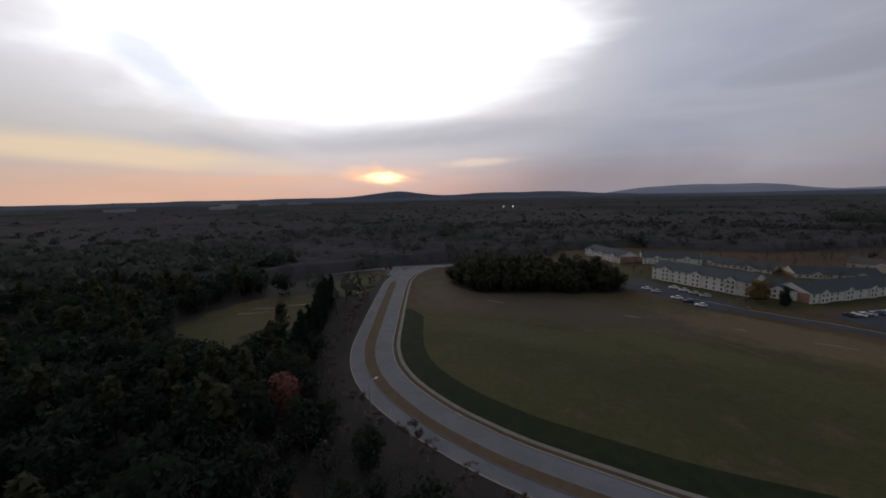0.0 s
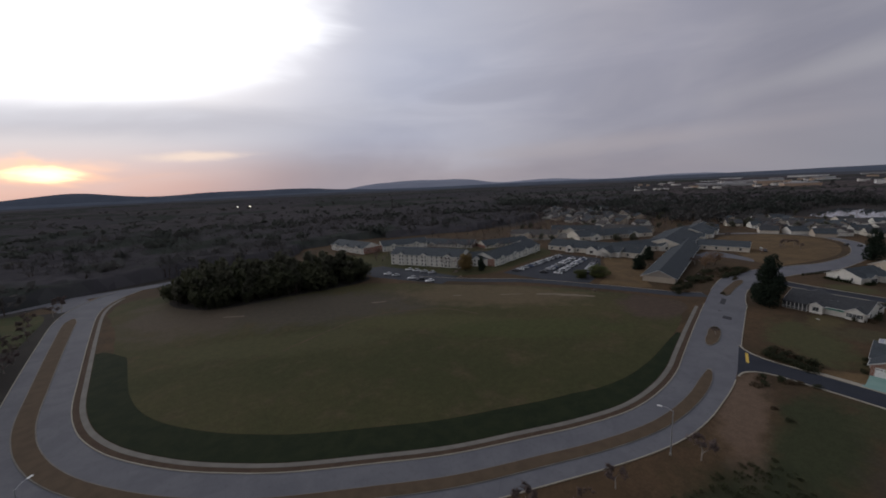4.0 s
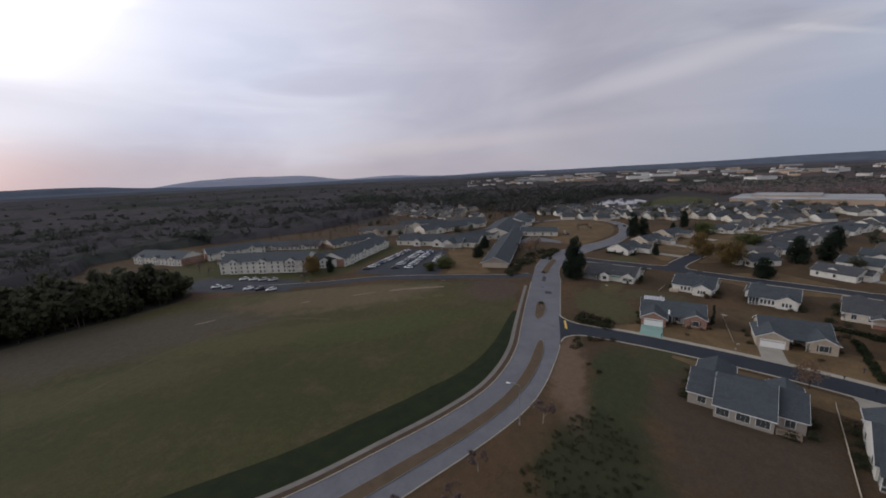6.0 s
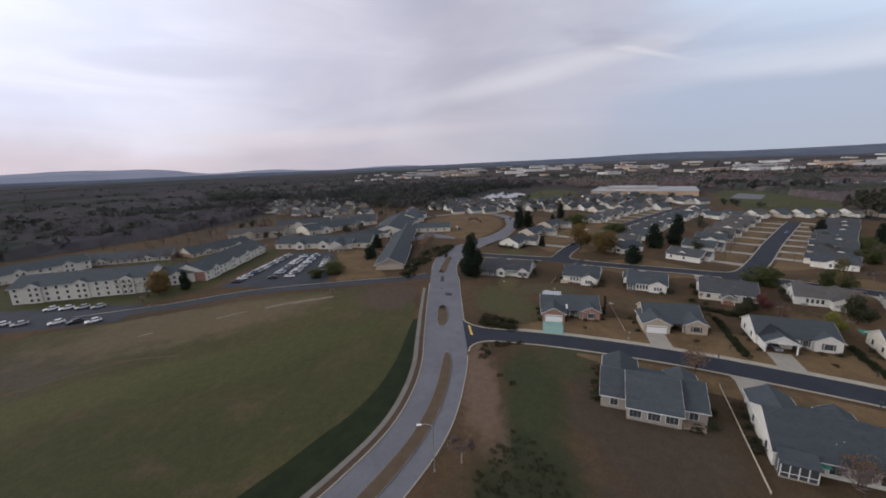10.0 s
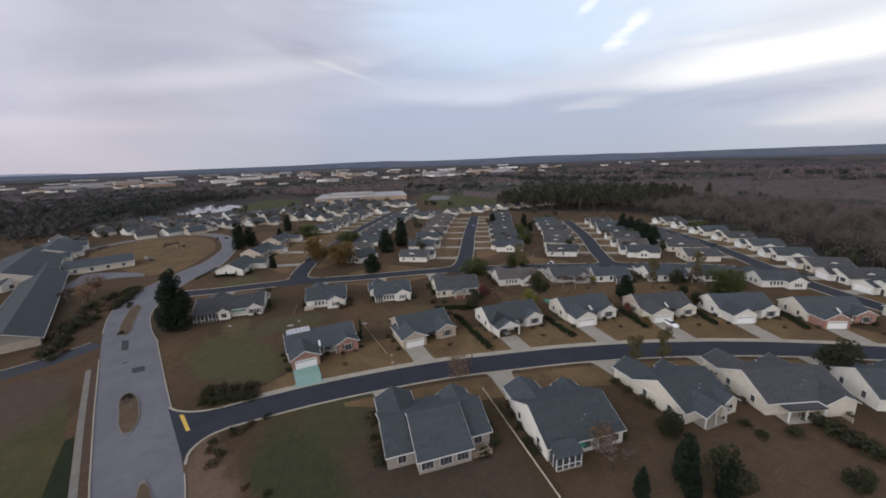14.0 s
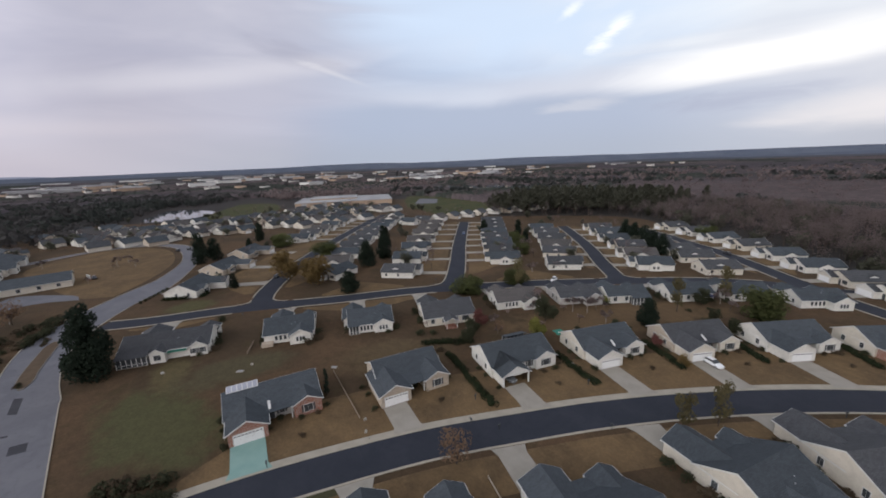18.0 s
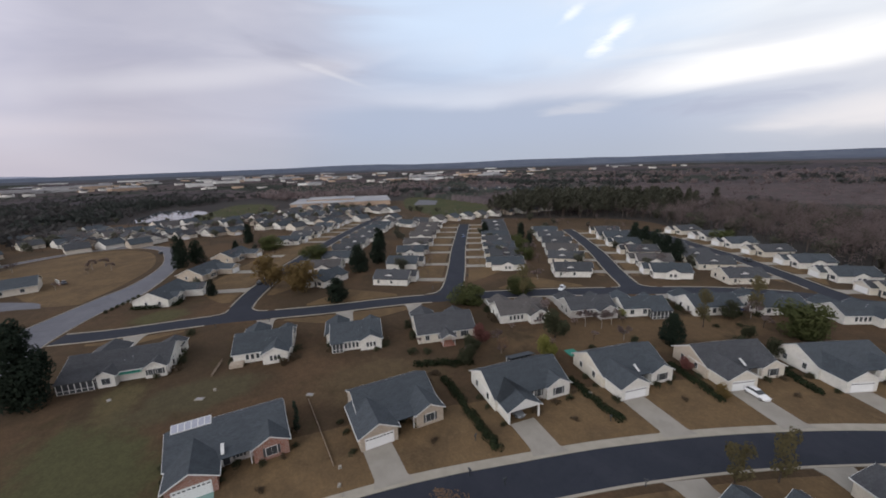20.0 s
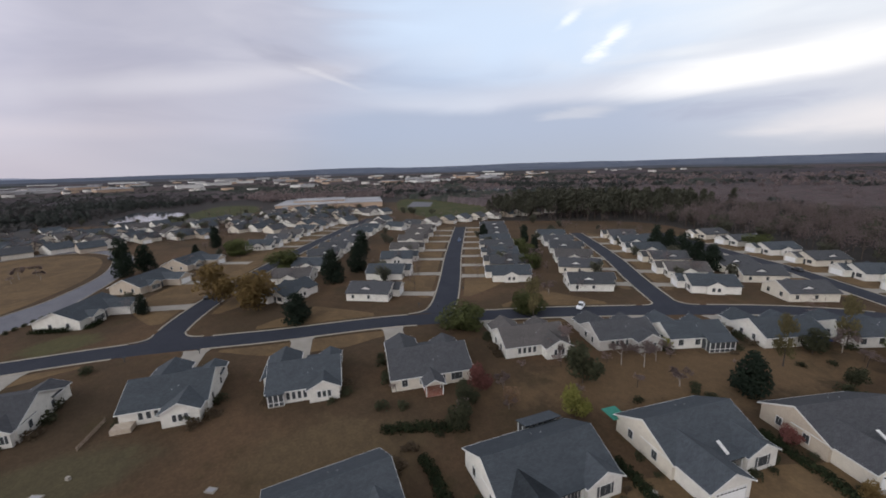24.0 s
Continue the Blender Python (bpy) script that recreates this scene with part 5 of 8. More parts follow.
h.put("deck_rail", boxed(13.8, 17.4, 18.4, 18.5, 1.2, 1.3), MAT["wood"])
h = ranch("house", 96.3, -42.2, 78, "white", True, width=14.6, depth=17.5, gar=6.4, fore=4.5, bay=4.5, label="long white house with broad grey roof and glazed back porch", back="none", pitch=0.5)
h.sunroom(0.3, 4.8, 17.5, 19.8)
h.put("awning", boxed(5.4, 6.6, 17.5, 18.6, 2.2, 2.3), MAT["teal"], label="green cloth awning")
for a in (7.4, 10.5, 13.0):
    h.window(a, 17.5, 0.8, 1.4, 1.5, "back", False)
h = ranch("house", 92, -66.2, 83.5, "cream", True, width=12.6, depth=17.0, gar=6.2, fore=5.5, bay=3.6, label="cream house with foundation shrubs and covered patio", back="none", pitch=0.52)
h.block(2.4, 8.2, 12.0, 19.4, "y", pitch=0.5, open_front=True)
for a in (2.6, 5.3, 8.0):
    h.post(a, 19.2, 2.5, 0.2)
h.put("patio", boxed(2.4, 8.2, 17.0, 19.6, 0, 0.08), MAT["concrete"])
h.block(8.4, 12.4, 12.0, 18.2, "y", pitch=0.6)
h.window(10.4, 18.2, 0.9, 1.4, 1.2, "back", False)
h = ranch("house", 79.5, -89.5, 66, "cream", True, width=16.5, depth=17.0, gar=6.6, fore=5.0, label="cream house with charcoal roof and brick patio", back="none", pitch=0.5, roof="roof_dark")
h.put("patio_roof", boxed(2.0, 9.5, 16.4, 19.4, 2.35, 2.5), MAT["roof_dark"])
for a in (2.3, 5.8, 9.3):
    h.post(a, 19.2, 2.36, 0.28)
h.put("patio", boxed(1.8, 9.6, 17.0, 19.8, 0, 0.08), MAT["brick"])
h.block(10.0, 16.0, 13.0, 18.6, "y", pitch=0.5)
ranch("house", 65, -108.5, 54, "white", True, width=15.5, depth=16.0, label="white house among back-garden trees", back="porch")
ranch("house", 49, -127, 49, "cream", True, width=16.0, depth=16.0, label="cream house near the curve of the street", back="plain")
for x, y, t, wd, ln in ((106, -21.2, 80, 18, 10), (96.3, -42.2, 78, 14.6, 9), (92, -66.2, 83.5, 12.6, 8), (79.5, -89.5, 66, 16.5, 9), (65, -108.5, 54, 15.5, 9), (49, -127, 49, 16, 9)):
    drive(x, y, t, wd, ln, flip=True)

# second street, south side: backs to the camera
h = ranch("house", 195.7, 10.7, 79, "white", True, width=21, depth=16.5, gar=7, fore=4.5, label="long white house with a green awning and screened porch", back="none", roof="roof_dark", pitch=0.46)
h.sunroom(0.3, 7.0, 16.5, 18.6)
h.block(7.6, 11.0, 13.0, 18.4, "y", pitch=0.6)
h.window(9.3, 18.4, 0.8, 1.6, 1.4, "back", False)
h.put("awning", boxed(11.2, 15.8, 16.5, 17.6, 2.1, 2.25), MAT["teal"], label="green cloth awning")
h.block(16.4, 20.6, 12.0, 17.4, "y", pitch=0.6)
for a in (17.5, 19.4):
    h.window(a, 17.4, 0.85, 0.9, 1.3, "back")
h = ranch("house", 188.0, -16.4, 77, "white", True, width=13.5, depth=16.0, gar=6, fore=4.5, bay=4.0, label="white-sided house with blue-grey roof", back="gable", pitch=0.5)
h.put("patio_wall", boxed(-0.6, 2.4, 16.0, 18.0, 0, 0.9), MAT["stone"])
h = ranch("house", 179.6, -38.6, 75, "white", True, width=13.0, depth=15.0, gar=6, fore=4.0, bay=4.0, label="white-sided house with corner porch", back="none", pitch=0.52, gar_out=1.5)
h.block(7.4, 12.8, 9.5, 16.2, "y", pitch=0.5)
for a in (9.2, 10.1, 11.0):
    h.window(a, 16.2, 0.9, 0.62, 1.2, "back", False, 0)
for a in (3.6, 4.6, 5.6, 6.6):
    h.window(a, 15.0, 0.7, 0.62, 1.45, "back", False, 0)
h.sunroom(0.2, 2.9, 13.0, 15.6)
h = ranch("house", 171.9, -63.3, 74, "cream", True, width=16.0, depth=16.5, gar=6.4, fore=4.5, label="cream and stone house with a dark gazebo porch", back="plain", roof="roof_dark", pitch=0.5)
h.block(6.0, 9.4, 14.0, 20.0, "y", pitch=0.5, open_front=True, eave=2.5)
for a in (6.1, 9.3):
    for b in (17.5, 19.8):
        h.post(a, b, 2.4, 0.16)
h.put("patio", boxed(6.0, 9.4, 16.5, 20.0, 0, 0.1), MAT["brick"])
h.window(12.5, 16.5, 0.8, 1.4, 1.5, "back", False)
ranch("house", 167.2, -88.4, 72, "white", True, width=15, depth=13.5, label="white house with bare birch behind it", back="gable", roof="roof_brown", fore=4)
ranch("house", 157.4, -108.4, 69, "grey", True, width=14.5, depth=13.0, label="pale grey house with back gable", back="gable", roof="roof_dark", fore=4, bay=4.5)
ranch("house", 147.1, -122.1, 64, "white", True, width=14, depth=12.0, label="white house with dark glazed sunroom", back="porch", fore=4, bay=4.2)
h = ranch("house", 137, -141.6, 64, "white", True, width=15, depth=13.5, label="white house with a navy patio awning", back="plain", fore=4)
h.put("awning", boxed(9.0, 13.5, 13.5, 16.0, 2.2, 2.35), MAT["navy"], label="navy cloth awning")
ranch("house", 125.3, -156.6, 60, "white", True, width=14, depth=12.5, label="white house behind a large olive shrub", back="porch", fore=4, bay=4.2)
ranch("house", 109.6, -167.8, 58, "white", True, width=14, depth=12.5, label="white house at the street bend", back="gable", fore=4, bay=4.2)
for x, y, t, wd in ((195.7, 10.7, 79, 21), (188.0, -16.4, 77, 13.5), (179.6, -38.6, 75, 13), (171.9, -63.3, 74, 16), (167.2, -88.4, 72, 15), (157.4, -108.4, 69, 14.5), (147.1, -122.1, 64, 14), (137, -141.6, 64, 15), (125.3, -156.6, 60, 14)):
    drive(x, y, t, wd, 9.0, flip=True)

# houses further off: a few designs, repeated along the streets
def simple_house(name, wall, roof, label, small=False, flip=False):
    """A narrow, deep design with its main ridge square to the street, seen from further off; 12 m wide, 17 m deep."""
    h = House(name, pose(0, 0, -60), 12, label, wall, roof, flip, group="distant houses" if small else "houses further off")
    if small:
        h.block(0, 12, 3, 15, "x", pitch=0.5, trim=False)
        h.block(0.3, 6.0, 0, 9, "y", pitch=0.52, trim=False)
        h.put("garage_door", boxed(1.0, 5.4, -0.05, -0.003, 0, 2.1), MAT["door"])
        return h.ob
    h.block(0.6, 11.6, 2.2, 16.5, "y", pitch=0.42, trim=False)
    h.block(0, 6.2, 0, 7.5, "y", pitch=0.46, trim=False)
    gabled = wall == "white" and roof != "roof_dark"
    if gabled:                                         # cross gables on both sides
        h.block(-0.5, 6.0, 10.4, 15.2, "x", pitch=0.5, trim=False, over=0.35)
        h.block(6.0, 12.5, 6.4, 11.6, "x", pitch=0.5, trim=False, over=0.35)
    for x0, x1 in () if gabled else ((2.1, 4.6), (7.6, 10.1)):   # or small white gablets on the slopes
        h.block(x0, x1, 8.0, 12.4, "x", eave=EAVE + 0.66, pitch=0.46, over=0.25, wall=MAT["trim"], base=EAVE + 0.2, trim=False)
    for x0, x1, y, p in ((0, 6.2, -0.3, 0.46), (0.6, 11.6, 16.86, 0.42)):
        c, hw = (x0 + x1) / 2, (x1 - x0) / 2 + 0.45
        z = EAVE - 0.45 * p
        bm = bmesh.new()
        prism(bm, [(c - hw, y - 0.06, z), (c - hw, y - 0.06, z + 0.2), (c, y - 0.06, z + hw * p + 0.25), (c + hw, y - 0.06, z + 0.2), (c + hw, y - 0.06, z), (c, y - 0.06, z + hw * p)], (0, 0.05, 0))
        h.put("rake_board", bm, MAT["trim"])
    h.put("garage_door", boxed(0.7, 5.5, -0.05, -0.003, 0, 2.15), MAT["door"])
    h.put("window", boxed(8.2, 10.2, 2.15, 2.197, 0.8, 2.2), MAT["glass"])
    h.put("front_door", boxed(6.7, 7.6, 2.15, 2.197, 0, 2.1), MAT["shutter"])
    for a in (3.5, 8.6):
        h.put("window", boxed(a - 0.55, a + 0.55, 16.503, 16.55, 0.9, 2.2), MAT["glass"])
    r, l = (12.5, -0.5) if gabled else (11.6, 0.6)
    for b in (8.2, 9.8) if gabled else (8.8, 14.2):
        h.put("window", boxed(r + 0.003, r + 0.05, b - 0.45, b + 0.45, 0.9, 2.1), MAT["glass"])
    h.put("window", boxed(l - 0.05, l - 0.003, 12.2, 13.1, 0.9, 2.1), MAT["glass"])
    return h.ob


STYLES = (("white", "roof", "white-sided house with blue-grey shingle roof"), ("cream", "roof_dark", "cream house with charcoal shingle roof"), ("white", "roof_brown", "white house with brown-grey shingle roof"), ("white", "roof_dark", "white-sided house with charcoal shingle roof"))
DESIGNS = [simple_house("house", wl, rf, lb, flip=fl) for fl in (False, True) for wl, rf, lb in STYLES]
DESIGNS += [simple_house("house", wl, rf, lb + " seen from afar", True) for wl, rf, lb in (("white", "roof", "small white house with grey roof"), ("cream", "roof_dark", "small cream house with dark roof"), ("white", "roof_brown", "small white house with brownish roof"), ("tan", "roof", "small tan house with grey roof"))]
used = [False] * 12


def far_house(x, y, turn, k, flip=False):
    """Centre of the front and the way the front's right hand points."""
    m = pose(x, y, 0, 0, 0, turn) @ pose(-6, 0, 0)
    k += 8 if math.hypot(x - 100, y) > 290 else 4 if flip else 0
    if used[k]:
        copy_thing(DESIGNS[k], m)
    else:
        DESIGNS[k].matrix_world = m
        used[k] = True


def along(name, stops, side, back=8.5, jitter=0.6, seed=1):
    """Houses along a street, fronts to the street, garages on their further sides."""
    rng = random.Random(seed)
    p = resample(road_paths[name], 400)
    d = [0.0]
    for a, b in zip(p, p[1:]):
        d.append(d[-1] + (b - a).length)
    for s in stops:
        if s >= d[-1]:
            break
        i = min(398, next(k for k, v in enumerate(d) if v >= s))
        t = (p[i + 1] - p[i]).normalized()
        nrm = Vector((-t.y, t.x, 0)) * side
        q = p[i] + nrm * (STREETS[name][1] / 2 + back + rng.uniform(-jitter, jitter))
        turn = heading(nrm.y, -nrm.x)
        far_house(q.x, q.y, turn + rng.uniform(-4, 4), rng.randrange(4), side > 0)
        drive(*((q + Vector((nrm.y, -nrm.x, 0)) * -6).xy), turn, 12, back - 0.6, 0.9, 5.0, flip=side > 0)


along("road_third", (126, 144, 163, 181, 199), 1, 12.0, seed=2)
along("road_third", (58, 77, 96, 114, 131, 149, 167, 185, 203), -1, 8.5, seed=3)
along("road_fourth", (15, 40.5, 66, 86, 110, 130, 150), 1, 12.5, seed=4)
along("road_fourth", (37, 54, 72, 90, 107, 125, 143, 161), -1, 10, seed=5)
along("road_fifth", (21, 41, 60, 79, 98, 117, 136), 1, 6, seed=6)
along("road_fifth", (21, 39, 57.5, 76, 95, 114, 133), -1, 7, seed=7)
along("road_sixth", (112, 131, 149, 167, 186, 204), 1, 8, seed=8)
along("road_sixth", (10, 27, 45, 62, 79, 96, 115, 134, 152, 172, 191, 210), -1, 6, seed=9)
far_house(229, -27.5, 212.7, 0)


def row_house(m, wall, roof, label, length=18):
    """A house with its ridge along the street and a garage wing forward at the far end."""
    h = House("house", m, length, label, wall, roof)
    h.block(0, length, 0, 12, "x", pitch=0.46)
    h.block(length - 6.6, length - 0.2, -6.2, 5, "y", pitch=0.5)
    h.block(3.4, 8.0, -1.2, 5, "y", pitch=0.5)
    h.put("garage_door", boxed(length - 5.8, length - 1.0, -6.25, -6.203, 0, 2.15), MAT["door"])
    for a in (4.8, 6.6):
        h.window(a, -1.2, 0.8, 1.0, 1.45)
    h.put("front_door", boxed(9.4, 10.3, -0.05, -0.003, 0, 2.1), MAT["shutter"])
    for a in (3.0, 7.5):
        h.window(0, a, 0.9, 0.9, 1.3, "left", False)
    for a in (2.5, 7.0, 12.0):
        h.window(a, 12, 0.85, 1.1, 1.4, "back", False)
    h.vent(5.0, 3.5, EAVE + 3.5 * 0.46)
    return h


for x, y, turn, wall in ((236, 20.2, -22.5, "white"), (266.8, 11.2, -33, "tan"), (297, -1, -33, "tan")):
    m = pose(x, y, 0, 0, 0, turn)
    row_house(m, wall, "roof", wall + "-sided house with its ridge along the street")
    q = m @ Vector((0, -6.2, 0))
    drive(q.x, q.y, turn, 18, 14, 0.9, 5.8, flip=True)
# row that closes the estate against the meadow and the woods
for k in range(11):
    far_house(345 + k * 2 - 0.9 * k * k * 0.2, -150 - k * 15 + 20, -62, k % 4)
rng = random.Random(21)
# older houses beyond the oval and by the pond
for k in range(7):
    for j in range(16):
        x, y = 402 + k * 17 + rng.uniform(-4, 4), -125 + j * 16.5 + (k % 2) * 7 + rng.uniform(-3, 3)
        if not (x > 494 and y > -12) and rng.random() < 0.8:
            far_house(x, y, rng.choice((-60, 120, 30)) + rng.uniform(-10, 10), (k * 3 + j) % 4)
for k in range(14):
    far_house(rng.uniform(440, 540), rng.uniform(-150, -60), rng.choice((-70, 110, 20, 200)) + rng.uniform(-10, 10), k % 4)

# ---- apartment buildings, care home, far halls ----
def apartment(x, y, turn, length, depth, storeys=3, name="apartment_building", label="white-sided three-storey apartment building with grey roof", gables=3, wall="white"):
    """A long block; x runs along the seen front."""
    rise = 2.25
    H = storeys * rise
    h = House(name, pose(x, y, 0, 0, 0, turn), length, label, wall, "roof", group="apartment buildings", category="apartment building")
    h.block(0, length, 0, depth, "x", eave=H, pitch=0.42, over=0.6)
    for k in range(gables):
        c = length * (k + 0.5) / gables
        h.block(c - 2.4, c + 2.4, -0.6, depth * 0.4, "y", eave=H, pitch=0.55, over=0.4)
        for s in range(storeys):
            for a in (-1.1, 1.1):
                h.window(c + a, -0.6, 0.7 + s * rise, 0.95, 1.15, "front", False, 0)
    n = int(length / 3.4)
    for s in range(storeys):
        for k in range(n):
            a = length * (k + 0.5) / n
            if min(abs(a - length * (g + 0.5) / gables) for g in range(gables)) > 4.0:
                h.window(a, 0, 0.7 + s * rise, 0.95, 1.15, "front", False, 0)
    for x0, x1 in ((-0.06, -0.004), (length + 0.004, length + 0.06)):
        h.put("end_wall", boxed(x0, x1, 0.4, depth - 0.4, 0, H - 0.1), MAT["brick"], label="dark brick end wall")
    return h


apartment(121.5, 216, heading(22, -44), 49, 16)
apartment(147, 176, heading(14, -13), 19, 14, 2, gables=1, label="lower white link wing between the apartment blocks")
apartment(160, 160, heading(60, 14), 60, 16, 2, gables=4, label="white-sided two-storey apartment wing with grey roof")
apartment(117, 308, heading(7, -38), 44, 16, 2, gables=3)
apartment(140, 262, heading(30, -10), 36, 15, 2, gables=2)
apartment(175, 262, heading(20, -40), 46, 15, 1, gables=2, label="single-storey white wing behind the apartment blocks")
apartment(200, 210, heading(52, -14), 40, 15, gables=2, storeys=1, wall="cream", label="single-storey cream wing behind the apartment blocks")

# care home: low wings with a gabled porch
h = House("care_home", pose(226, 172, 0, 0, 0, heading(6, -50)), 62, "low white care home with broad grey roof and gabled porch", "cream", "roof", category="care home")
h.block(0, 62, 0, 17, "x", eave=3.2, pitch=0.42)
for c, w_ in ((17.5, 5.5), (33, 7)):
    h.block(c - w_ / 2, c + w_ / 2, -2.5, 8, "y", eave=3.2, pitch=0.6, wall=MAT["white"])
    h.window(c, -2.5, 0.8, 2.2, 1.7, "front", False, 2)
h.block(37, 51, -3.0, 8, "x", eave=3.2, pitch=0.42, wall=MAT["white"])
h.block(39, 48, -9.0, 3, "y", eave=3.4, pitch=0.6, open_front=True)
bm = bmesh.new()
prism(bm, [(39.0, -8.9, 3.35), (43.5, -8.9, 6.05), (48.0, -8.9, 3.35)], (0, 0.2, 0))
h.put("porch_gable", bm, MAT["white"], label="white gable of the porch")
for a in (39.4, 42.2, 44.8, 47.6):
    for b in (-8.7, -5.6):
        h.post(a, b, 3.4, 0.34)
for k in range(9):
    if k not in (2, 4, 5, 6, 7):
        h.window(3 + k * 6.5, 0, 0.8, 1.5, 1.5, "front", False)
# darker siding on this wing's long sides stands for their shade
h = House("care_home_wing", pose(184.5, 86, 0, 0, 0, -76.3), 13.5, "long grey-roofed wing with a cream end wall", "taupe", "roof", category="care home")
h.block(0, 13.5, 0, 116, "y", eave=2.6, over=0.9, pitch=0.44)
h.put("end_wall", boxed(0.1, 13.4, -0.05, -0.004, 0, 2.55), MAT["tan"], label="tan end wall")
for k in range(15):
    h.window(13.5, 6 + k * 7.5, 0.9, 1.2, 1.4, "right", False)
    h.window(0, 6 + k * 7.5, 0.9, 1.2, 1.4, "left", False)
for x, y, dx, dy, n, d, lb in ((240, 126, 44, -20, 46, 18, "broad grey-roofed front wing of the care home"), (272, 99, 75, 15, 78, 27, "wide grey-roofed middle of the care home"), (335, 108, 45, 8, 46, 24, "low grey-roofed wing behind the oval lawn"), (272, 176, 58, -32, 64, 22, "long low wing with a pale wall behind the care home")):
    h = House("care_home_wing", pose(x, y, 0, 0, 0, heading(dx, dy)), n, lb, "cream", "roof", category="care home")
    h.block(0, n, 0, d, "x", eave=3.2, pitch=0.34)
    for f in (0.2, 0.72):
        h.block(n * f - 4, n * f + 4, -2.5, d * 0.5, "y", eave=3.2, pitch=0.5, wall=MAT["white"])
        h.window(n * f, -2.5, 0.8, 2.0, 1.6, "front", False, 2)
    for k in range(int(n / 6)):
        if min(abs(k * 6 + 3 - n * f) for f in (0.2, 0.72)) > 5:
            h.window(3 + k * 6, 0, 0.9, 1.3, 1.4, "front", False)
h = House("care_home_wing", pose(285.5, 98, 0, 0, 0, -78), 27, "low grey-roofed wing with a white end beside the oval lawn", "cream", "roof", category="care home")
h.block(0, 27, 0, 15, "x", eave=3.0, pitch=0.36)
for k in range(4):
    h.window(4 + k * 6.2, 0, 0.9, 1.3, 1.4, "front", False)
for x, y, t, n, k in ((330, 190, -74, 40, 2), (300, 225, -60, 44, 0), (255, 235, -60, 40, 2)):
    h = House("care_home_wing", pose(x, y, 0, 0, 0, t), n, "low wing with pale walls and wide grey roof", ("cream", "white", "tan")[k], ("roof", "roof_dark", "roof_brown")[k], category="care home")
    h.block(0, n, 0, 15, "x", eave=3.1, pitch=0.42)
    h.block(n * 0.3, n * 0.3 + 8, -4, 9, "y", eave=3.1, pitch=0.5)
    for j in range(int(n / 6)):
        h.window(3 + j * 6, 0, 0.9, 1.3, 1.4, "front", False)
patch("drive_loop", [(262, 62), (272, 67), (284, 88), (268, 92), (244, 104), (240, 98), (262, 84), (266, 74)], -0.1, 0.03, MAT["blvd"], "curving grey drive of the care home", "driveway", step=2)


def hall(x, y, turn, l, d, h, wall, label):
    """A flat-roofed shed far off: walls, roof with parapet, loading doors."""
    ob = thing("warehouse", pose(x, y, 0, 0, 0, turn), label, "warehouse", "far halls")
    part("wall", boxed(0, l, 0, d, -2, h), MAT[wall], ob)
    part("roof", boxed(-0.5, l + 0.5, -0.5, d + 0.5, h, h + 1.0), MAT["flatroof"], ob)
    for k in range(2):
        part("loading_door", boxed(8 + k * 25, 14 + k * 25, -0.2, -0.01, 0, 4.5), MAT["metal"], ob)


hall(570, -66, heading(-30, -95), 122, 80, 5.2, "bigtan", "long tan flat-roofed school building")
hall(592, -90, heading(-30, -95), 60, 40, 7.5, "bigtan", "taller tan block of the flat-roofed school")
rng = random.Random(5)
for x, y, dx, dy, l, h_ in ((2495, -132, -36, -12, 380, 24), (1519, -305, -17, -7, 186, 14), (1130, -161, -8, -5, 98, 11), (1170, -420, -9, -4, 95, 19), (1119, -474, -12, -5, 129, 14), (1999, 323, -20, -12, 237, 11), (1776, 414, -15, -10, 176, 13),
                          (1143, -530, -20, -8, 212, 13), (1206, -780, -20, -5, 201, 13), (1388, -1169, -12, 0, 120, 17), (1593, -1981, -34, 12, 365, 24), (2148, 733, -34, -24, 400, 18)):
    hall(x, y, heading(dx, dy), l * 0.36, 60, max(12, h_ * 0.6), rng.choice(("flatroof", "bigtan", "trim")), "pale flat-roofed hall far off among the woods")
for k in range(38):
    a = radians(rng.uniform(70, 126))          # heading, clockwise from +y
    r = rng.uniform(1300, 2700)
    hall(r * math.sin(a), r * math.cos(a), rng.uniform(-15, 15) - math.degrees(a), rng.uniform(35, 110), rng.uniform(30, 60), rng.uniform(11, 14) + (r - 900) / 3800 * 16, rng.choice(("flatroof", "flatroof", "bigtan", "trim")), "pale flat-roofed hall far off among the woods")
for k in range(8):
    a, r = radians(rng.uniform(-40, -16)), rng.uniform(1900, 2900)
    hall(r * math.sin(a), r * math.cos(a), 180 - math.degrees(a), rng.uniform(50, 160), 50, 21, "flatroof", "pale flat-roofed hall far off among the woods")
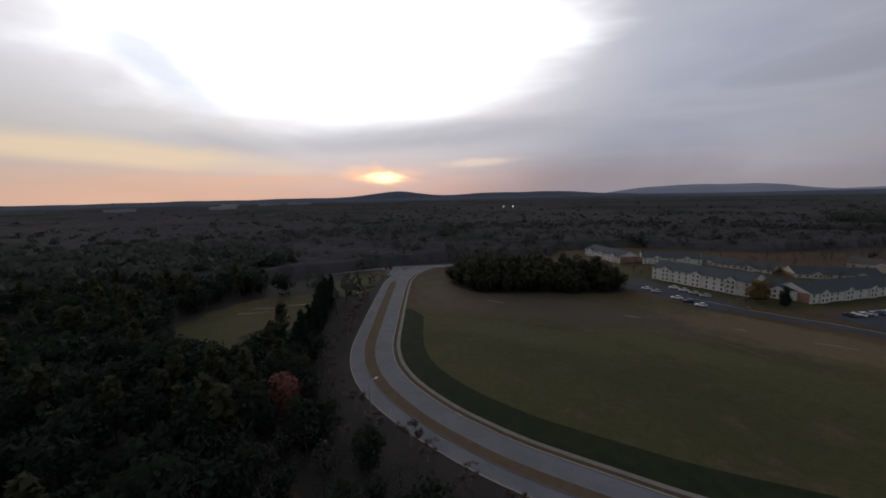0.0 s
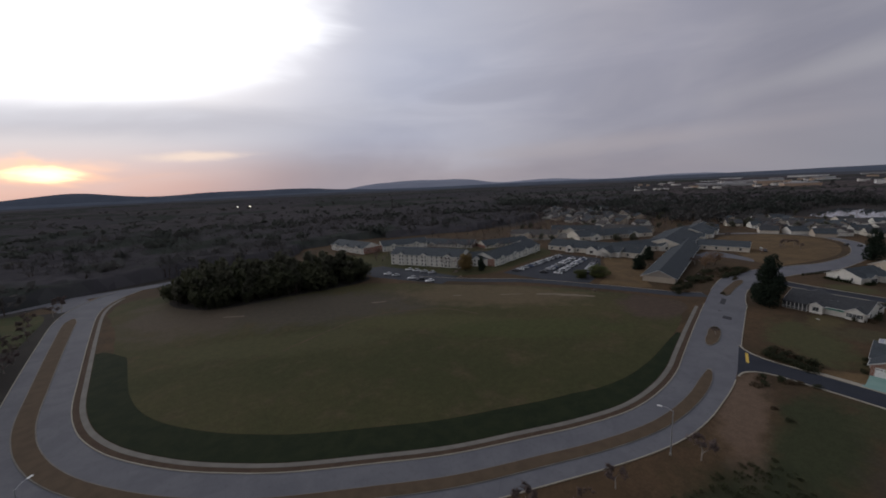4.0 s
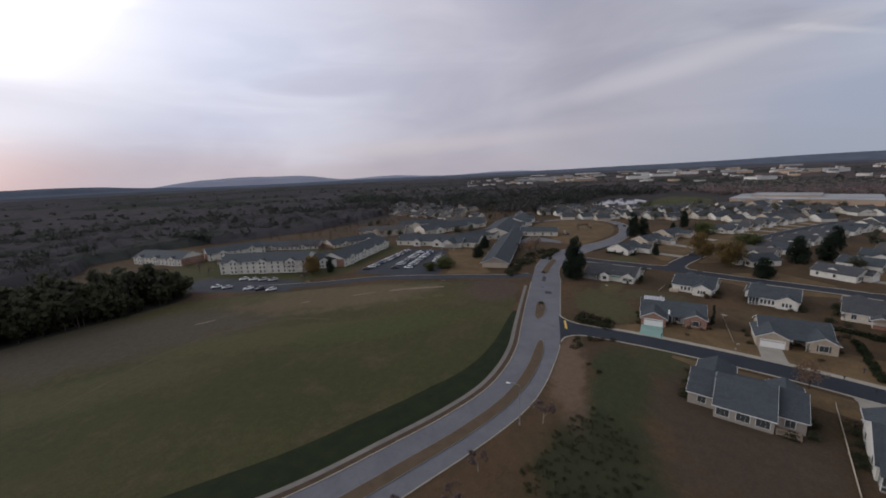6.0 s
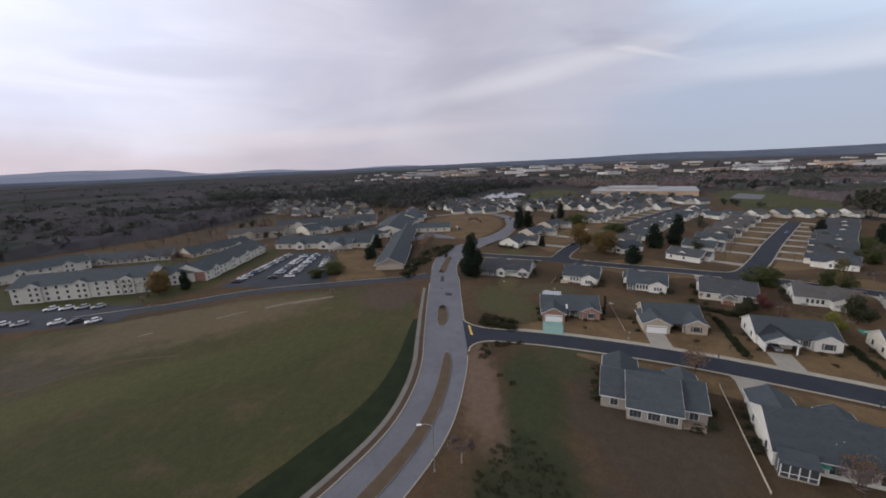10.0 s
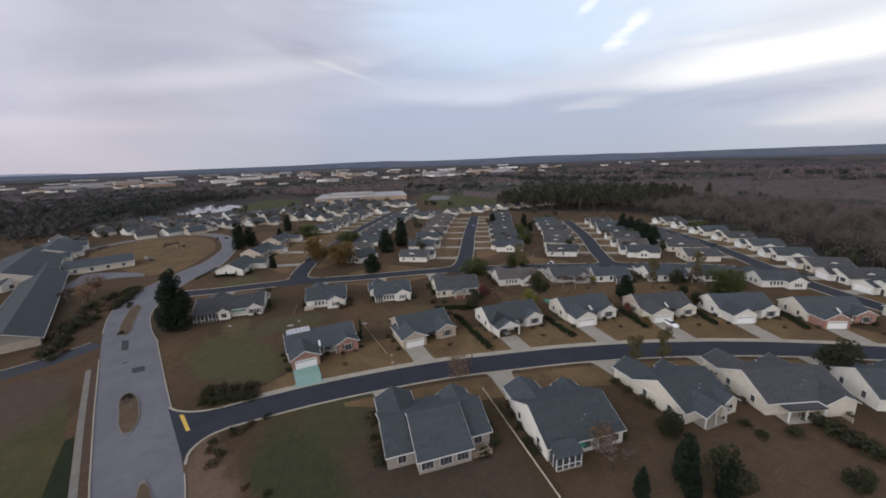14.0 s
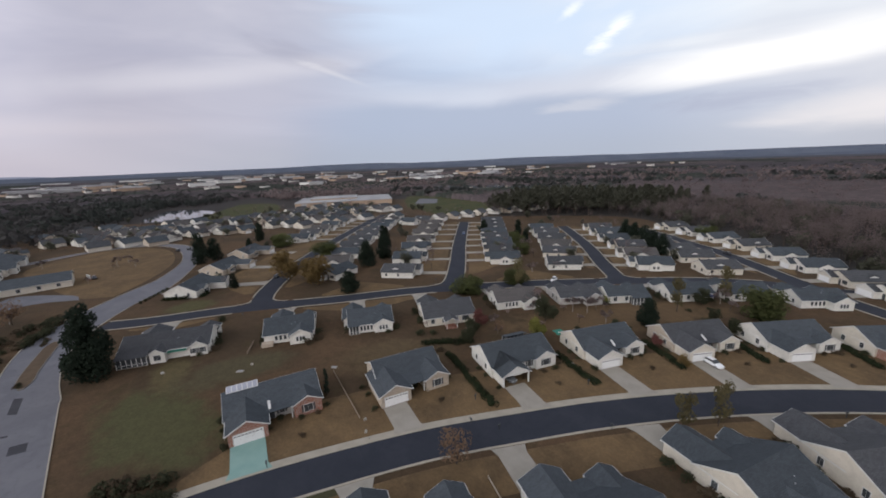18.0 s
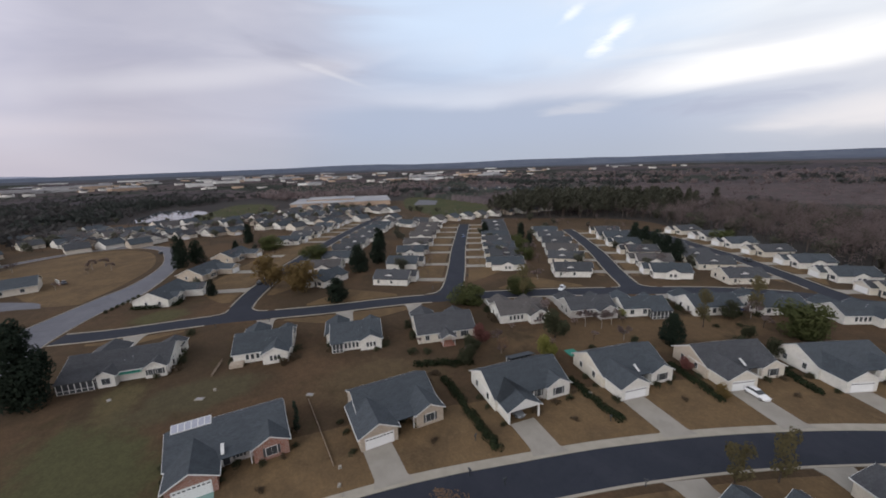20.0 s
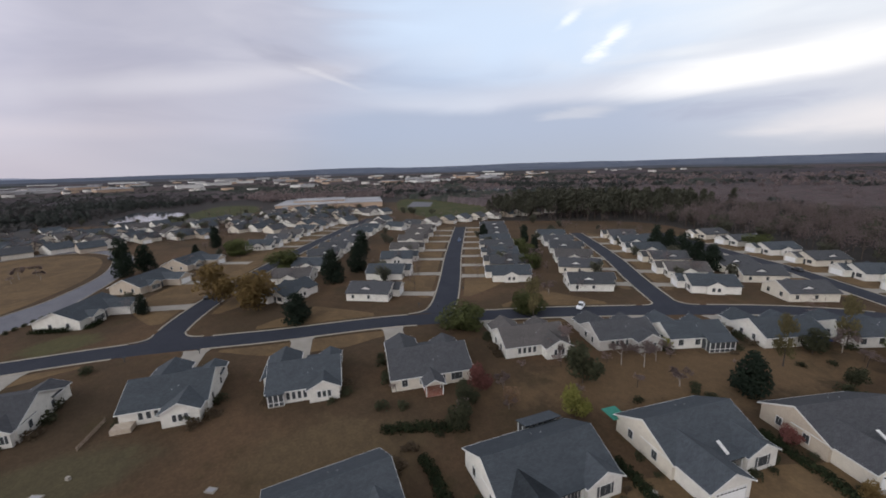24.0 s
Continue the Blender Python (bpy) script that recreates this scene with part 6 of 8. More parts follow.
# far town: roofs and pale walls between the trees
def far_town(name, a0, a1, r0, r1, n, seed, label):
    rng = random.Random(seed)
    vs, fs, ms = [], [], []
    for _ in range(n):
        a, r = radians(rng.uniform(a0, a1)), rng.uniform(r0, r1)
        x, y, base = r * math.sin(a), r * math.cos(a), 34 * (max(0.0, r - 900) / 3800) ** 1.5
        l, d, h, t = rng.uniform(9, 34), rng.uniform(8, 14), base + rng.uniform(8.5, 12.0), rng.uniform(-0.5, 0.5) - a
        top = h + d * rng.choice((0.05, 0.25, 0.3))
        k, m, c = len(vs), rng.choice((0, 0, 1)), (math.cos(t), math.sin(t))
        for u, v, z in ((-l, -d, -2), (l, -d, -2), (l, d, -2), (-l, d, -2), (-l, -d, h), (l, -d, h), (l, d, h), (-l, d, h), (-l, 0, top), (l, 0, top)):
            u, v = u / 2, v / 2
            vs.append((x + u * c[0] - v * c[1], y + u * c[1] + v * c[0], z))
        for f, mi in (((0, 1, 5), m), ((0, 5, 4), m), ((1, 2, 6), m), ((1, 6, 5), m), ((2, 3, 7), m), ((2, 7, 6), m), ((3, 0, 4), m), ((3, 4, 7), m), ((4, 8, 7), m), ((5, 6, 9), m), ((4, 5, 9), 2), ((4, 9, 8), 2), ((7, 8, 9), 2), ((7, 9, 6), 2)):
            fs.append([k + i for i in f])
            ms.append(mi)
    me = raw_mesh(name, np.array(vs, float), np.array(fs), [MAT["grey"], MAT["bigtan"], MAT["roof_brown"]], np.array(ms))
    tagged(new(name, me), label, "buildings", kind="stuff")


far_town("far_town", 84, 132, 1100, 2300, 70, 41, "scattered pale buildings of the far town among trees")
far_town("far_town", 64, 82, 1300, 2100, 30, 43, "low pale roofs of a far settlement beyond the woods")
far_town("far_town", 124, 150, 1700, 2500, 12, 47, "pale far buildings beyond the wide woods")
glow = material("lit_lamp", 0.4, 0.3)
glow.put(glow.bsdf, "Emission_Color", (1.0, 0.9, 0.7, 1))
glow.put(glow.bsdf, "Emission_Strength", 6.0)
for x, y in ((169, 1067), (196, 1062)):
    ob = thing("floodlight", pose(x, y, 0), "lit floodlight on a tall mast far off in the woods", "floodlight", "far floodlights")
    bm = bmesh.new()
    tube(bm, (0, 0, 0), (0, 0, 17), 0.3, 0.2, 8)
    part("mast", bm, MAT["metal"], ob)
    part("lamp_head", boxed(-1.3, 1.3, -0.6, 0.6, 17, 18.6, bevel=0.2), glow.m, ob)
# far estate: small white houses in rows
for k in range(34):
    f = rng.random()
    far_house(690 - 150 * f + rng.uniform(0, 60), -320 - 105 * f - rng.uniform(0, 50), rng.uniform(0, 360), k % 4)
strip("road_behind", *(lambda q: (offset(q, 3.5), offset(q, -3.5)))(smooth_path([(240, 226), (262, 206), (282, 195), (314, 169), (350, 158)], 4)), -0.2, 0.03, MAT["old_concrete"], "pale concrete drive behind the care home", "driveway")
for k in range(30):
    far_house(rng.uniform(420, 600), rng.uniform(222, 335), rng.uniform(0, 360), k % 4)
# older streets behind the care home
for j in range(1, 7):
    way = smooth_path([(352 + j * 19, 150 + j * 22), (366 + j * 24, 210 + j * 26), (392 + j * 27, 282 + j * 26)], 4)
    if j % 2 == 0:
        strip("road_back", offset(way, 3), offset(way, -3), -0.2, 0.03, MAT["old_concrete"], "pale concrete street among older houses", "road")
    for i in range(2 + j % 3, len(way) - 1, 7):
        q = way[i] + Vector((rng.uniform(-3, 3) + 13 * (1 if j % 2 else -1), rng.uniform(-3, 3), 0))
        far_house(q.x, q.y, (-105 if j % 2 else 75) + rng.uniform(-8, 8), (i + j) % 4)
for k in range(12):
    far_house(rng.uniform(-260, 120), rng.uniform(520, 1100), rng.uniform(0, 360), k % 4)

# far wooded hills on the skyline, aerial haze put into their colours
def ridge(name, r, a0, a1, base, bumps, mat, label, seed):
    """A chain of hills seen on the skyline: a strip of slopes between two headings."""
    bm = bmesh.new()
    n = 90
    rows = []
    for k in range(n + 1):
        a = radians(a0 + (a1 - a0) * k / n)
        d = Vector((math.sin(a), math.cos(a), 0))
        h = base * (0.6 + 0.4 * math.sin(math.pi * k / n)) + 10 * noise.noise(Vector((k * 0.09, seed, 0))) + 5 * noise.noise(Vector((k * 0.3, seed, 4)))
        for c, wd, top in bumps:
            h += top * math.exp(-((math.degrees(a) - c) / wd) ** 2)
        rows.append([bm.verts.new(d * (r - 250) + Vector((0, 0, -5))), bm.verts.new(d * (r - 90) + Vector((0, 0, h * 0.75))), bm.verts.new(d * r + Vector((0, 0, h))), bm.verts.new(d * (r + 60) + Vector((0, 0, -5)))])
    for p, q in zip(rows, rows[1:]):
        for i in range(3):
            bm.faces.new((p[i], p[i + 1], q[i + 1], q[i]))
    tagged(part(name, bm, MAT[mat]), label, "hills", kind="structure")


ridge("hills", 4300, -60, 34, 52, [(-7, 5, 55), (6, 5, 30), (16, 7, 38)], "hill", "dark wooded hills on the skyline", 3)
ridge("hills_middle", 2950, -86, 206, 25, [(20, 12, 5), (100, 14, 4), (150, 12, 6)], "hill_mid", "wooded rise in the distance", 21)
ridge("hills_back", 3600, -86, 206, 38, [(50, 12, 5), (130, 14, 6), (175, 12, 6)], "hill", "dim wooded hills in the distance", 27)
ridge("mountains", 4650, 20, 80, 42, [(34, 6, 75), (41, 4, 45), (27, 5, 45), (52, 6, 25), (70, 6, 30)], "range", "mountain range on the horizon, coloured pale blue for haze", 8)
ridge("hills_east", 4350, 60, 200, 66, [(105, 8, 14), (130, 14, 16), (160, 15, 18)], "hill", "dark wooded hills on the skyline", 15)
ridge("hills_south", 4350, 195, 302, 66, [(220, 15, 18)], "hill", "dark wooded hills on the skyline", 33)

# ---- woods ----
R = np.random.default_rng(11)
BARE = [bare_tree(15, R, 4, 8) for _ in range(3)]
def thicket(rng, n=80):
    """A bare wood-edge tree: stem, a few limbs and a full head of fine twigs."""
    wood, _, ends = skeleton_tree(13, 1.0, rng, 2, 0.36, 0, 0.2, 3)
    tips = []
    for _ in range(n):
        e = ends[rng.integers(len(ends))] + rng.normal(size=3) * [1.0, 1.0, 1.2]
        d = rng.normal(size=3) * [1, 1, 0.8] + [0, 0, 0.5]
        tips.append(twig(e, e + d / np.linalg.norm(d) * rng.uniform(1.2, 2.6), 0.09))
    return joined(wood), joined(tips)


LIGHT, THIN = [thicket(R, 66) for _ in range(4)], [thicket(R, 40) for _ in range(4)]
PINES = [pine_tree(17, R, 160, 1.10) for _ in range(3)]
LEAFY = [leafy_tree(12, 10, R, 250, 1.02, 0.1) for _ in range(3)]
CEDAR = cone_tree(19, 12, R, 9000, 0.34, 0.42)
MAGNOLIA = cone_tree(13, 8.6, R, 2300, 0.42, 0.34)


def clump(rng, n=38, size=1.35):
    """A far tree: a rough crown of few faces."""
    c = np.array([[0, 0, 6.5], [2.6, 0.5, 5], [-2.2, 1.5, 5.4], [0.4, -2.5, 4.6]])
    return stick((0, 0, 0), (0, 0, 6), 0.3, 0.15, 3), leaf_cloud(c, np.array([3.4, 2.8, 2.9, 2.7]), n, size, rng)


CLUMP, FAR = [clump(R, 26, 1.7) for _ in range(5)], [clump(R, 9, 2.7) for _ in range(4)]


def rows_at(pts, shapes, lo=0.75, hi=1.3):
    return [(x, y, R.uniform(0, 6.28), R.uniform(lo, hi), R.integers(len(shapes))) for x, y in pts]


def keep_off(pts, *rings):
    ok = np.ones(len(pts), bool)
    for ring in rings:
        ok &= ~inside(pts[:, 0], pts[:, 1], ring)
    return pts[ok]


CLEARING = [(-112, 138), (-104, 182), (-66, 200), (-46, 178), (-46, 134), (-72, 106)]
NEAR_W = [(-30, 58), (-42, 100), (-47, 136), (-50, 172), (-62, 188), (-120, 200), (-200, 190), (-230, 60), (-190, -40), (-90, -30), (-40, 15)]
pts = keep_off(sown(NEAR_W, 900), CLEARING)
k = len(pts)
FINE = [leafy_tree(12, 10, R, 560, 0.68, 0.05, 18) for _ in range(3)]
ever = pts[:int(k * 0.46)]
close = np.hypot(ever[:, 0], ever[:, 1]) < 128
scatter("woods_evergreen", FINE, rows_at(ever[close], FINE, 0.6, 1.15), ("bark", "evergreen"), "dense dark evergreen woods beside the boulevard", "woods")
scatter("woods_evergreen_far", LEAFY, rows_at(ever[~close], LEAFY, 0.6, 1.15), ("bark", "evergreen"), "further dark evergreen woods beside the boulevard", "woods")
FILL = [(-34, 62), (-44, 98), (-49, 128), (-75, 108), (-112, 130), (-112, 60), (-70, 10), (-40, 18)]
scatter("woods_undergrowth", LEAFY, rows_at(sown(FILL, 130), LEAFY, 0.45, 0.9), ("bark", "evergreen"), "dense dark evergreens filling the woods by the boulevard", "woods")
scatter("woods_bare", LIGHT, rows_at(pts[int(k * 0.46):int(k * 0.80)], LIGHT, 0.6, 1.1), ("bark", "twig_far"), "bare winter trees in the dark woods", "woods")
scatter("woods_pine", PINES, rows_at(pts[int(k * 0.80):], PINES, 0.6, 0.95), ("bark", "shrub"), "pines in the dark woods", "woods")
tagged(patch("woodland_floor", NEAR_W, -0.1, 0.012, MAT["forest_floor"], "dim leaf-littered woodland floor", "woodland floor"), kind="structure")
# pine grove at the field's rim
GROVE = [(3, 218), (6, 206), (15, 193), (28, 188), (50, 187), (84, 185), (95, 195), (88, 212), (60, 224), (30, 236), (10, 236)]
def rounded(pts, shapes, lo, hi, ring):
    """Trees that stand lower towards the rim of their grove."""
    out = []
    for x, y, turn, k, i in rows_at(pts, shapes, lo, hi):
        rim_gap = min(math.hypot(x - a * (1 - f) - c * f, y - b * (1 - f) - d * f) for (a, b), (c, d) in zip(ring, ring[1:] + ring[:1]) for f in (0, 0.25, 0.5, 0.75))
        out.append((x, y, turn, k * min(1.0, 0.55 + rim_gap / 22), i))
    return out


scatter("pine_grove", PINES, rounded(sown(GROVE, 120), PINES, 0.7, 1.05, GROVE), ("bark", "pine"), "dense grove of dark pines by the field", "pine grove")
scatter("grove_understorey", LEAFY, rounded(sown(GROVE, 150), LEAFY, 0.8, 1.35, GROVE), ("bark", "shrub"), "dark evergreens filling the pine grove", "pine grove")
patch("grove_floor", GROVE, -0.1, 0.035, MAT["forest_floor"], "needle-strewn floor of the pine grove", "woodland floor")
# wooded belt right of the estate
EDGE = [(372, -214), (345, -206), (320, -228), (290, -262), (262, -288), (232, -274), (200, -262), (165, -246), (138, -230), (112, -210), (80, -190), (40, -172), (0, -168)]
NEAR_E = EDGE + [(-40, -230), (60, -330), (200, -400), (330, -400), (420, -330)]
pts = sown(NEAR_E, 1500)
pine = R.uniform(size=len(pts)) < np.clip((pts[:, 0] - 250) / 60, 0.0, 0.75)
scatter("pine_belt", PINES, rows_at(pts[pine], PINES, 0.8, 1.15), ("bark", "pine"), "belt of tall pines behind the houses", "pine belt")
rest = pts[~pine]
scatter("bare_woods", LIGHT, rows_at(rest[: int(len(rest) * 0.8)], LIGHT, 0.85, 1.3), ("bark", "twig"), "grey-brown bare winter woods behind the houses", "woods")
scatter("mixed_woods", LEAFY, rows_at(rest[int(len(rest) * 0.9):], LEAFY, 0.6, 1.0), ("bark", "pine"), "evergreens among the bare woods", "woods")
patch("belt_floor", NEAR_E, -0.1, 0.014, MAT["forest_floor"], "leaf-littered floor of the bare woods", "woodland floor")


def ring_band(a0, a1, r0, r1, n, off=()):
    a, r = np.radians(R.uniform(a0, a1, n)), np.sqrt(R.uniform(r0 ** 2, r1 ** 2, n))
    return keep_off(np.stack([100 + r * np.sin(a), r * np.cos(a)], 1), *off)


TOWN = [(-60, 262), (60, 262), (100, 330), (160, 345), (260, 300), (420, 330), (520, 300), (560, 250), (760, 130), (760, 0), (720, -230), (560, -270), (420, -270), (340, -200), (250, -290), (110, -200), (-20, -180), (-40, 50), (-24, 240)]
POND = [(400, 30), (500, 130), (620, 150), (740, 120), (740, 40), (560, 25), (420, 0)]
HALLS = [(480, 40), (760, 40), (760, -70), (1150, -140), (1250, -800), (1000, -900), (720, -480), (500, -440), (420, -270), (480, -100)]
def split(pts, share, scale=0.006, seed=0.0):
    """Parts places into evergreen patches and the rest, by broad drifts."""
    v = np.array([noise.noise(Vector((x * scale, y * scale, seed))) + 0.35 * noise.noise(Vector((x * scale * 4, y * scale * 4, seed))) for x, y in pts])
    cut = np.quantile(v, 1 - share)
    return pts[v > cut], pts[v <= cut]


green, bare = split(ring_band(-80, 62, 250, 900, 1000, (TOWN, NEAR_W)), 0.3, seed=1.0)
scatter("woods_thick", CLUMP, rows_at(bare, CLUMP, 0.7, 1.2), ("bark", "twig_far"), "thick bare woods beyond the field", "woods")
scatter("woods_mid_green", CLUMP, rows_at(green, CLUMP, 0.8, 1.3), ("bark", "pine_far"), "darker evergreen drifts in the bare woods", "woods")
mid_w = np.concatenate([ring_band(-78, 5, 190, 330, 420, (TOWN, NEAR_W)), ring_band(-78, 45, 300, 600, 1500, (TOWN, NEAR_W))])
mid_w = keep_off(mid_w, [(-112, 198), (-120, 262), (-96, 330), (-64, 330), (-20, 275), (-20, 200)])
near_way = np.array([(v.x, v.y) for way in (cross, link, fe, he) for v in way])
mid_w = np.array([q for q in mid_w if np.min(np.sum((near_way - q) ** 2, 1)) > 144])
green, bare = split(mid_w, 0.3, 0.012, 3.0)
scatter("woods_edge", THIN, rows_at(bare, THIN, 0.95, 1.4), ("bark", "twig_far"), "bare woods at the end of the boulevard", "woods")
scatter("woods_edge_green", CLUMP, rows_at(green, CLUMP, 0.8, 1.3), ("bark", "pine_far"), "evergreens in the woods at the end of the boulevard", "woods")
TALL_W = [(-104, 206), (-150, 190), (-215, 200), (-300, 240), (-290, 320), (-180, 330), (-125, 300), (-104, 262)]
tall = np.array([q for q in sown(TALL_W, 330) if np.min(np.sum((near_way - q) ** 2, 1)) > 169])
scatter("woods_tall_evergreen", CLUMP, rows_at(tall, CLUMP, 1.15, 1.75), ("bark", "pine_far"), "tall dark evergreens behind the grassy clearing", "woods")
green, bare = split(ring_band(112, 200, 330, 800, 1100, (TOWN, NEAR_E)), 0.15, seed=4.0)
scatter("woods_east_thick", THIN, rows_at(bare, THIN, 0.8, 1.2), ("bark", "twig_red"), "wide reddish-brown bare woods", "woods")
green = np.concatenate([green, split(ring_band(112, 200, 330, 1100, 2200, (TOWN, NEAR_E)), 0.16, 0.009, 4.5)[0]])
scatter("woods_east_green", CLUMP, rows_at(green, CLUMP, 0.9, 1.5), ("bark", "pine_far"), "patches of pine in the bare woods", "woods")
green, bare = split(ring_band(114, 204, 760, 1500, 1500), 0.3, 0.006, 6.0)
scatter("woods_east_beyond", CLUMP, rows_at(bare, CLUMP, 0.8, 1.4), ("bark", "twig_red"), "further reddish-brown bare woods", "woods")
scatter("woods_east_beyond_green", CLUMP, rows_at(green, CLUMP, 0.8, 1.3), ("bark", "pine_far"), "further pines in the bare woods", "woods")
green, bare = split(ring_band(40, 112, 420, 1400, 2600, (HALLS, POND)), 0.3, 0.008, 7.0)
scatter("woods_town", CLUMP, rows_at(bare, CLUMP, 0.5, 1.0), ("bark", "twig_far"), "bare trees between far streets", "woods")
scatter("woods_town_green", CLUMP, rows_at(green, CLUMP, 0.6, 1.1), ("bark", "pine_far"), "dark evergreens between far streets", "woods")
POND_WOODS = [(416, 138), (428, 122), (520, 112), (560, 100), (640, 96), (690, 80), (720, 20), (840, 0), (960, 120), (900, 380), (620, 400), (500, 270), (440, 190)]
green, bare = split(sown(POND_WOODS, 1100), 0.45, 0.012, 2.0)
scatter("pond_woods", CLUMP, rows_at(bare, CLUMP, 0.7, 1.2), ("bark", "twig_far"), "dark bare woods round the pond", "woods")
scatter("pond_evergreens", CLUMP, rows_at(green, CLUMP, 0.7, 1.2), ("bark", "pine_far"), "dark evergreen grove beside the pond", "woods")
FAR_GROVE = [(560, 400), (600, 410), (660, 540), (620, 600), (540, 520)]
scatter("far_grove", CLUMP, rows_at(sown(FAR_GROVE, 220), CLUMP, 1.0, 1.4), ("bark", "pine_far"), "dark evergreen grove behind far houses", "woods")
SCHOOL_WOODS = [(700, -60), (900, -40), (1100, -140), (1150, -420), (900, -420), (700, -330), (640, -250), (640, -170)]
scatter("school_woods", CLUMP, rows_at(sown(SCHOOL_WOODS, 900), CLUMP, 0.6, 1.0), ("bark", "twig_red"), "reddish-brown bare trees beyond the school", "woods")
def wooded(name, a0, a1, r0, r1, na, nr, off, label, mat="canopy"):
    """The crowns of far woods as one rolling sheet, open over the clearings."""
    k = (r1 / r0) ** (1 / nr)
    rad = [r0 * k ** j for j in range(nr + 1)]
    vs, fs = [], []
    for j, r in enumerate(rad):
        for i in range(na + 1):
            a = radians(a0 + (a1 - a0) * i / na)
            x, y = 100 + r * math.sin(a), r * math.cos(a)
            lift = 0 if r < 900 else 30 * ((r - 900) / 3800) ** 1.5
            h = 6 + 2.0 * noise.noise(Vector((x * 0.09, y * 0.09, 0))) + 3.0 * noise.noise(Vector((x * 0.025, y * 0.025, 5))) if 0 < j < nr and 0 < i < na else -3.0
            vs.append((x, y, max(h, -3.0) + lift))
    x, y = np.array(vs)[:, 0], np.array(vs)[:, 1]
    shut = np.zeros(len(vs), bool)
    for ring in off:
        shut |= inside(x, y, ring)
    z = np.array(vs)
    z[shut, 2] = -3.0
    for j in range(nr):
        for i in range(na):
            p = j * (na + 1) + i
            q = (p, p + 1, p + na + 2, p + na + 1)
            if not shut[list(q)].all():
                fs += [(q[0], q[1], q[2]), (q[0], q[2], q[3])]
    me = raw_mesh(name, z, np.array(fs), [MAT[mat]])
    me.polygons.foreach_set("use_smooth", [True] * len(me.polygons))
    tagged(new(name, me), label, "woods", kind="stuff")


SITES = [[(690, -310), (540, -410), (560, -480), (760, -430)], [(420, 190), (710, 190), (710, 430), (420, 430)], [(500, -150), (640, -30), (720, -60), (640, -210)]]
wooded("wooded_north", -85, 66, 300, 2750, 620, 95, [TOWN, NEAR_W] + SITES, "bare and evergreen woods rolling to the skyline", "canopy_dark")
wooded("wooded_town", 66, 113, 720, 2750, 300, 62, [POND] + SITES, "woods between the far halls, rolling to the skyline")
wooded("wooded_east", 113, 205, 340, 2750, 420, 95, [TOWN, NEAR_E] + SITES, "reddish-brown bare woods rolling to the skyline")
green, bare = split(ring_band(-85, 205, 900, 2600, 1500), 0.22, 0.0022, 9.0)
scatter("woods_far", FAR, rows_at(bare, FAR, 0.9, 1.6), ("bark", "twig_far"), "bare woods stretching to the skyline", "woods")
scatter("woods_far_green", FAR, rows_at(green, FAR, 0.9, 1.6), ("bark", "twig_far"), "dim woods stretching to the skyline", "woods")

# bare trees and evergreens among the further houses
def off_roads(pts, gap):
    ways = [np.array([(v.x, v.y) for v in q[::2]]) for q in list(road_paths.values()) + [fe2, he2, lane]]
    keep = [all(np.min(np.sum((w_ - p) ** 2, 1)) > gap ** 2 for w_ in ways) for p in pts]
    return pts[np.array(keep)]


ESTATE = [(225, 20), (260, 20), (330, 18), (400, 30), (420, 120), (560, 160), (580, -120), (480, -170), (380, -215), (340, -200), (262, -270), (190, -215), (120, -150), (175, -115), (215, -45)]
scatter("estate_bare_trees", LIGHT, rows_at(off_roads(sown(ESTATE, 260), 8), LIGHT, 0.35, 0.7), ("bark", "twig_rose"), "small bare trees between the further houses", "trees")
scatter("estate_evergreens", LEAFY, rows_at(off_roads(sown(ESTATE, 90), 9), LEAFY, 0.3, 0.6), ("bark", "pine"), "small evergreens between the further houses", "trees")
WEST_END = [(225, 180), (260, 240), (350, 290), (420, 260), (560, 240), (560, 140), (420, 110), (300, 130), (250, 115), (225, 110)]
scatter("west_bare_trees", THIN, rows_at(off_roads(sown(WEST_END, 170), 8), THIN, 0.35, 0.75), ("bark", "twig_rose"), "bare trees about the care home", "trees")

OLD = [(398, 0), (395, 110), (430, 128), (470, 120), (440, 40), (450, 0), (500, -60), (530, -160), (440, -120)]
scatter("old_street_trees", LIGHT, rows_at(sown(OLD, 150), LIGHT, 0.4, 0.85), ("bark", "twig_rose"), "bare trees among the older houses", "trees")
scatter("old_street_evergreens", LEAFY, rows_at(sown(OLD, 55), LEAFY, 0.35, 0.7), ("bark", "pine"), "dark evergreens among the older houses", "trees")
# bare trees between kerb and woods on the boulevard's far side, and a low thicket on the corner lawn
VERGE_W = [(-38, 118), (-30, 92), (-20, 72), (-2, 52), (18, 40), (8, 24), (-40, 15), (-52, 60), (-50, 110)]
scatter("verge_trees", LIGHT, rows_at(sown(VERGE_W, 150), LIGHT, 0.45, 0.85), ("bark", "twig_far"), "dim bare trees between the boulevard and the woods", "trees")
scatter("verge_evergreens", FINE, rows_at(sown(VERGE_W, 70), FINE, 0.4, 0.85), ("bark", "evergreen"), "dark evergreens between the boulevard and the woods", "trees")
TANGLE = [(-0.6, 0, 0.3), (0.7, 0.4, 0.35), (0.1, -0.7, 0.25), (0, 0.2, 0.6)]
LOW = [(stick((0, 0, 0), (0, 0, 0.5), 0.05, 0.02, 3), leaf_cloud(np.array(TANGLE), np.full(4, 0.8), 58, 0.28, R)) for _ in range(3)]
SCRUB = [(60, 24), (75, 21), (83, 16), (79, 9), (66, 5), (54, 3), (42, 8), (44, 22)]
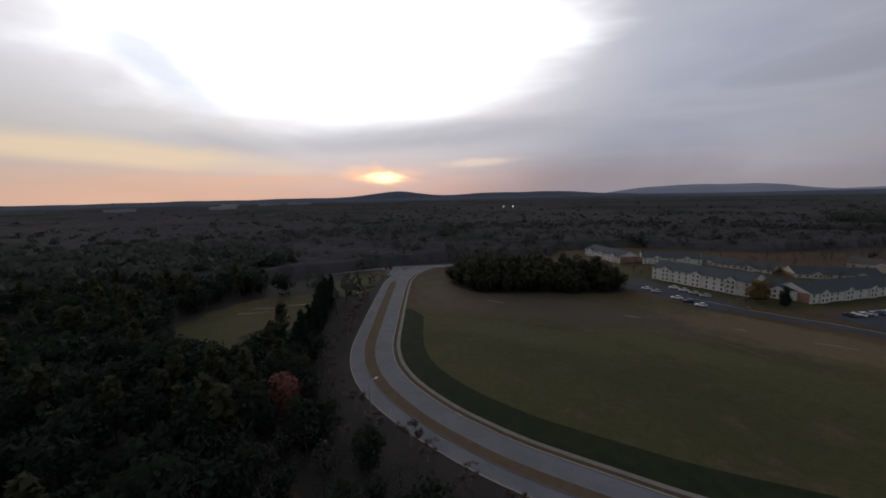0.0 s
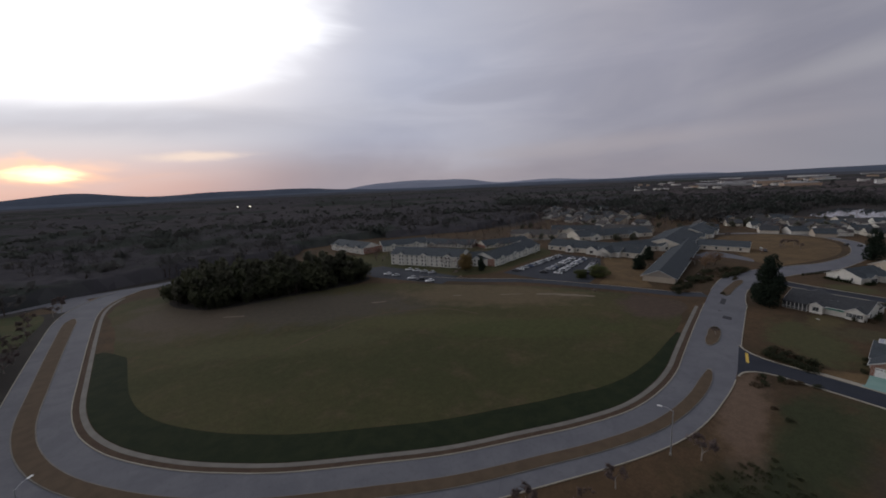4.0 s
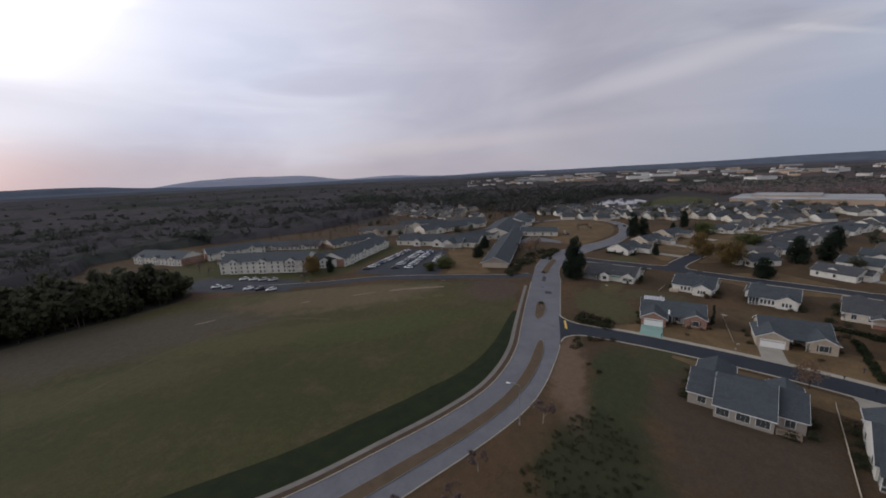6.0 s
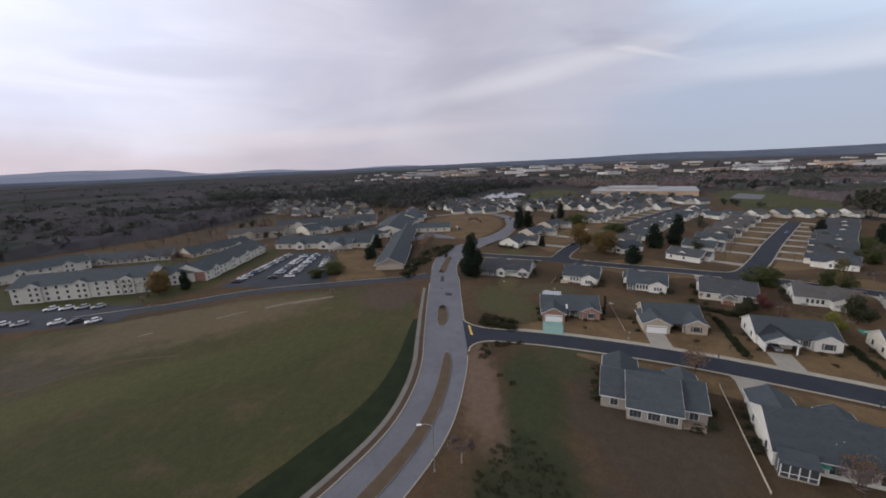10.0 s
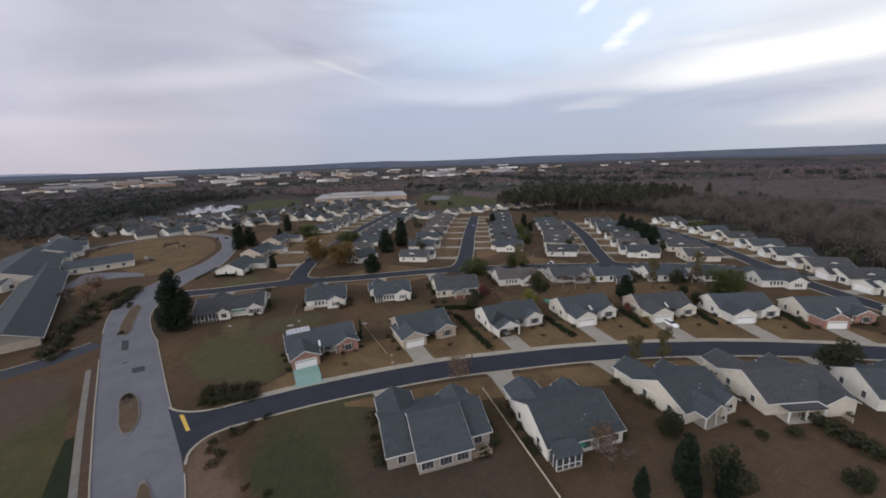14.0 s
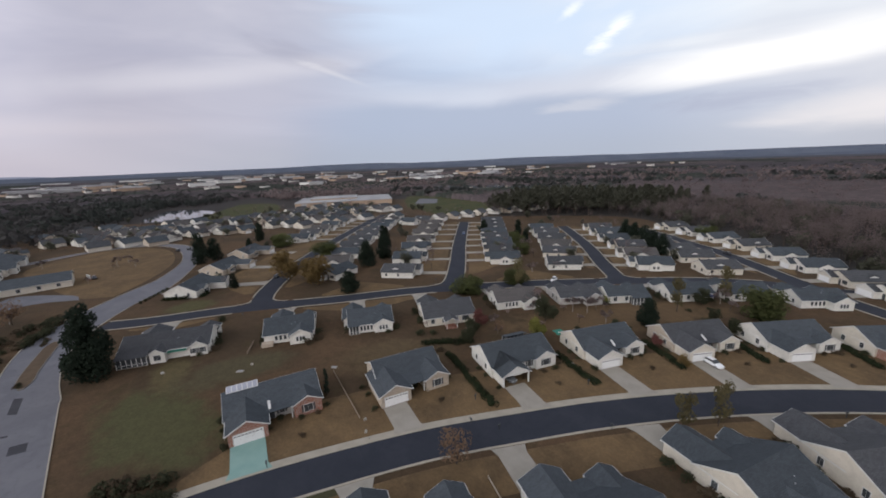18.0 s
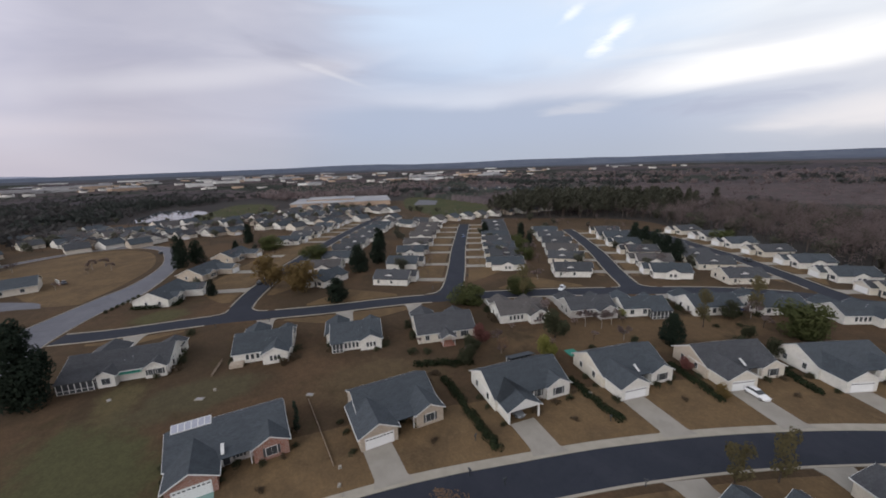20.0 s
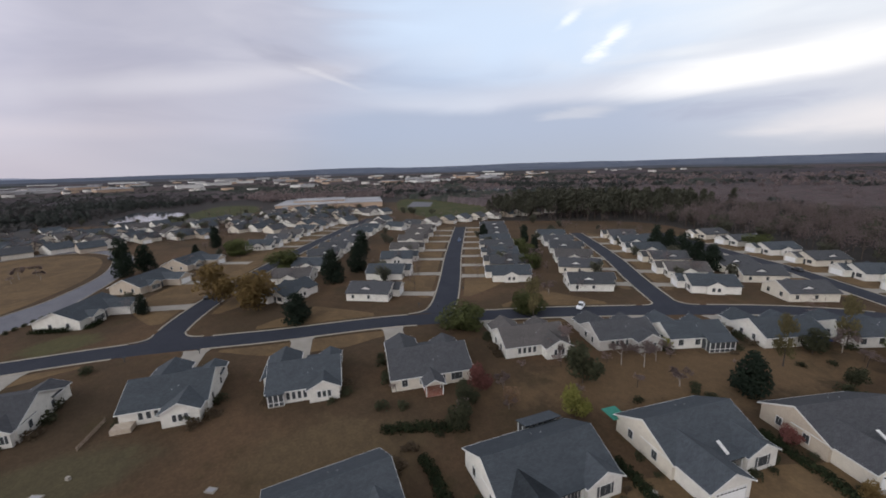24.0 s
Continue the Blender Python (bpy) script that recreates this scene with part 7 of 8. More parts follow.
scatter("scrub", LOW, rows_at(sown(SCRUB, 420), LOW, 0.22, 0.45), ("bark", "scrub"), "low dark green scrub on the corner lawn", "scrub")

BEHIND = [(205, 235), (240, 192), (262, 205), (330, 200), (420, 255), (400, 340), (240, 330), (190, 270)]
scatter("lot_trees", THIN, rows_at(sown(BEHIND, 190), THIN, 0.4, 0.9), ("bark", "twig_rose"), "bare trees behind the apartments", "trees")
YARDS = [(136, 150), (150, 168), (172, 182), (215, 182), (226, 200), (190, 235), (150, 240), (128, 262), (112, 250), (118, 215), (140, 185), (130, 165)]
OLD_STREETS = [(340, 150), (420, 180), (470, 250), (560, 400), (520, 440), (400, 330), (350, 230)]
scatter("street_trees", THIN, rows_at(sown(OLD_STREETS, 440), THIN, 0.4, 0.8), ("bark", "twig_rose"), "bare rosy trees among the older houses", "trees")
scatter("yard_trees", LIGHT, rows_at(sown(YARDS, 70), LIGHT, 0.4, 0.8), ("bark", "twig_rose"), "bare trees about the apartment blocks", "trees")
scatter("west_evergreens", LEAFY, rows_at(off_roads(sown(WEST_END, 60), 8), LEAFY, 0.3, 0.6), ("bark", "pine"), "evergreens about the care home", "trees")

# ---- single trees ----
cedar = tree("cedar", CEDAR, spot(180, 38.5), "bark", "evergreen", "large dark conical cedar beside the boulevard")
mag = tree("magnolia", MAGNOLIA, spot(281, -76), "bark", "evergreen", "tall dark evergreen between the houses", group="dark evergreens")
for x, y, s, sz in ((242, -52, 1.2, 1.0), (252, -65, 1.2, 0.98), (208, -33.5, 1.12, 0.66), (125, -99, 0.82, 0.64), (302, 22, 1.05, 1.3), (309, 15.5, 1.1, 0.95), (355, -11, 0.9, 1.0), (323, -3, 0.6, 0.6), (241.5, 7, 0.5, 0.5), (233, 105.5, 0.95, 0.62), (207, 98.5, 1.0, 0.6), (206, -202, 1.0, 0.95), (197, -198, 1.0, 0.9), (188, -193, 1.05, 0.9), (180, -188, 1.0, 0.85), (172, -184, 1.05, 0.8), (275, -147, 0.8, 0.8), (258, -163, 0.7, 0.8), (236, -150, 0.6, 0.6), (148, 159, 0.6, 0.65)):
    copy_thing(mag, spot(x, y, R.uniform(0, 360), s, sz))
OAK = leafy_tree(9, 10.5, R, 2500, 0.36, 0.05, 20)
ROUND = leafy_tree(7, 6.5, R, 1800, 0.28, 0.15, 16)
o = tree("oak", OAK, spot(110, -131, 0, 1.4, 1.0), "bark", "olive", "broad olive-leaved evergreen oak", group="olive oaks")
for x, y, s in ((177, -70, 0.95), (178, -93, 0.8), (274, -38, 1.15), (323, -22, 1.1), (178, -237, 1.0), (215, -128, 0.8), (232, -141, 0.8), (248, -150, 0.7), (178, 105, 0.8), (170, 110, 0.55)):
    copy_thing(o, spot(x, y, R.uniform(0, 360), s, s * 0.82))
o = tree("maple", ROUND, spot(232, -23, 0, 1.45), "bark", "orange", "tree with thin rusty orange leaves", group="rusty-leaved trees")
for x, y, s in ((224, -24.5, 1.25), (238, -14, 1.35), (140, 164, 1.0), (106.5, -84.5, 0.3)):
    copy_thing(o, spot(x, y, R.uniform(0, 360), s))
o = tree("young_tree", leafy_tree(6.5, 4.2, R, 900, 0.2, 0.1, 12), spot(95, -63, 0, 0.95, 1.3), "bark", "tawny", "slim young tree with thin tawny leaves", group="young street trees")
for x, y, s in ((92, -69, 0.9), (126, -116, 1.1), (122, -137, 1.2), (173, -91, 1.2)):
    copy_thing(o, spot(x, y, R.uniform(0, 360), s, s * 1.35))
o = tree("young_tree", leafy_tree(5.5, 5, R, 700, 0.16, 0.2, 12), spot(109.5, -23.5, 0, 1.3), "bark", "rust", "small tree with thin russet leaves by the street", group="young street trees")
copy_thing(o, spot(80, -34, 60, 0.75))
copy_thing(o, spot(145, -60, 0, 0.6))
copy_thing(o, spot(227, 73, 0, 1.2))
copy_thing(o, spot(241, 74, 90, 1.3))
o = tree("young_tree", ROUND, spot(137, -67, 0, 0.8), "bark", "yellowgreen", "small yellow-green tree in the back gardens")
copy_thing(o, spot(143, -104, 40, 0.5))
o = tree("dark_tree", ROUND, spot(143.5, -76.5, 0, 1.15), "bark", "shrub", "dark rounded tree in the back gardens", group="garden trees")
for x, y, s in ((149, -53, 0.6), (76, -46.5, 0.62), (65, -43, 0.85), (70, -96, 1.05), (145, -49, 0.6), (56, -59, 0.5), (108, -112, 0.6), (116, -118, 0.5), (125, -128, 0.7), (48, -90, 1.1), (-44, 78, 1.2), (-40, 96, 1.0)):
    copy_thing(o, spot(x, y, R.uniform(0, 360), s))
o = tree("red_tree", ROUND, spot(-38, 80, 0, 1.5), "bark", "redbush", "tree with dark red leaves at the wood's edge")
copy_thing(o, spot(152, -58, 0, 0.5))
copy_thing(o, spot(116, -89, 0, 0.3))
# tall screen beside the boulevard
c = tree("cypress", cone_tree(13, 5, R, 1300, 0.5, 0.45), spot(-44, 112), "bark", "evergreen", "dark evergreen screen tree by the boulevard", group="evergreen screen")
for k in range(17):
    copy_thing(c, spot(-45 - k * 0.75 + R.uniform(-1.5, 1.5), 108 + k * 4.9, R.uniform(0, 360), R.uniform(0.8, 1.15)))
b = tree("bare_tree", BARE[0], spot(76, -32, 0, 0.55), "bark", "twig", "bare winter tree in a back garden", group="bare garden trees")
b2 = tree("bare_tree", BARE[1], spot(154, -84, 0, 0.6), "pale_bark", "twig", "pale-barked bare tree behind a house", group="bare garden trees")
for x, y, s in ((75, -35, 0.5), (146, -87, 0.5), (150, -77.5, 0.6), (141, -73, 0.4), (154, -70, 0.4), (128, -105, 0.4), (340, 66, 0.6), (118, -132, 0.5), (140, -100, 0.45), (205, 70, 0.5), (190, 70, 0.4), (240, 110, 0.5), (126, 152, 0.4), (130, 160, 0.6), (137, -84, 0.5), (133, -91, 0.5), (150, -62, 0.45), (113, -106, 0.4), (117, -129, 0.7), (160, -44, 0.4), (226, -137, 0.6), (226, -146, 0.6), (205, -120, 0.5), (190, -112, 0.5), (240, -156, 0.55), (150, 90, 0.4), (186, 84, 0.4), (215, 96, 0.45), (232, 88, 0.5), (283, -40, 0.6), (330, -60, 0.6), (232, -150, 0.6), (240, -120, 0.5)):
    copy_thing(b, spot(x, y, R.uniform(0, 360), s))
rose = tree("crape_myrtle", bare_tree(6.5, R, 4, 10, 1.3), spot(-22, 72), "pale_bark", "twig_rose", "bare rosy-twigged tree along the boulevard", group="trees along the boulevard")
for k in range(34):                       # avenue of bare trees on the house side of the boulevard
    i = int(8 + k * (len(he) - 40) / 34)
    q = offset(he, -2.5 - R.uniform(0, 5))[i]
    if q.x < 60 or k % 3 == 0:
        copy_thing(rose, spot(q.x, q.y, R.uniform(0, 360), R.uniform(0.9, 1.5)))
for x, y, s in ((-24, 66, 0.6), (-33, 92, 0.5), (-12, 55, 0.6), (-20, 45, 0.6), (290, 66, 0.5), (318, 62, 0.45)):
    copy_thing(b2, spot(x, y, R.uniform(0, 360), s))
copy_thing(rose, spot(136, 41.3, 20, 0.6))
for x, y, s in ((144, -89, 1.3), (140.8, -92, 1.3), (141, -96.5, 1.2), (133, -91, 1.0), (154, -80, 1.0), (146.9, -50.5, 0.8), (144.6, -59, 0.7), (121.8, -133.5, 1.3), (228, 75, 1.2), (242, 75, 1.3), (236, 82, 1.2), (325, 62, 1.3), (330, 58, 1.2), (318, 53, 1.1), (345, 98, 1.2), (150, -62, 0.9), (113, -106, 0.8), (128, -104, 0.9), (186, -110, 1.1), (226, -140, 1.2), (214, -126, 1.1)):
    copy_thing(rose, spot(x, y, R.uniform(0, 360), s))

# ---- shrubs and hedges ----
def shrub_shape(rng, r=1.0, n=210):
    c = rng.normal(size=(6, 3)) * [0.45, 0.45, 0.2] * r + [0, 0, 0.5 * r]
    return stick((0, 0, 0), (0, 0, 0.6 * r), 0.06, 0.03, 4), leaf_cloud(c, np.full(6, 0.55 * r), n, 0.17 * r, rng)


def shrub_thing(mat, label, x, y, s):
    v, f = shrub_shape(R)[1]
    ob = new("shrub", raw_mesh("shrub", v, f, [MAT[mat]]))
    ob.matrix_world = spot(x, y, 0, s)
    return tagged(ob, label, "shrub", "garden shrubs")


SH = [shrub_thing("shrub", "rounded dark evergreen shrub", 134, 27, 1.5), shrub_thing("dryshrub", "dry brownish ornamental shrub", 133, 24, 1.6)]


def bush(x, y, s=1.0, k=0, sz=None):
    ob = SH[k].copy()
    scene.collection.objects.link(ob)
    ob.matrix_world = spot(x, y, R.uniform(0, 360), s, sz)


for k in range(13):                       # corner beds at the first junction
    bush(130.0 - k * 0.28 + R.uniform(-0.5, 0.5), 28 - k * 0.85, R.uniform(1.1, 1.5), 0)
    if k % 2 == 0:
        bush(133.4 - k * 0.2 + R.uniform(-1, 1), 27 - k * 0.7, R.uniform(1.4, 2.0), k % 4 // 2)
for k in range(70):                       # dark junipers banked beside the bend
    f = R.uniform()
    bush(178 + 62 * f + R.uniform(-2, 2), 67 - 4 * f + 3 * math.sin(f * 6) + R.uniform(-2, 2.5), R.uniform(1.1, 2.0), int(R.uniform() < 0.25))
for x, y, s in ((65, -72, 1.9), (62.5, -72, 2.1), (60, -71.5, 2.2), (57.5, -71, 2.0), (55, -70, 1.8), (68, -60.5, 1.2), (71, -61, 1.1), (66, -66, 1.3), (134, -80, 1.0), (131, -93, 1.2), (130, -91, 1.0), (128, -92, 1.1), (126, -92, 1.0), (116, -114, 1.6), (114, -113, 1.5), (121, -125, 0.9), (124, -119, 0.9)):
    bush(x, y, s, 0)
for x, y, s in ((203, 11, 1.6), (187, 14, 2.0), (182, 15, 1.9), (171, -10, 1.7), (189, 12.5, 1.6), (157, -40, 1.4), (155, -43, 1.2)):
    bush(x, y, s, 0)
for x, y, s, k in ((109, 25, 1.1, 1), (111, 24, 1.1, 0), (116, 20.5, 1.0, 1), (98, 17, 0.8, 0), (101, 20, 0.7, 1), (115, 25, 1.0, 0), (116, 22, 1.1, 0), (117, 19, 0.9, 1), (113, 25.5, 0.9, 1), (118, 16, 0.9, 0)):
    bush(x, y, s, k)
for k in range(40):                       # planting between service lane and boulevard
    t = k / 40
    bush(174 + 60 * t + R.uniform(-2, 2), 66 + 12 * math.sin(t * 3.1) * 0.3 + R.uniform(-1.5, 3), R.uniform(0.9, 2.0), k % 2)
for k in range(7):                        # junipers along the boulevard's bend
    bush(241 + 2.5 * k, 39 - 1.15 * k, 0.75, 0, 1.1)
for k in range(16):
    bush(184 + k * 0.5 if k < 5 else 212 + (k - 5) * 0.6, 53.5 + R.uniform(-0.6, 0.6) if k < 5 else 58 + R.uniform(-0.6, 0.6), 0.6, k % 2)
for k in range(6):
    bush(141 + R.uniform(-1, 1), 42.8 + R.uniform(-0.8, 0.8), 0.55, 0)
def hedge(x0, y0, x1, y1, r=0.75, mat="groundcover"):
    """A clipped hedge from one point to another."""
    l = math.hypot(x1 - x0, y1 - y0)
    n = max(6, int(l * 2))
    c = np.array([[x, R.uniform(-0.55, 0.55), 0.45 * r] for x in np.linspace(0, l, n * 2)])
    ob = new("hedge", raw_mesh("hedge", *leaf_cloud(c, np.full(n * 2, r) * R.uniform(0.75, 1.05, n * 2), int(l * 260), 0.16, R), [MAT[mat]]))
    ob.matrix_world = pose(x0, y0, 0, 0, 0, heading(x1 - x0, y1 - y0))
    tagged(ob, "low evergreen hedge on the lawn beside a house", "hedge", "hedges")


for q in ((240.5, 31.5, 236.4, 23.0), (236, 18.6, 240.5, 16.6), (142, -41, 118.5, -38), (127, -64, 112.5, -61.5), (119, -88.5, 106, -83.5), (106, -107, 97, -102), (92, -127, 83, -119.5), (151, -38, 144.5, -50)):
    hedge(*q, r=0.95 if q[0] in (151, 240.5, 236) else 0.75)
FRONT = [(134, 10, -91, 17.5, 0), (130, -17.5, -93, 16.5, 0), (122.5, -43, -99, 16.8, 0), (116.4, -66.4, -104, 15.8, 0), (107.2, -87.2, -112, 16.5, 0), (95, -106, -116, 16.5, 0), (81, -123, -121, 16.5, 0)]
for x, y, t, wd, _ in FRONT:
    m = pose(x, y, 0, 0, 0, t)
    for a, b in ((-0.7, 0.4), (7.3, 1.5), (7.4, 3.3), (9.5, 4.0), (wd + 0.8, 3.5), (wd - 1.2, 2.0), (wd - 4.6, 2.1), (-0.9, 6.0), (-1.0, 9.5), (wd + 0.9, 8.0)):
        p = m @ Vector((a + R.uniform(-0.3, 0.3), b, 0))
        bush(p.x, p.y, R.uniform(0.6, 1.05), int(R.integers(2)) if a > 0 else 0)
    p = m @ Vector((12.5, -3.5, 0))
    bush(p.x, p.y, 0.7, 1)
BACKS = [(106, -21.2, 80, 18, 17), (96.3, -42.2, 78, 14.6, 17.5), (92, -66.2, 83.5, 12.6, 17), (79.5, -89.5, 66, 16.5, 17), (195.7, 10.7, 79, 21, 16.5), (188, -16.4, 77, 13.5, 18.4), (179.6, -38.6, 75, 13, 16), (171.9, -63.3, 74, 16, 16.5), (167.2, -88.4, 72, 15, 16), (147.1, -122.1, 64, 14, 14.5), (137, -141.6, 64, 15, 13.5), (125.3, -156.6, 60, 14, 15)]
for x, y, t, wd, dp in BACKS:
    m = pose(x, y, 0, 0, 0, t)
    spots = [(wd + 0.9, dp * f) for f in (0.12, 0.22, 0.32, 0.5, 0.62, 0.74, 0.86)] + [(-0.8, dp * 0.95), (-0.9, dp * 0.7), (wd * 0.12, dp + 1.2)]
    for a, b in spots:
        if R.uniform() < 0.8:
            p = m @ Vector((a, b, 0))
            bush(p.x, p.y, R.uniform(0.8, 1.5), int(R.uniform() < 0.3))
for k in range(90):                       # garden beds about the back gardens
    x, y = R.uniform(90, 165), R.uniform(-130, -30)
    i = min(range(len(STREETS["road_first"][0])), key=lambda j: abs(STREETS["road_first"][0][j][1] - y))
    d = x - STREETS["road_first"][0][i][0]
    if 28 < d < 34:
        bush(x, y, R.uniform(0.6, 1.4), int(R.integers(2)))

# ---- cars ----
def car(x, y, turn, paint_mat, label, group="parked cars", long=4.6, high=1.45, name="car", rims=False):
    """A saloon: body with wheel arches and sloped cabin, glazing, four wheels, lamps."""
    ob = thing(name, pose(x, y, 0.03, 0, 0, turn), label, "car", group)
    w_ = 0.9
    # body lofted along its length: nose, bonnet, doors, boot, with rounded shoulders
    bm = bmesh.new()
    loft = []
    for f, half, top in ((0.0, 0.62, 0.74), (0.03, 0.76, 0.86), (0.12, 0.88, 0.95), (0.3, 0.92, 0.97), (0.55, 0.92, 0.95), (0.72, 0.90, 0.92), (0.88, 0.86, 0.84), (0.97, 0.76, 0.74), (1.0, 0.60, 0.62)):
        x_ = f * long
        ring = [(-half, 0.34), (-half * 1.02, 0.58), (-half * 0.97, top - 0.10), (-half * 0.84, top), (half * 0.84, top), (half * 0.97, top - 0.10), (half * 1.02, 0.58), (half, 0.34), (half * 0.8, 0.22), (-half * 0.8, 0.22)]
        loft.append([bm.verts.new((x_, a, z)) for a, z in ring])
    for p, q in zip(loft, loft[1:]):
        for i in range(10):
            bm.faces.new((p[i], p[(i + 1) % 10], q[(i + 1) % 10], q[i]))
    bm.faces.new(loft[0])
    bm.faces.new(loft[-1][::-1])
    part("body", bm, paint_mat, ob)
    bm = bmesh.new()
    loft = []
    for x_, half, z in ((0.35, 0.76, 0.93), (0.95, 0.66, high - 0.04), (1.7, 0.67, high), (2.5, 0.66, high - 0.03), (3.3, 0.78, 0.92)):
        loft.append([bm.verts.new(v) for v in ((x_, -half - (high - z) * 0.22 + 0.02, 0.9), (x_, -half, z), (x_, half, z), (x_, half + (high - z) * 0.22 - 0.02, 0.9))])
    for p, q in zip(loft, loft[1:]):
        for i in range(3):
            bm.faces.new((p[i], p[i + 1], q[i + 1], q[i]))
    bm.faces.new(loft[0])
    bm.faces.new(loft[-1][::-1])
    part("cabin_glass", bm, MAT["glass"], ob)
    part("roof", boxed(0.92, 2.54, -0.64, 0.64, high - 0.05, high + 0.02, bevel=0.03), paint_mat, ob)
    for a in (0.85, long - 0.9):
        for s in (-1, 1):
            bm = bmesh.new()
            tube(bm, (a, s * (w_ - 0.2), 0.32), (a, s * (w_ + 0.01), 0.32), 0.32, 0.32, 12)
            wh = part("wheel", bm, MAT["tyre"], ob)
            if rims:
                bm = bmesh.new()
                tube(bm, (a, s * (w_ + 0.01), 0.32), (a, s * (w_ + 0.025), 0.32), 0.19, 0.17, 10)
                part("rim", bm, MAT["metal"], wh)
    for s in (-1, 1) if rims else ():
        part("headlight", boxed(long - 0.02, long + 0.015, s * 0.62 - 0.2, s * 0.62 + 0.2, 0.6, 0.72), MAT["lamp"], ob)
        part("tail_light", boxed(-0.015, 0.02, s * 0.66 - 0.15, s * 0.66 + 0.15, 0.6, 0.74), CAR_PAINT[4], ob)
    return ob


CARS = [car(0, 0, 0, CAR_PAINT[k], lb) for k, lb in enumerate(("white parked saloon car", "silver parked saloon car", "black parked saloon car", "grey parked saloon car", "dark red parked car", "dark blue parked car"))]
used_car = [False] * 6


def park(x, y, turn, k):
    m = pose(x, y, 0.05, 0, 0, turn) @ pose(-2.3, 0, 0)
    if used_car[k]:
        copy_thing(CARS[k], m)
    else:
        CARS[k].matrix_world, used_car[k] = m, True


car(105.6, -91.6, heading(-0.93, 0.30), CAR_PAINT[0], "white saloon parked on a driveway", "", rims=True)
car(127.0, -46.5, -178, CAR_PAINT[3], "grey car parked under the carport", "", rims=True)
rng = random.Random(3)
for row, (x0, y0, x1, y1, n, t) in enumerate(((158, 143, 210, 151, 22, 100), (163, 129, 208, 140, 18, 104), (166, 122, 211, 134, 18, 104), (176, 111, 214, 127, 8, 110), (104, 194, 113, 157, 6, 150), (117, 200, 125, 172, 5, 150))):
    for k in range(n):
        if rng.random() < 0.82:
            f = (k + 0.5) / n
            park(x0 + (x1 - x0) * f, y0 + (y1 - y0) * f, t + rng.uniform(-2, 2), rng.choice((0, 0, 0, 1, 1, 2, 3, 5)))
park(182, 111, 20, 0)
park(186, 113, 20, 4)
park(351, 31, 20, 2)
for x, y, t, k in ((171.5, -108.5, 118, 0), (248, -10.5, -25, 2), (153, -207, -35, 2), (300, 66, 200, 2), (352, 37, 20, 2), (284, -136, 145, 5)):
    park(x, y, t, k)


# ---- street lamps, mailboxes, fences, small things ----
def street_lamp(x, y, turn, label="tall grey street lamp with a curved arm"):
    ob = thing("street_lamp", pose(x, y, 0, 0, 0, turn), label, "street lamp", "street lamps")
    bm = bmesh.new()
    tube(bm, (0, 0, 0), (0, 0, 8.6), 0.11, 0.07, 8)
    part("pole", bm, MAT["metal"], ob)
    part("base", boxed(-0.2, 0.2, -0.2, 0.2, 0, 0.35, bevel=0.03), MAT["concrete"], ob)
    bm = bmesh.new()
    tube(bm, (0, 0, 8.5), (0.9, 0, 8.95), 0.05, 0.045, 6)
    tube(bm, (0.9, 0, 8.95), (1.9, 0, 9.0), 0.045, 0.04, 6)
    part("arm", bm, MAT["metal"], ob)
    part("lamp_head", boxed(1.7, 2.5, -0.17, 0.17, 8.9, 9.06, bevel=0.04), MAT["lamp"], ob)
    return ob


lamp = street_lamp(71, 28, 110)
for x, y, t in ((-17.5, 80, 50), (-40, 160, 0), (139, -5.5, 0)):
    if (x, y) != (139, -5.5):
        copy_thing(lamp, pose(x, y, 0, 0, 0, t))


def letterbox(x, y, turn):
    ob = thing("mailbox", pose(x, y, 0, 0, 0, turn), "dark mailbox on a short post at the kerb", "mailbox", "mailboxes")
    part("post", boxed(-0.06, 0.06, -0.06, 0.06, 0, 1.05), MAT["shutter"], ob)
    bm = bmesh.new()
    prism(bm, [(-0.3, -0.13, 1.02)] + [(-0.3, 0.13 * math.cos(a), 1.18 + 0.13 * math.sin(a)) for a in (math.pi, 2.4, 1.6, 0.8, 0)] + [(-0.3, 0.13, 1.02)], (0.6, 0, 0))
    part("box", bm, MAT["shutter"], ob)
    return ob


mb = letterbox(116.5, -31, 0)
for x, y in ((101.5, -52), (112.3, -34.5), (92, -73), (81, -91), (125.5, 4), (122.3, -36), (113.5, -60), (205, 5), (200, -10), (199, -68), (196, -73), (205, -88), (151, -128)):
    copy_thing(mb, pose(x, y, 0, 0, 0, R.uniform(0, 360)))


def fence(x0, y0, x1, y1, high=1.0, mat="fence", label="low pale board fence along the lot line", gap=2.4):
    l = math.hypot(x1 - x0, y1 - y0)
    ob = thing("fence", pose(x0, y0, 0, 0, 0, heading(x1 - x0, y1 - y0)), label, "fence", "fences")
    n = int(l / gap)
    for k in range(n + 1):
        part("post", boxed(k * l / n - 0.06, k * l / n + 0.06, -0.06, 0.06, 0, high + 0.1), MAT[mat], ob)
    for k in range(n):
        for z in (0.15, 0.5, 0.85):
            part("rail", boxed(k * l / n + 0.05, (k + 1) * l / n - 0.05, -0.03, 0.03, z * high, z * high + 0.12), MAT[mat], ob)


fence(104.5, -26.3, 76, -21, 0.4)
fence(150, -13, 129.5, -13.2, 0.4, "wood", "low weathered edging along the lot line")
fence(172, 5, 179, 3, 0.7, "wood", "short weathered wooden fence on the grass")
fence(78, -86, 62, -78, 1.0)


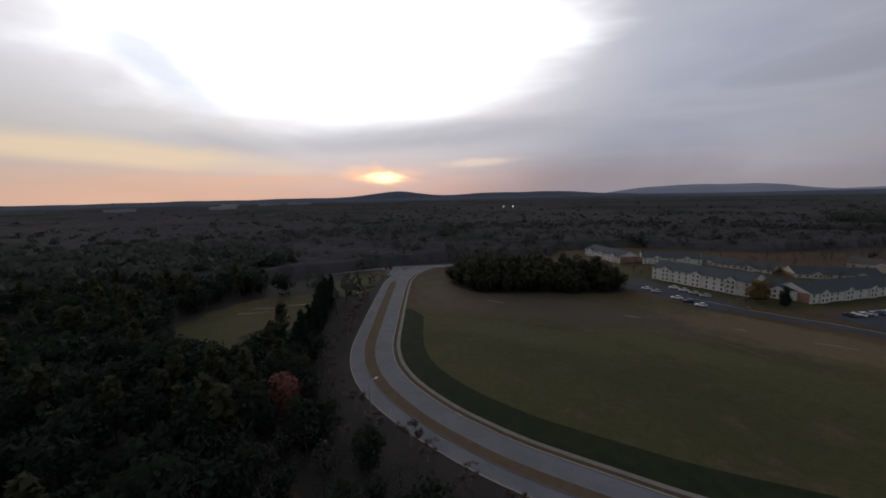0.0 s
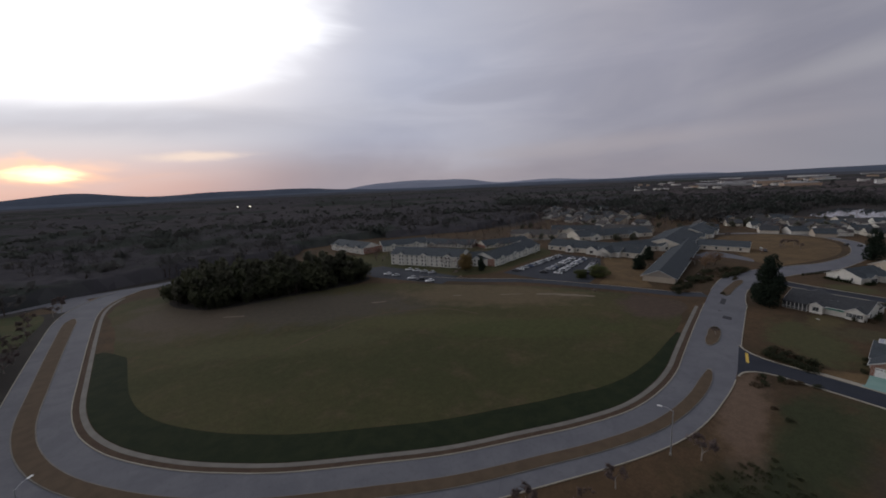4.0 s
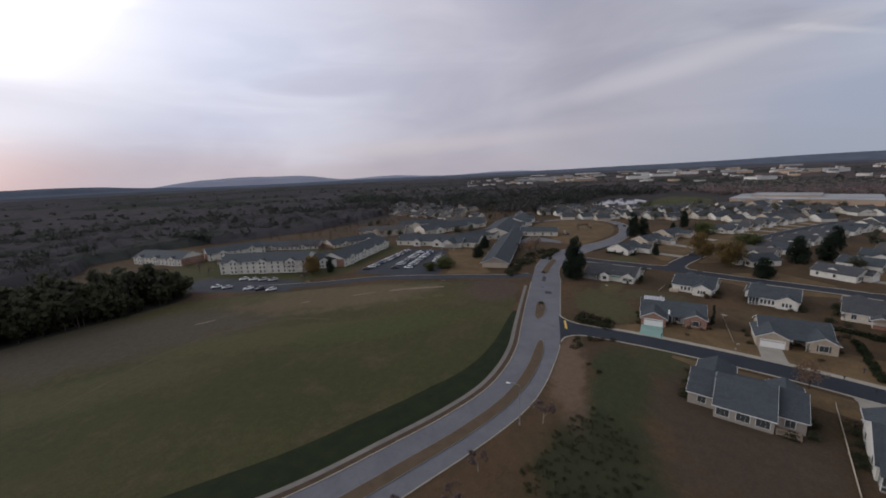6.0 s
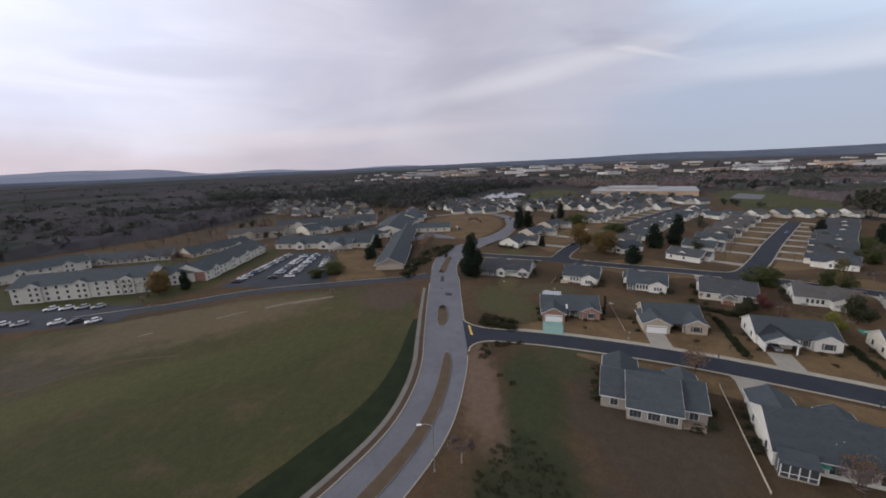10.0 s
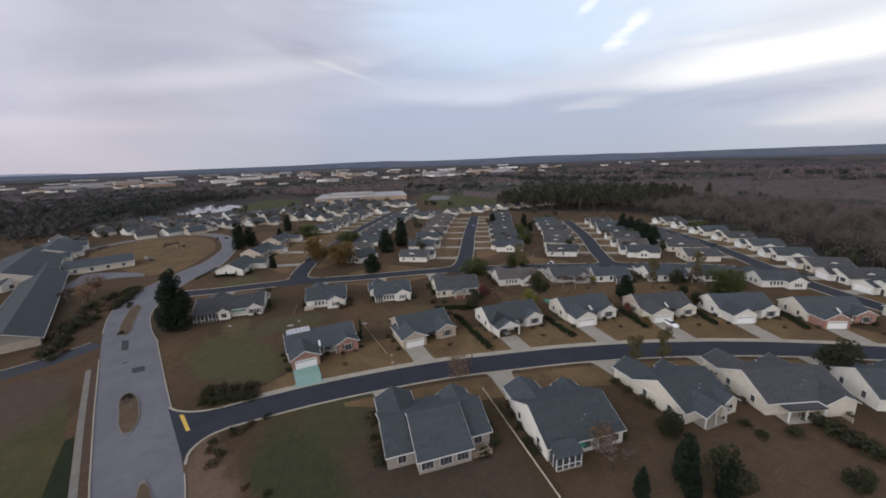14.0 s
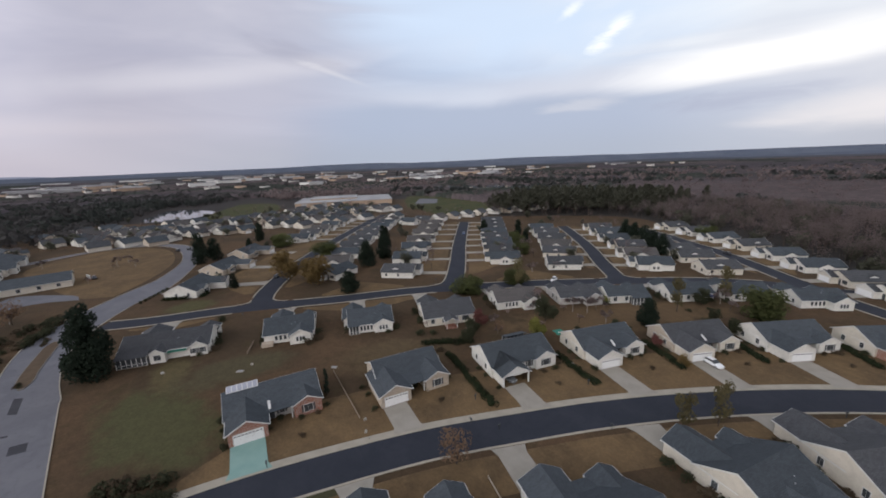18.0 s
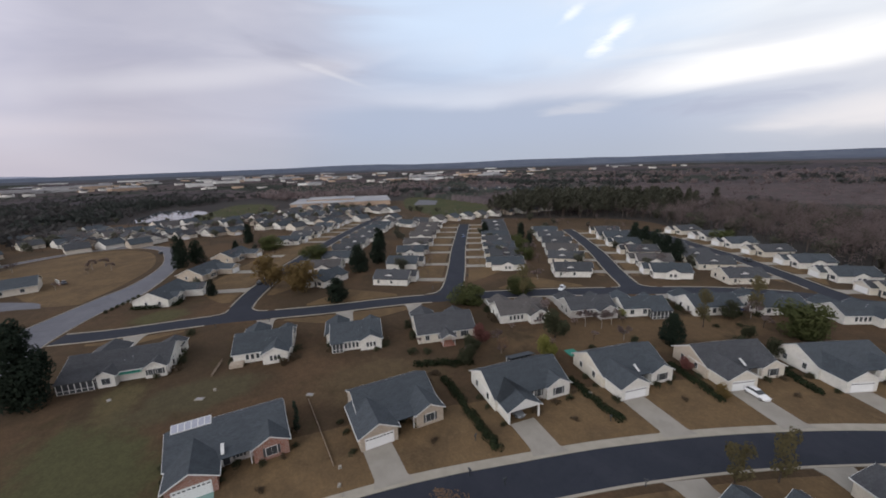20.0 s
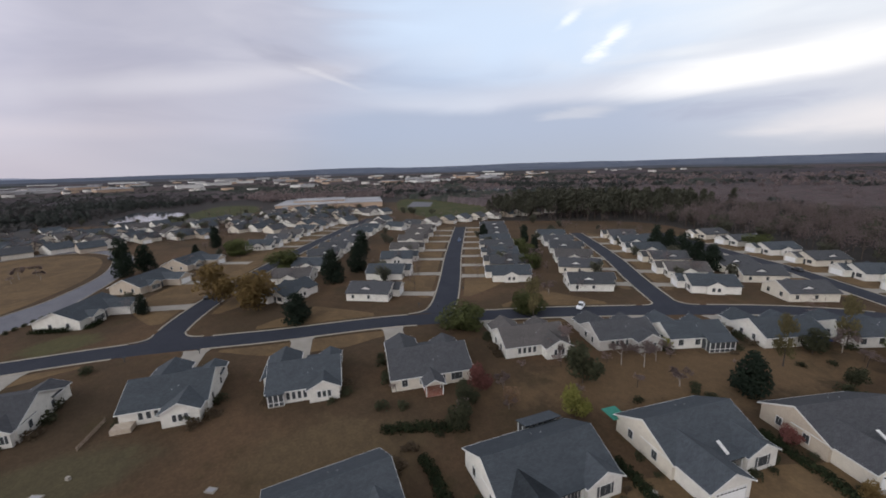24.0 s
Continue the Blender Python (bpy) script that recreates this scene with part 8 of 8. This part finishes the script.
def utility_box(x, y, turn, mat="metal", label="pale utility box on the lawn", s=1.0):
    ob = thing("utility_box", pose(x, y, 0, 0, 0, turn) @ Matrix.Diagonal((s, s, s, 1)), label, "utility box", "utility boxes")
    part("plinth", boxed(-0.7, 0.7, -0.5, 0.5, 0, 0.12), MAT["concrete"], ob)
    part("cabinet", boxed(-0.55, 0.55, -0.4, 0.4, 0.12, 0.85, bevel=0.04), MAT[mat], ob)
    part("lid", boxed(-0.6, 0.6, -0.45, 0.45, 0.85, 0.92, bevel=0.02), MAT["concrete"], ob)
    return ob


def hatch(x, y, turn, l, w_):
    ob = thing("ground_hatch", pose(x, y, 0, 0, 0, turn), "flat pale concrete cover slab on the lawn", "cover slab", "cover slabs")
    part("slab", boxed(-l / 2, l / 2, -w_ / 2, w_ / 2, 0, 0.16, bevel=0.03), MAT["concrete"], ob)
    part("lid", boxed(-l / 2 + 0.2, l / 2 - 0.2, -w_ / 2 + 0.2, w_ / 2 - 0.2, 0.16, 0.2), MAT["flatroof"], ob)


hatch(163, 7, 60, 1.8, 1.0)
hatch(152, -13.6, 50, 1.5, 1.0)
hatch(173, 24, 20, 1.2, 0.8)
for x, y, s in ((165, 4.2, 0.5), (128.5, -14, 0.45), (125, -13, 0.45), (123, -13, 0.35), (121, -63.5, 0.6)):
    utility_box(x, y, R.uniform(0, 180), "concrete", s=s)
y = tree("yew", cone_tree(8.5, 4.6, R, 2600, 0.24, 0.5), spot(69, -39.6), "bark", "evergreen", "tall dark yew in a back garden", group="back garden evergreens")
for yx, yy, ys in ((67, -37.4, 0.72), (70.5, -31.4, 0.62), (64.4, -41.5, 0.8), (71, -42.5, 0.7)):
    copy_thing(y, spot(yx, yy, R.uniform(0, 360), ys))
c = tree("juniper", cone_tree(6.5, 1.3, R, 500, 0.22, 0.3), spot(141, -9.5), "bark", "evergreen", "slim dark columnar juniper beside the house", group="columnar junipers")
s_ = thing("sign", pose(300, 68, 0, 0, 0, 30), "white monument sign on the oval lawn", "sign")
part("panel", boxed(-2, 2, -0.2, 0.2, 0.4, 2.4, bevel=0.05), MAT["trim"], s_)
part("plinth", boxed(-2.3, 2.3, -0.35, 0.35, 0, 0.4), MAT["brick"], s_)
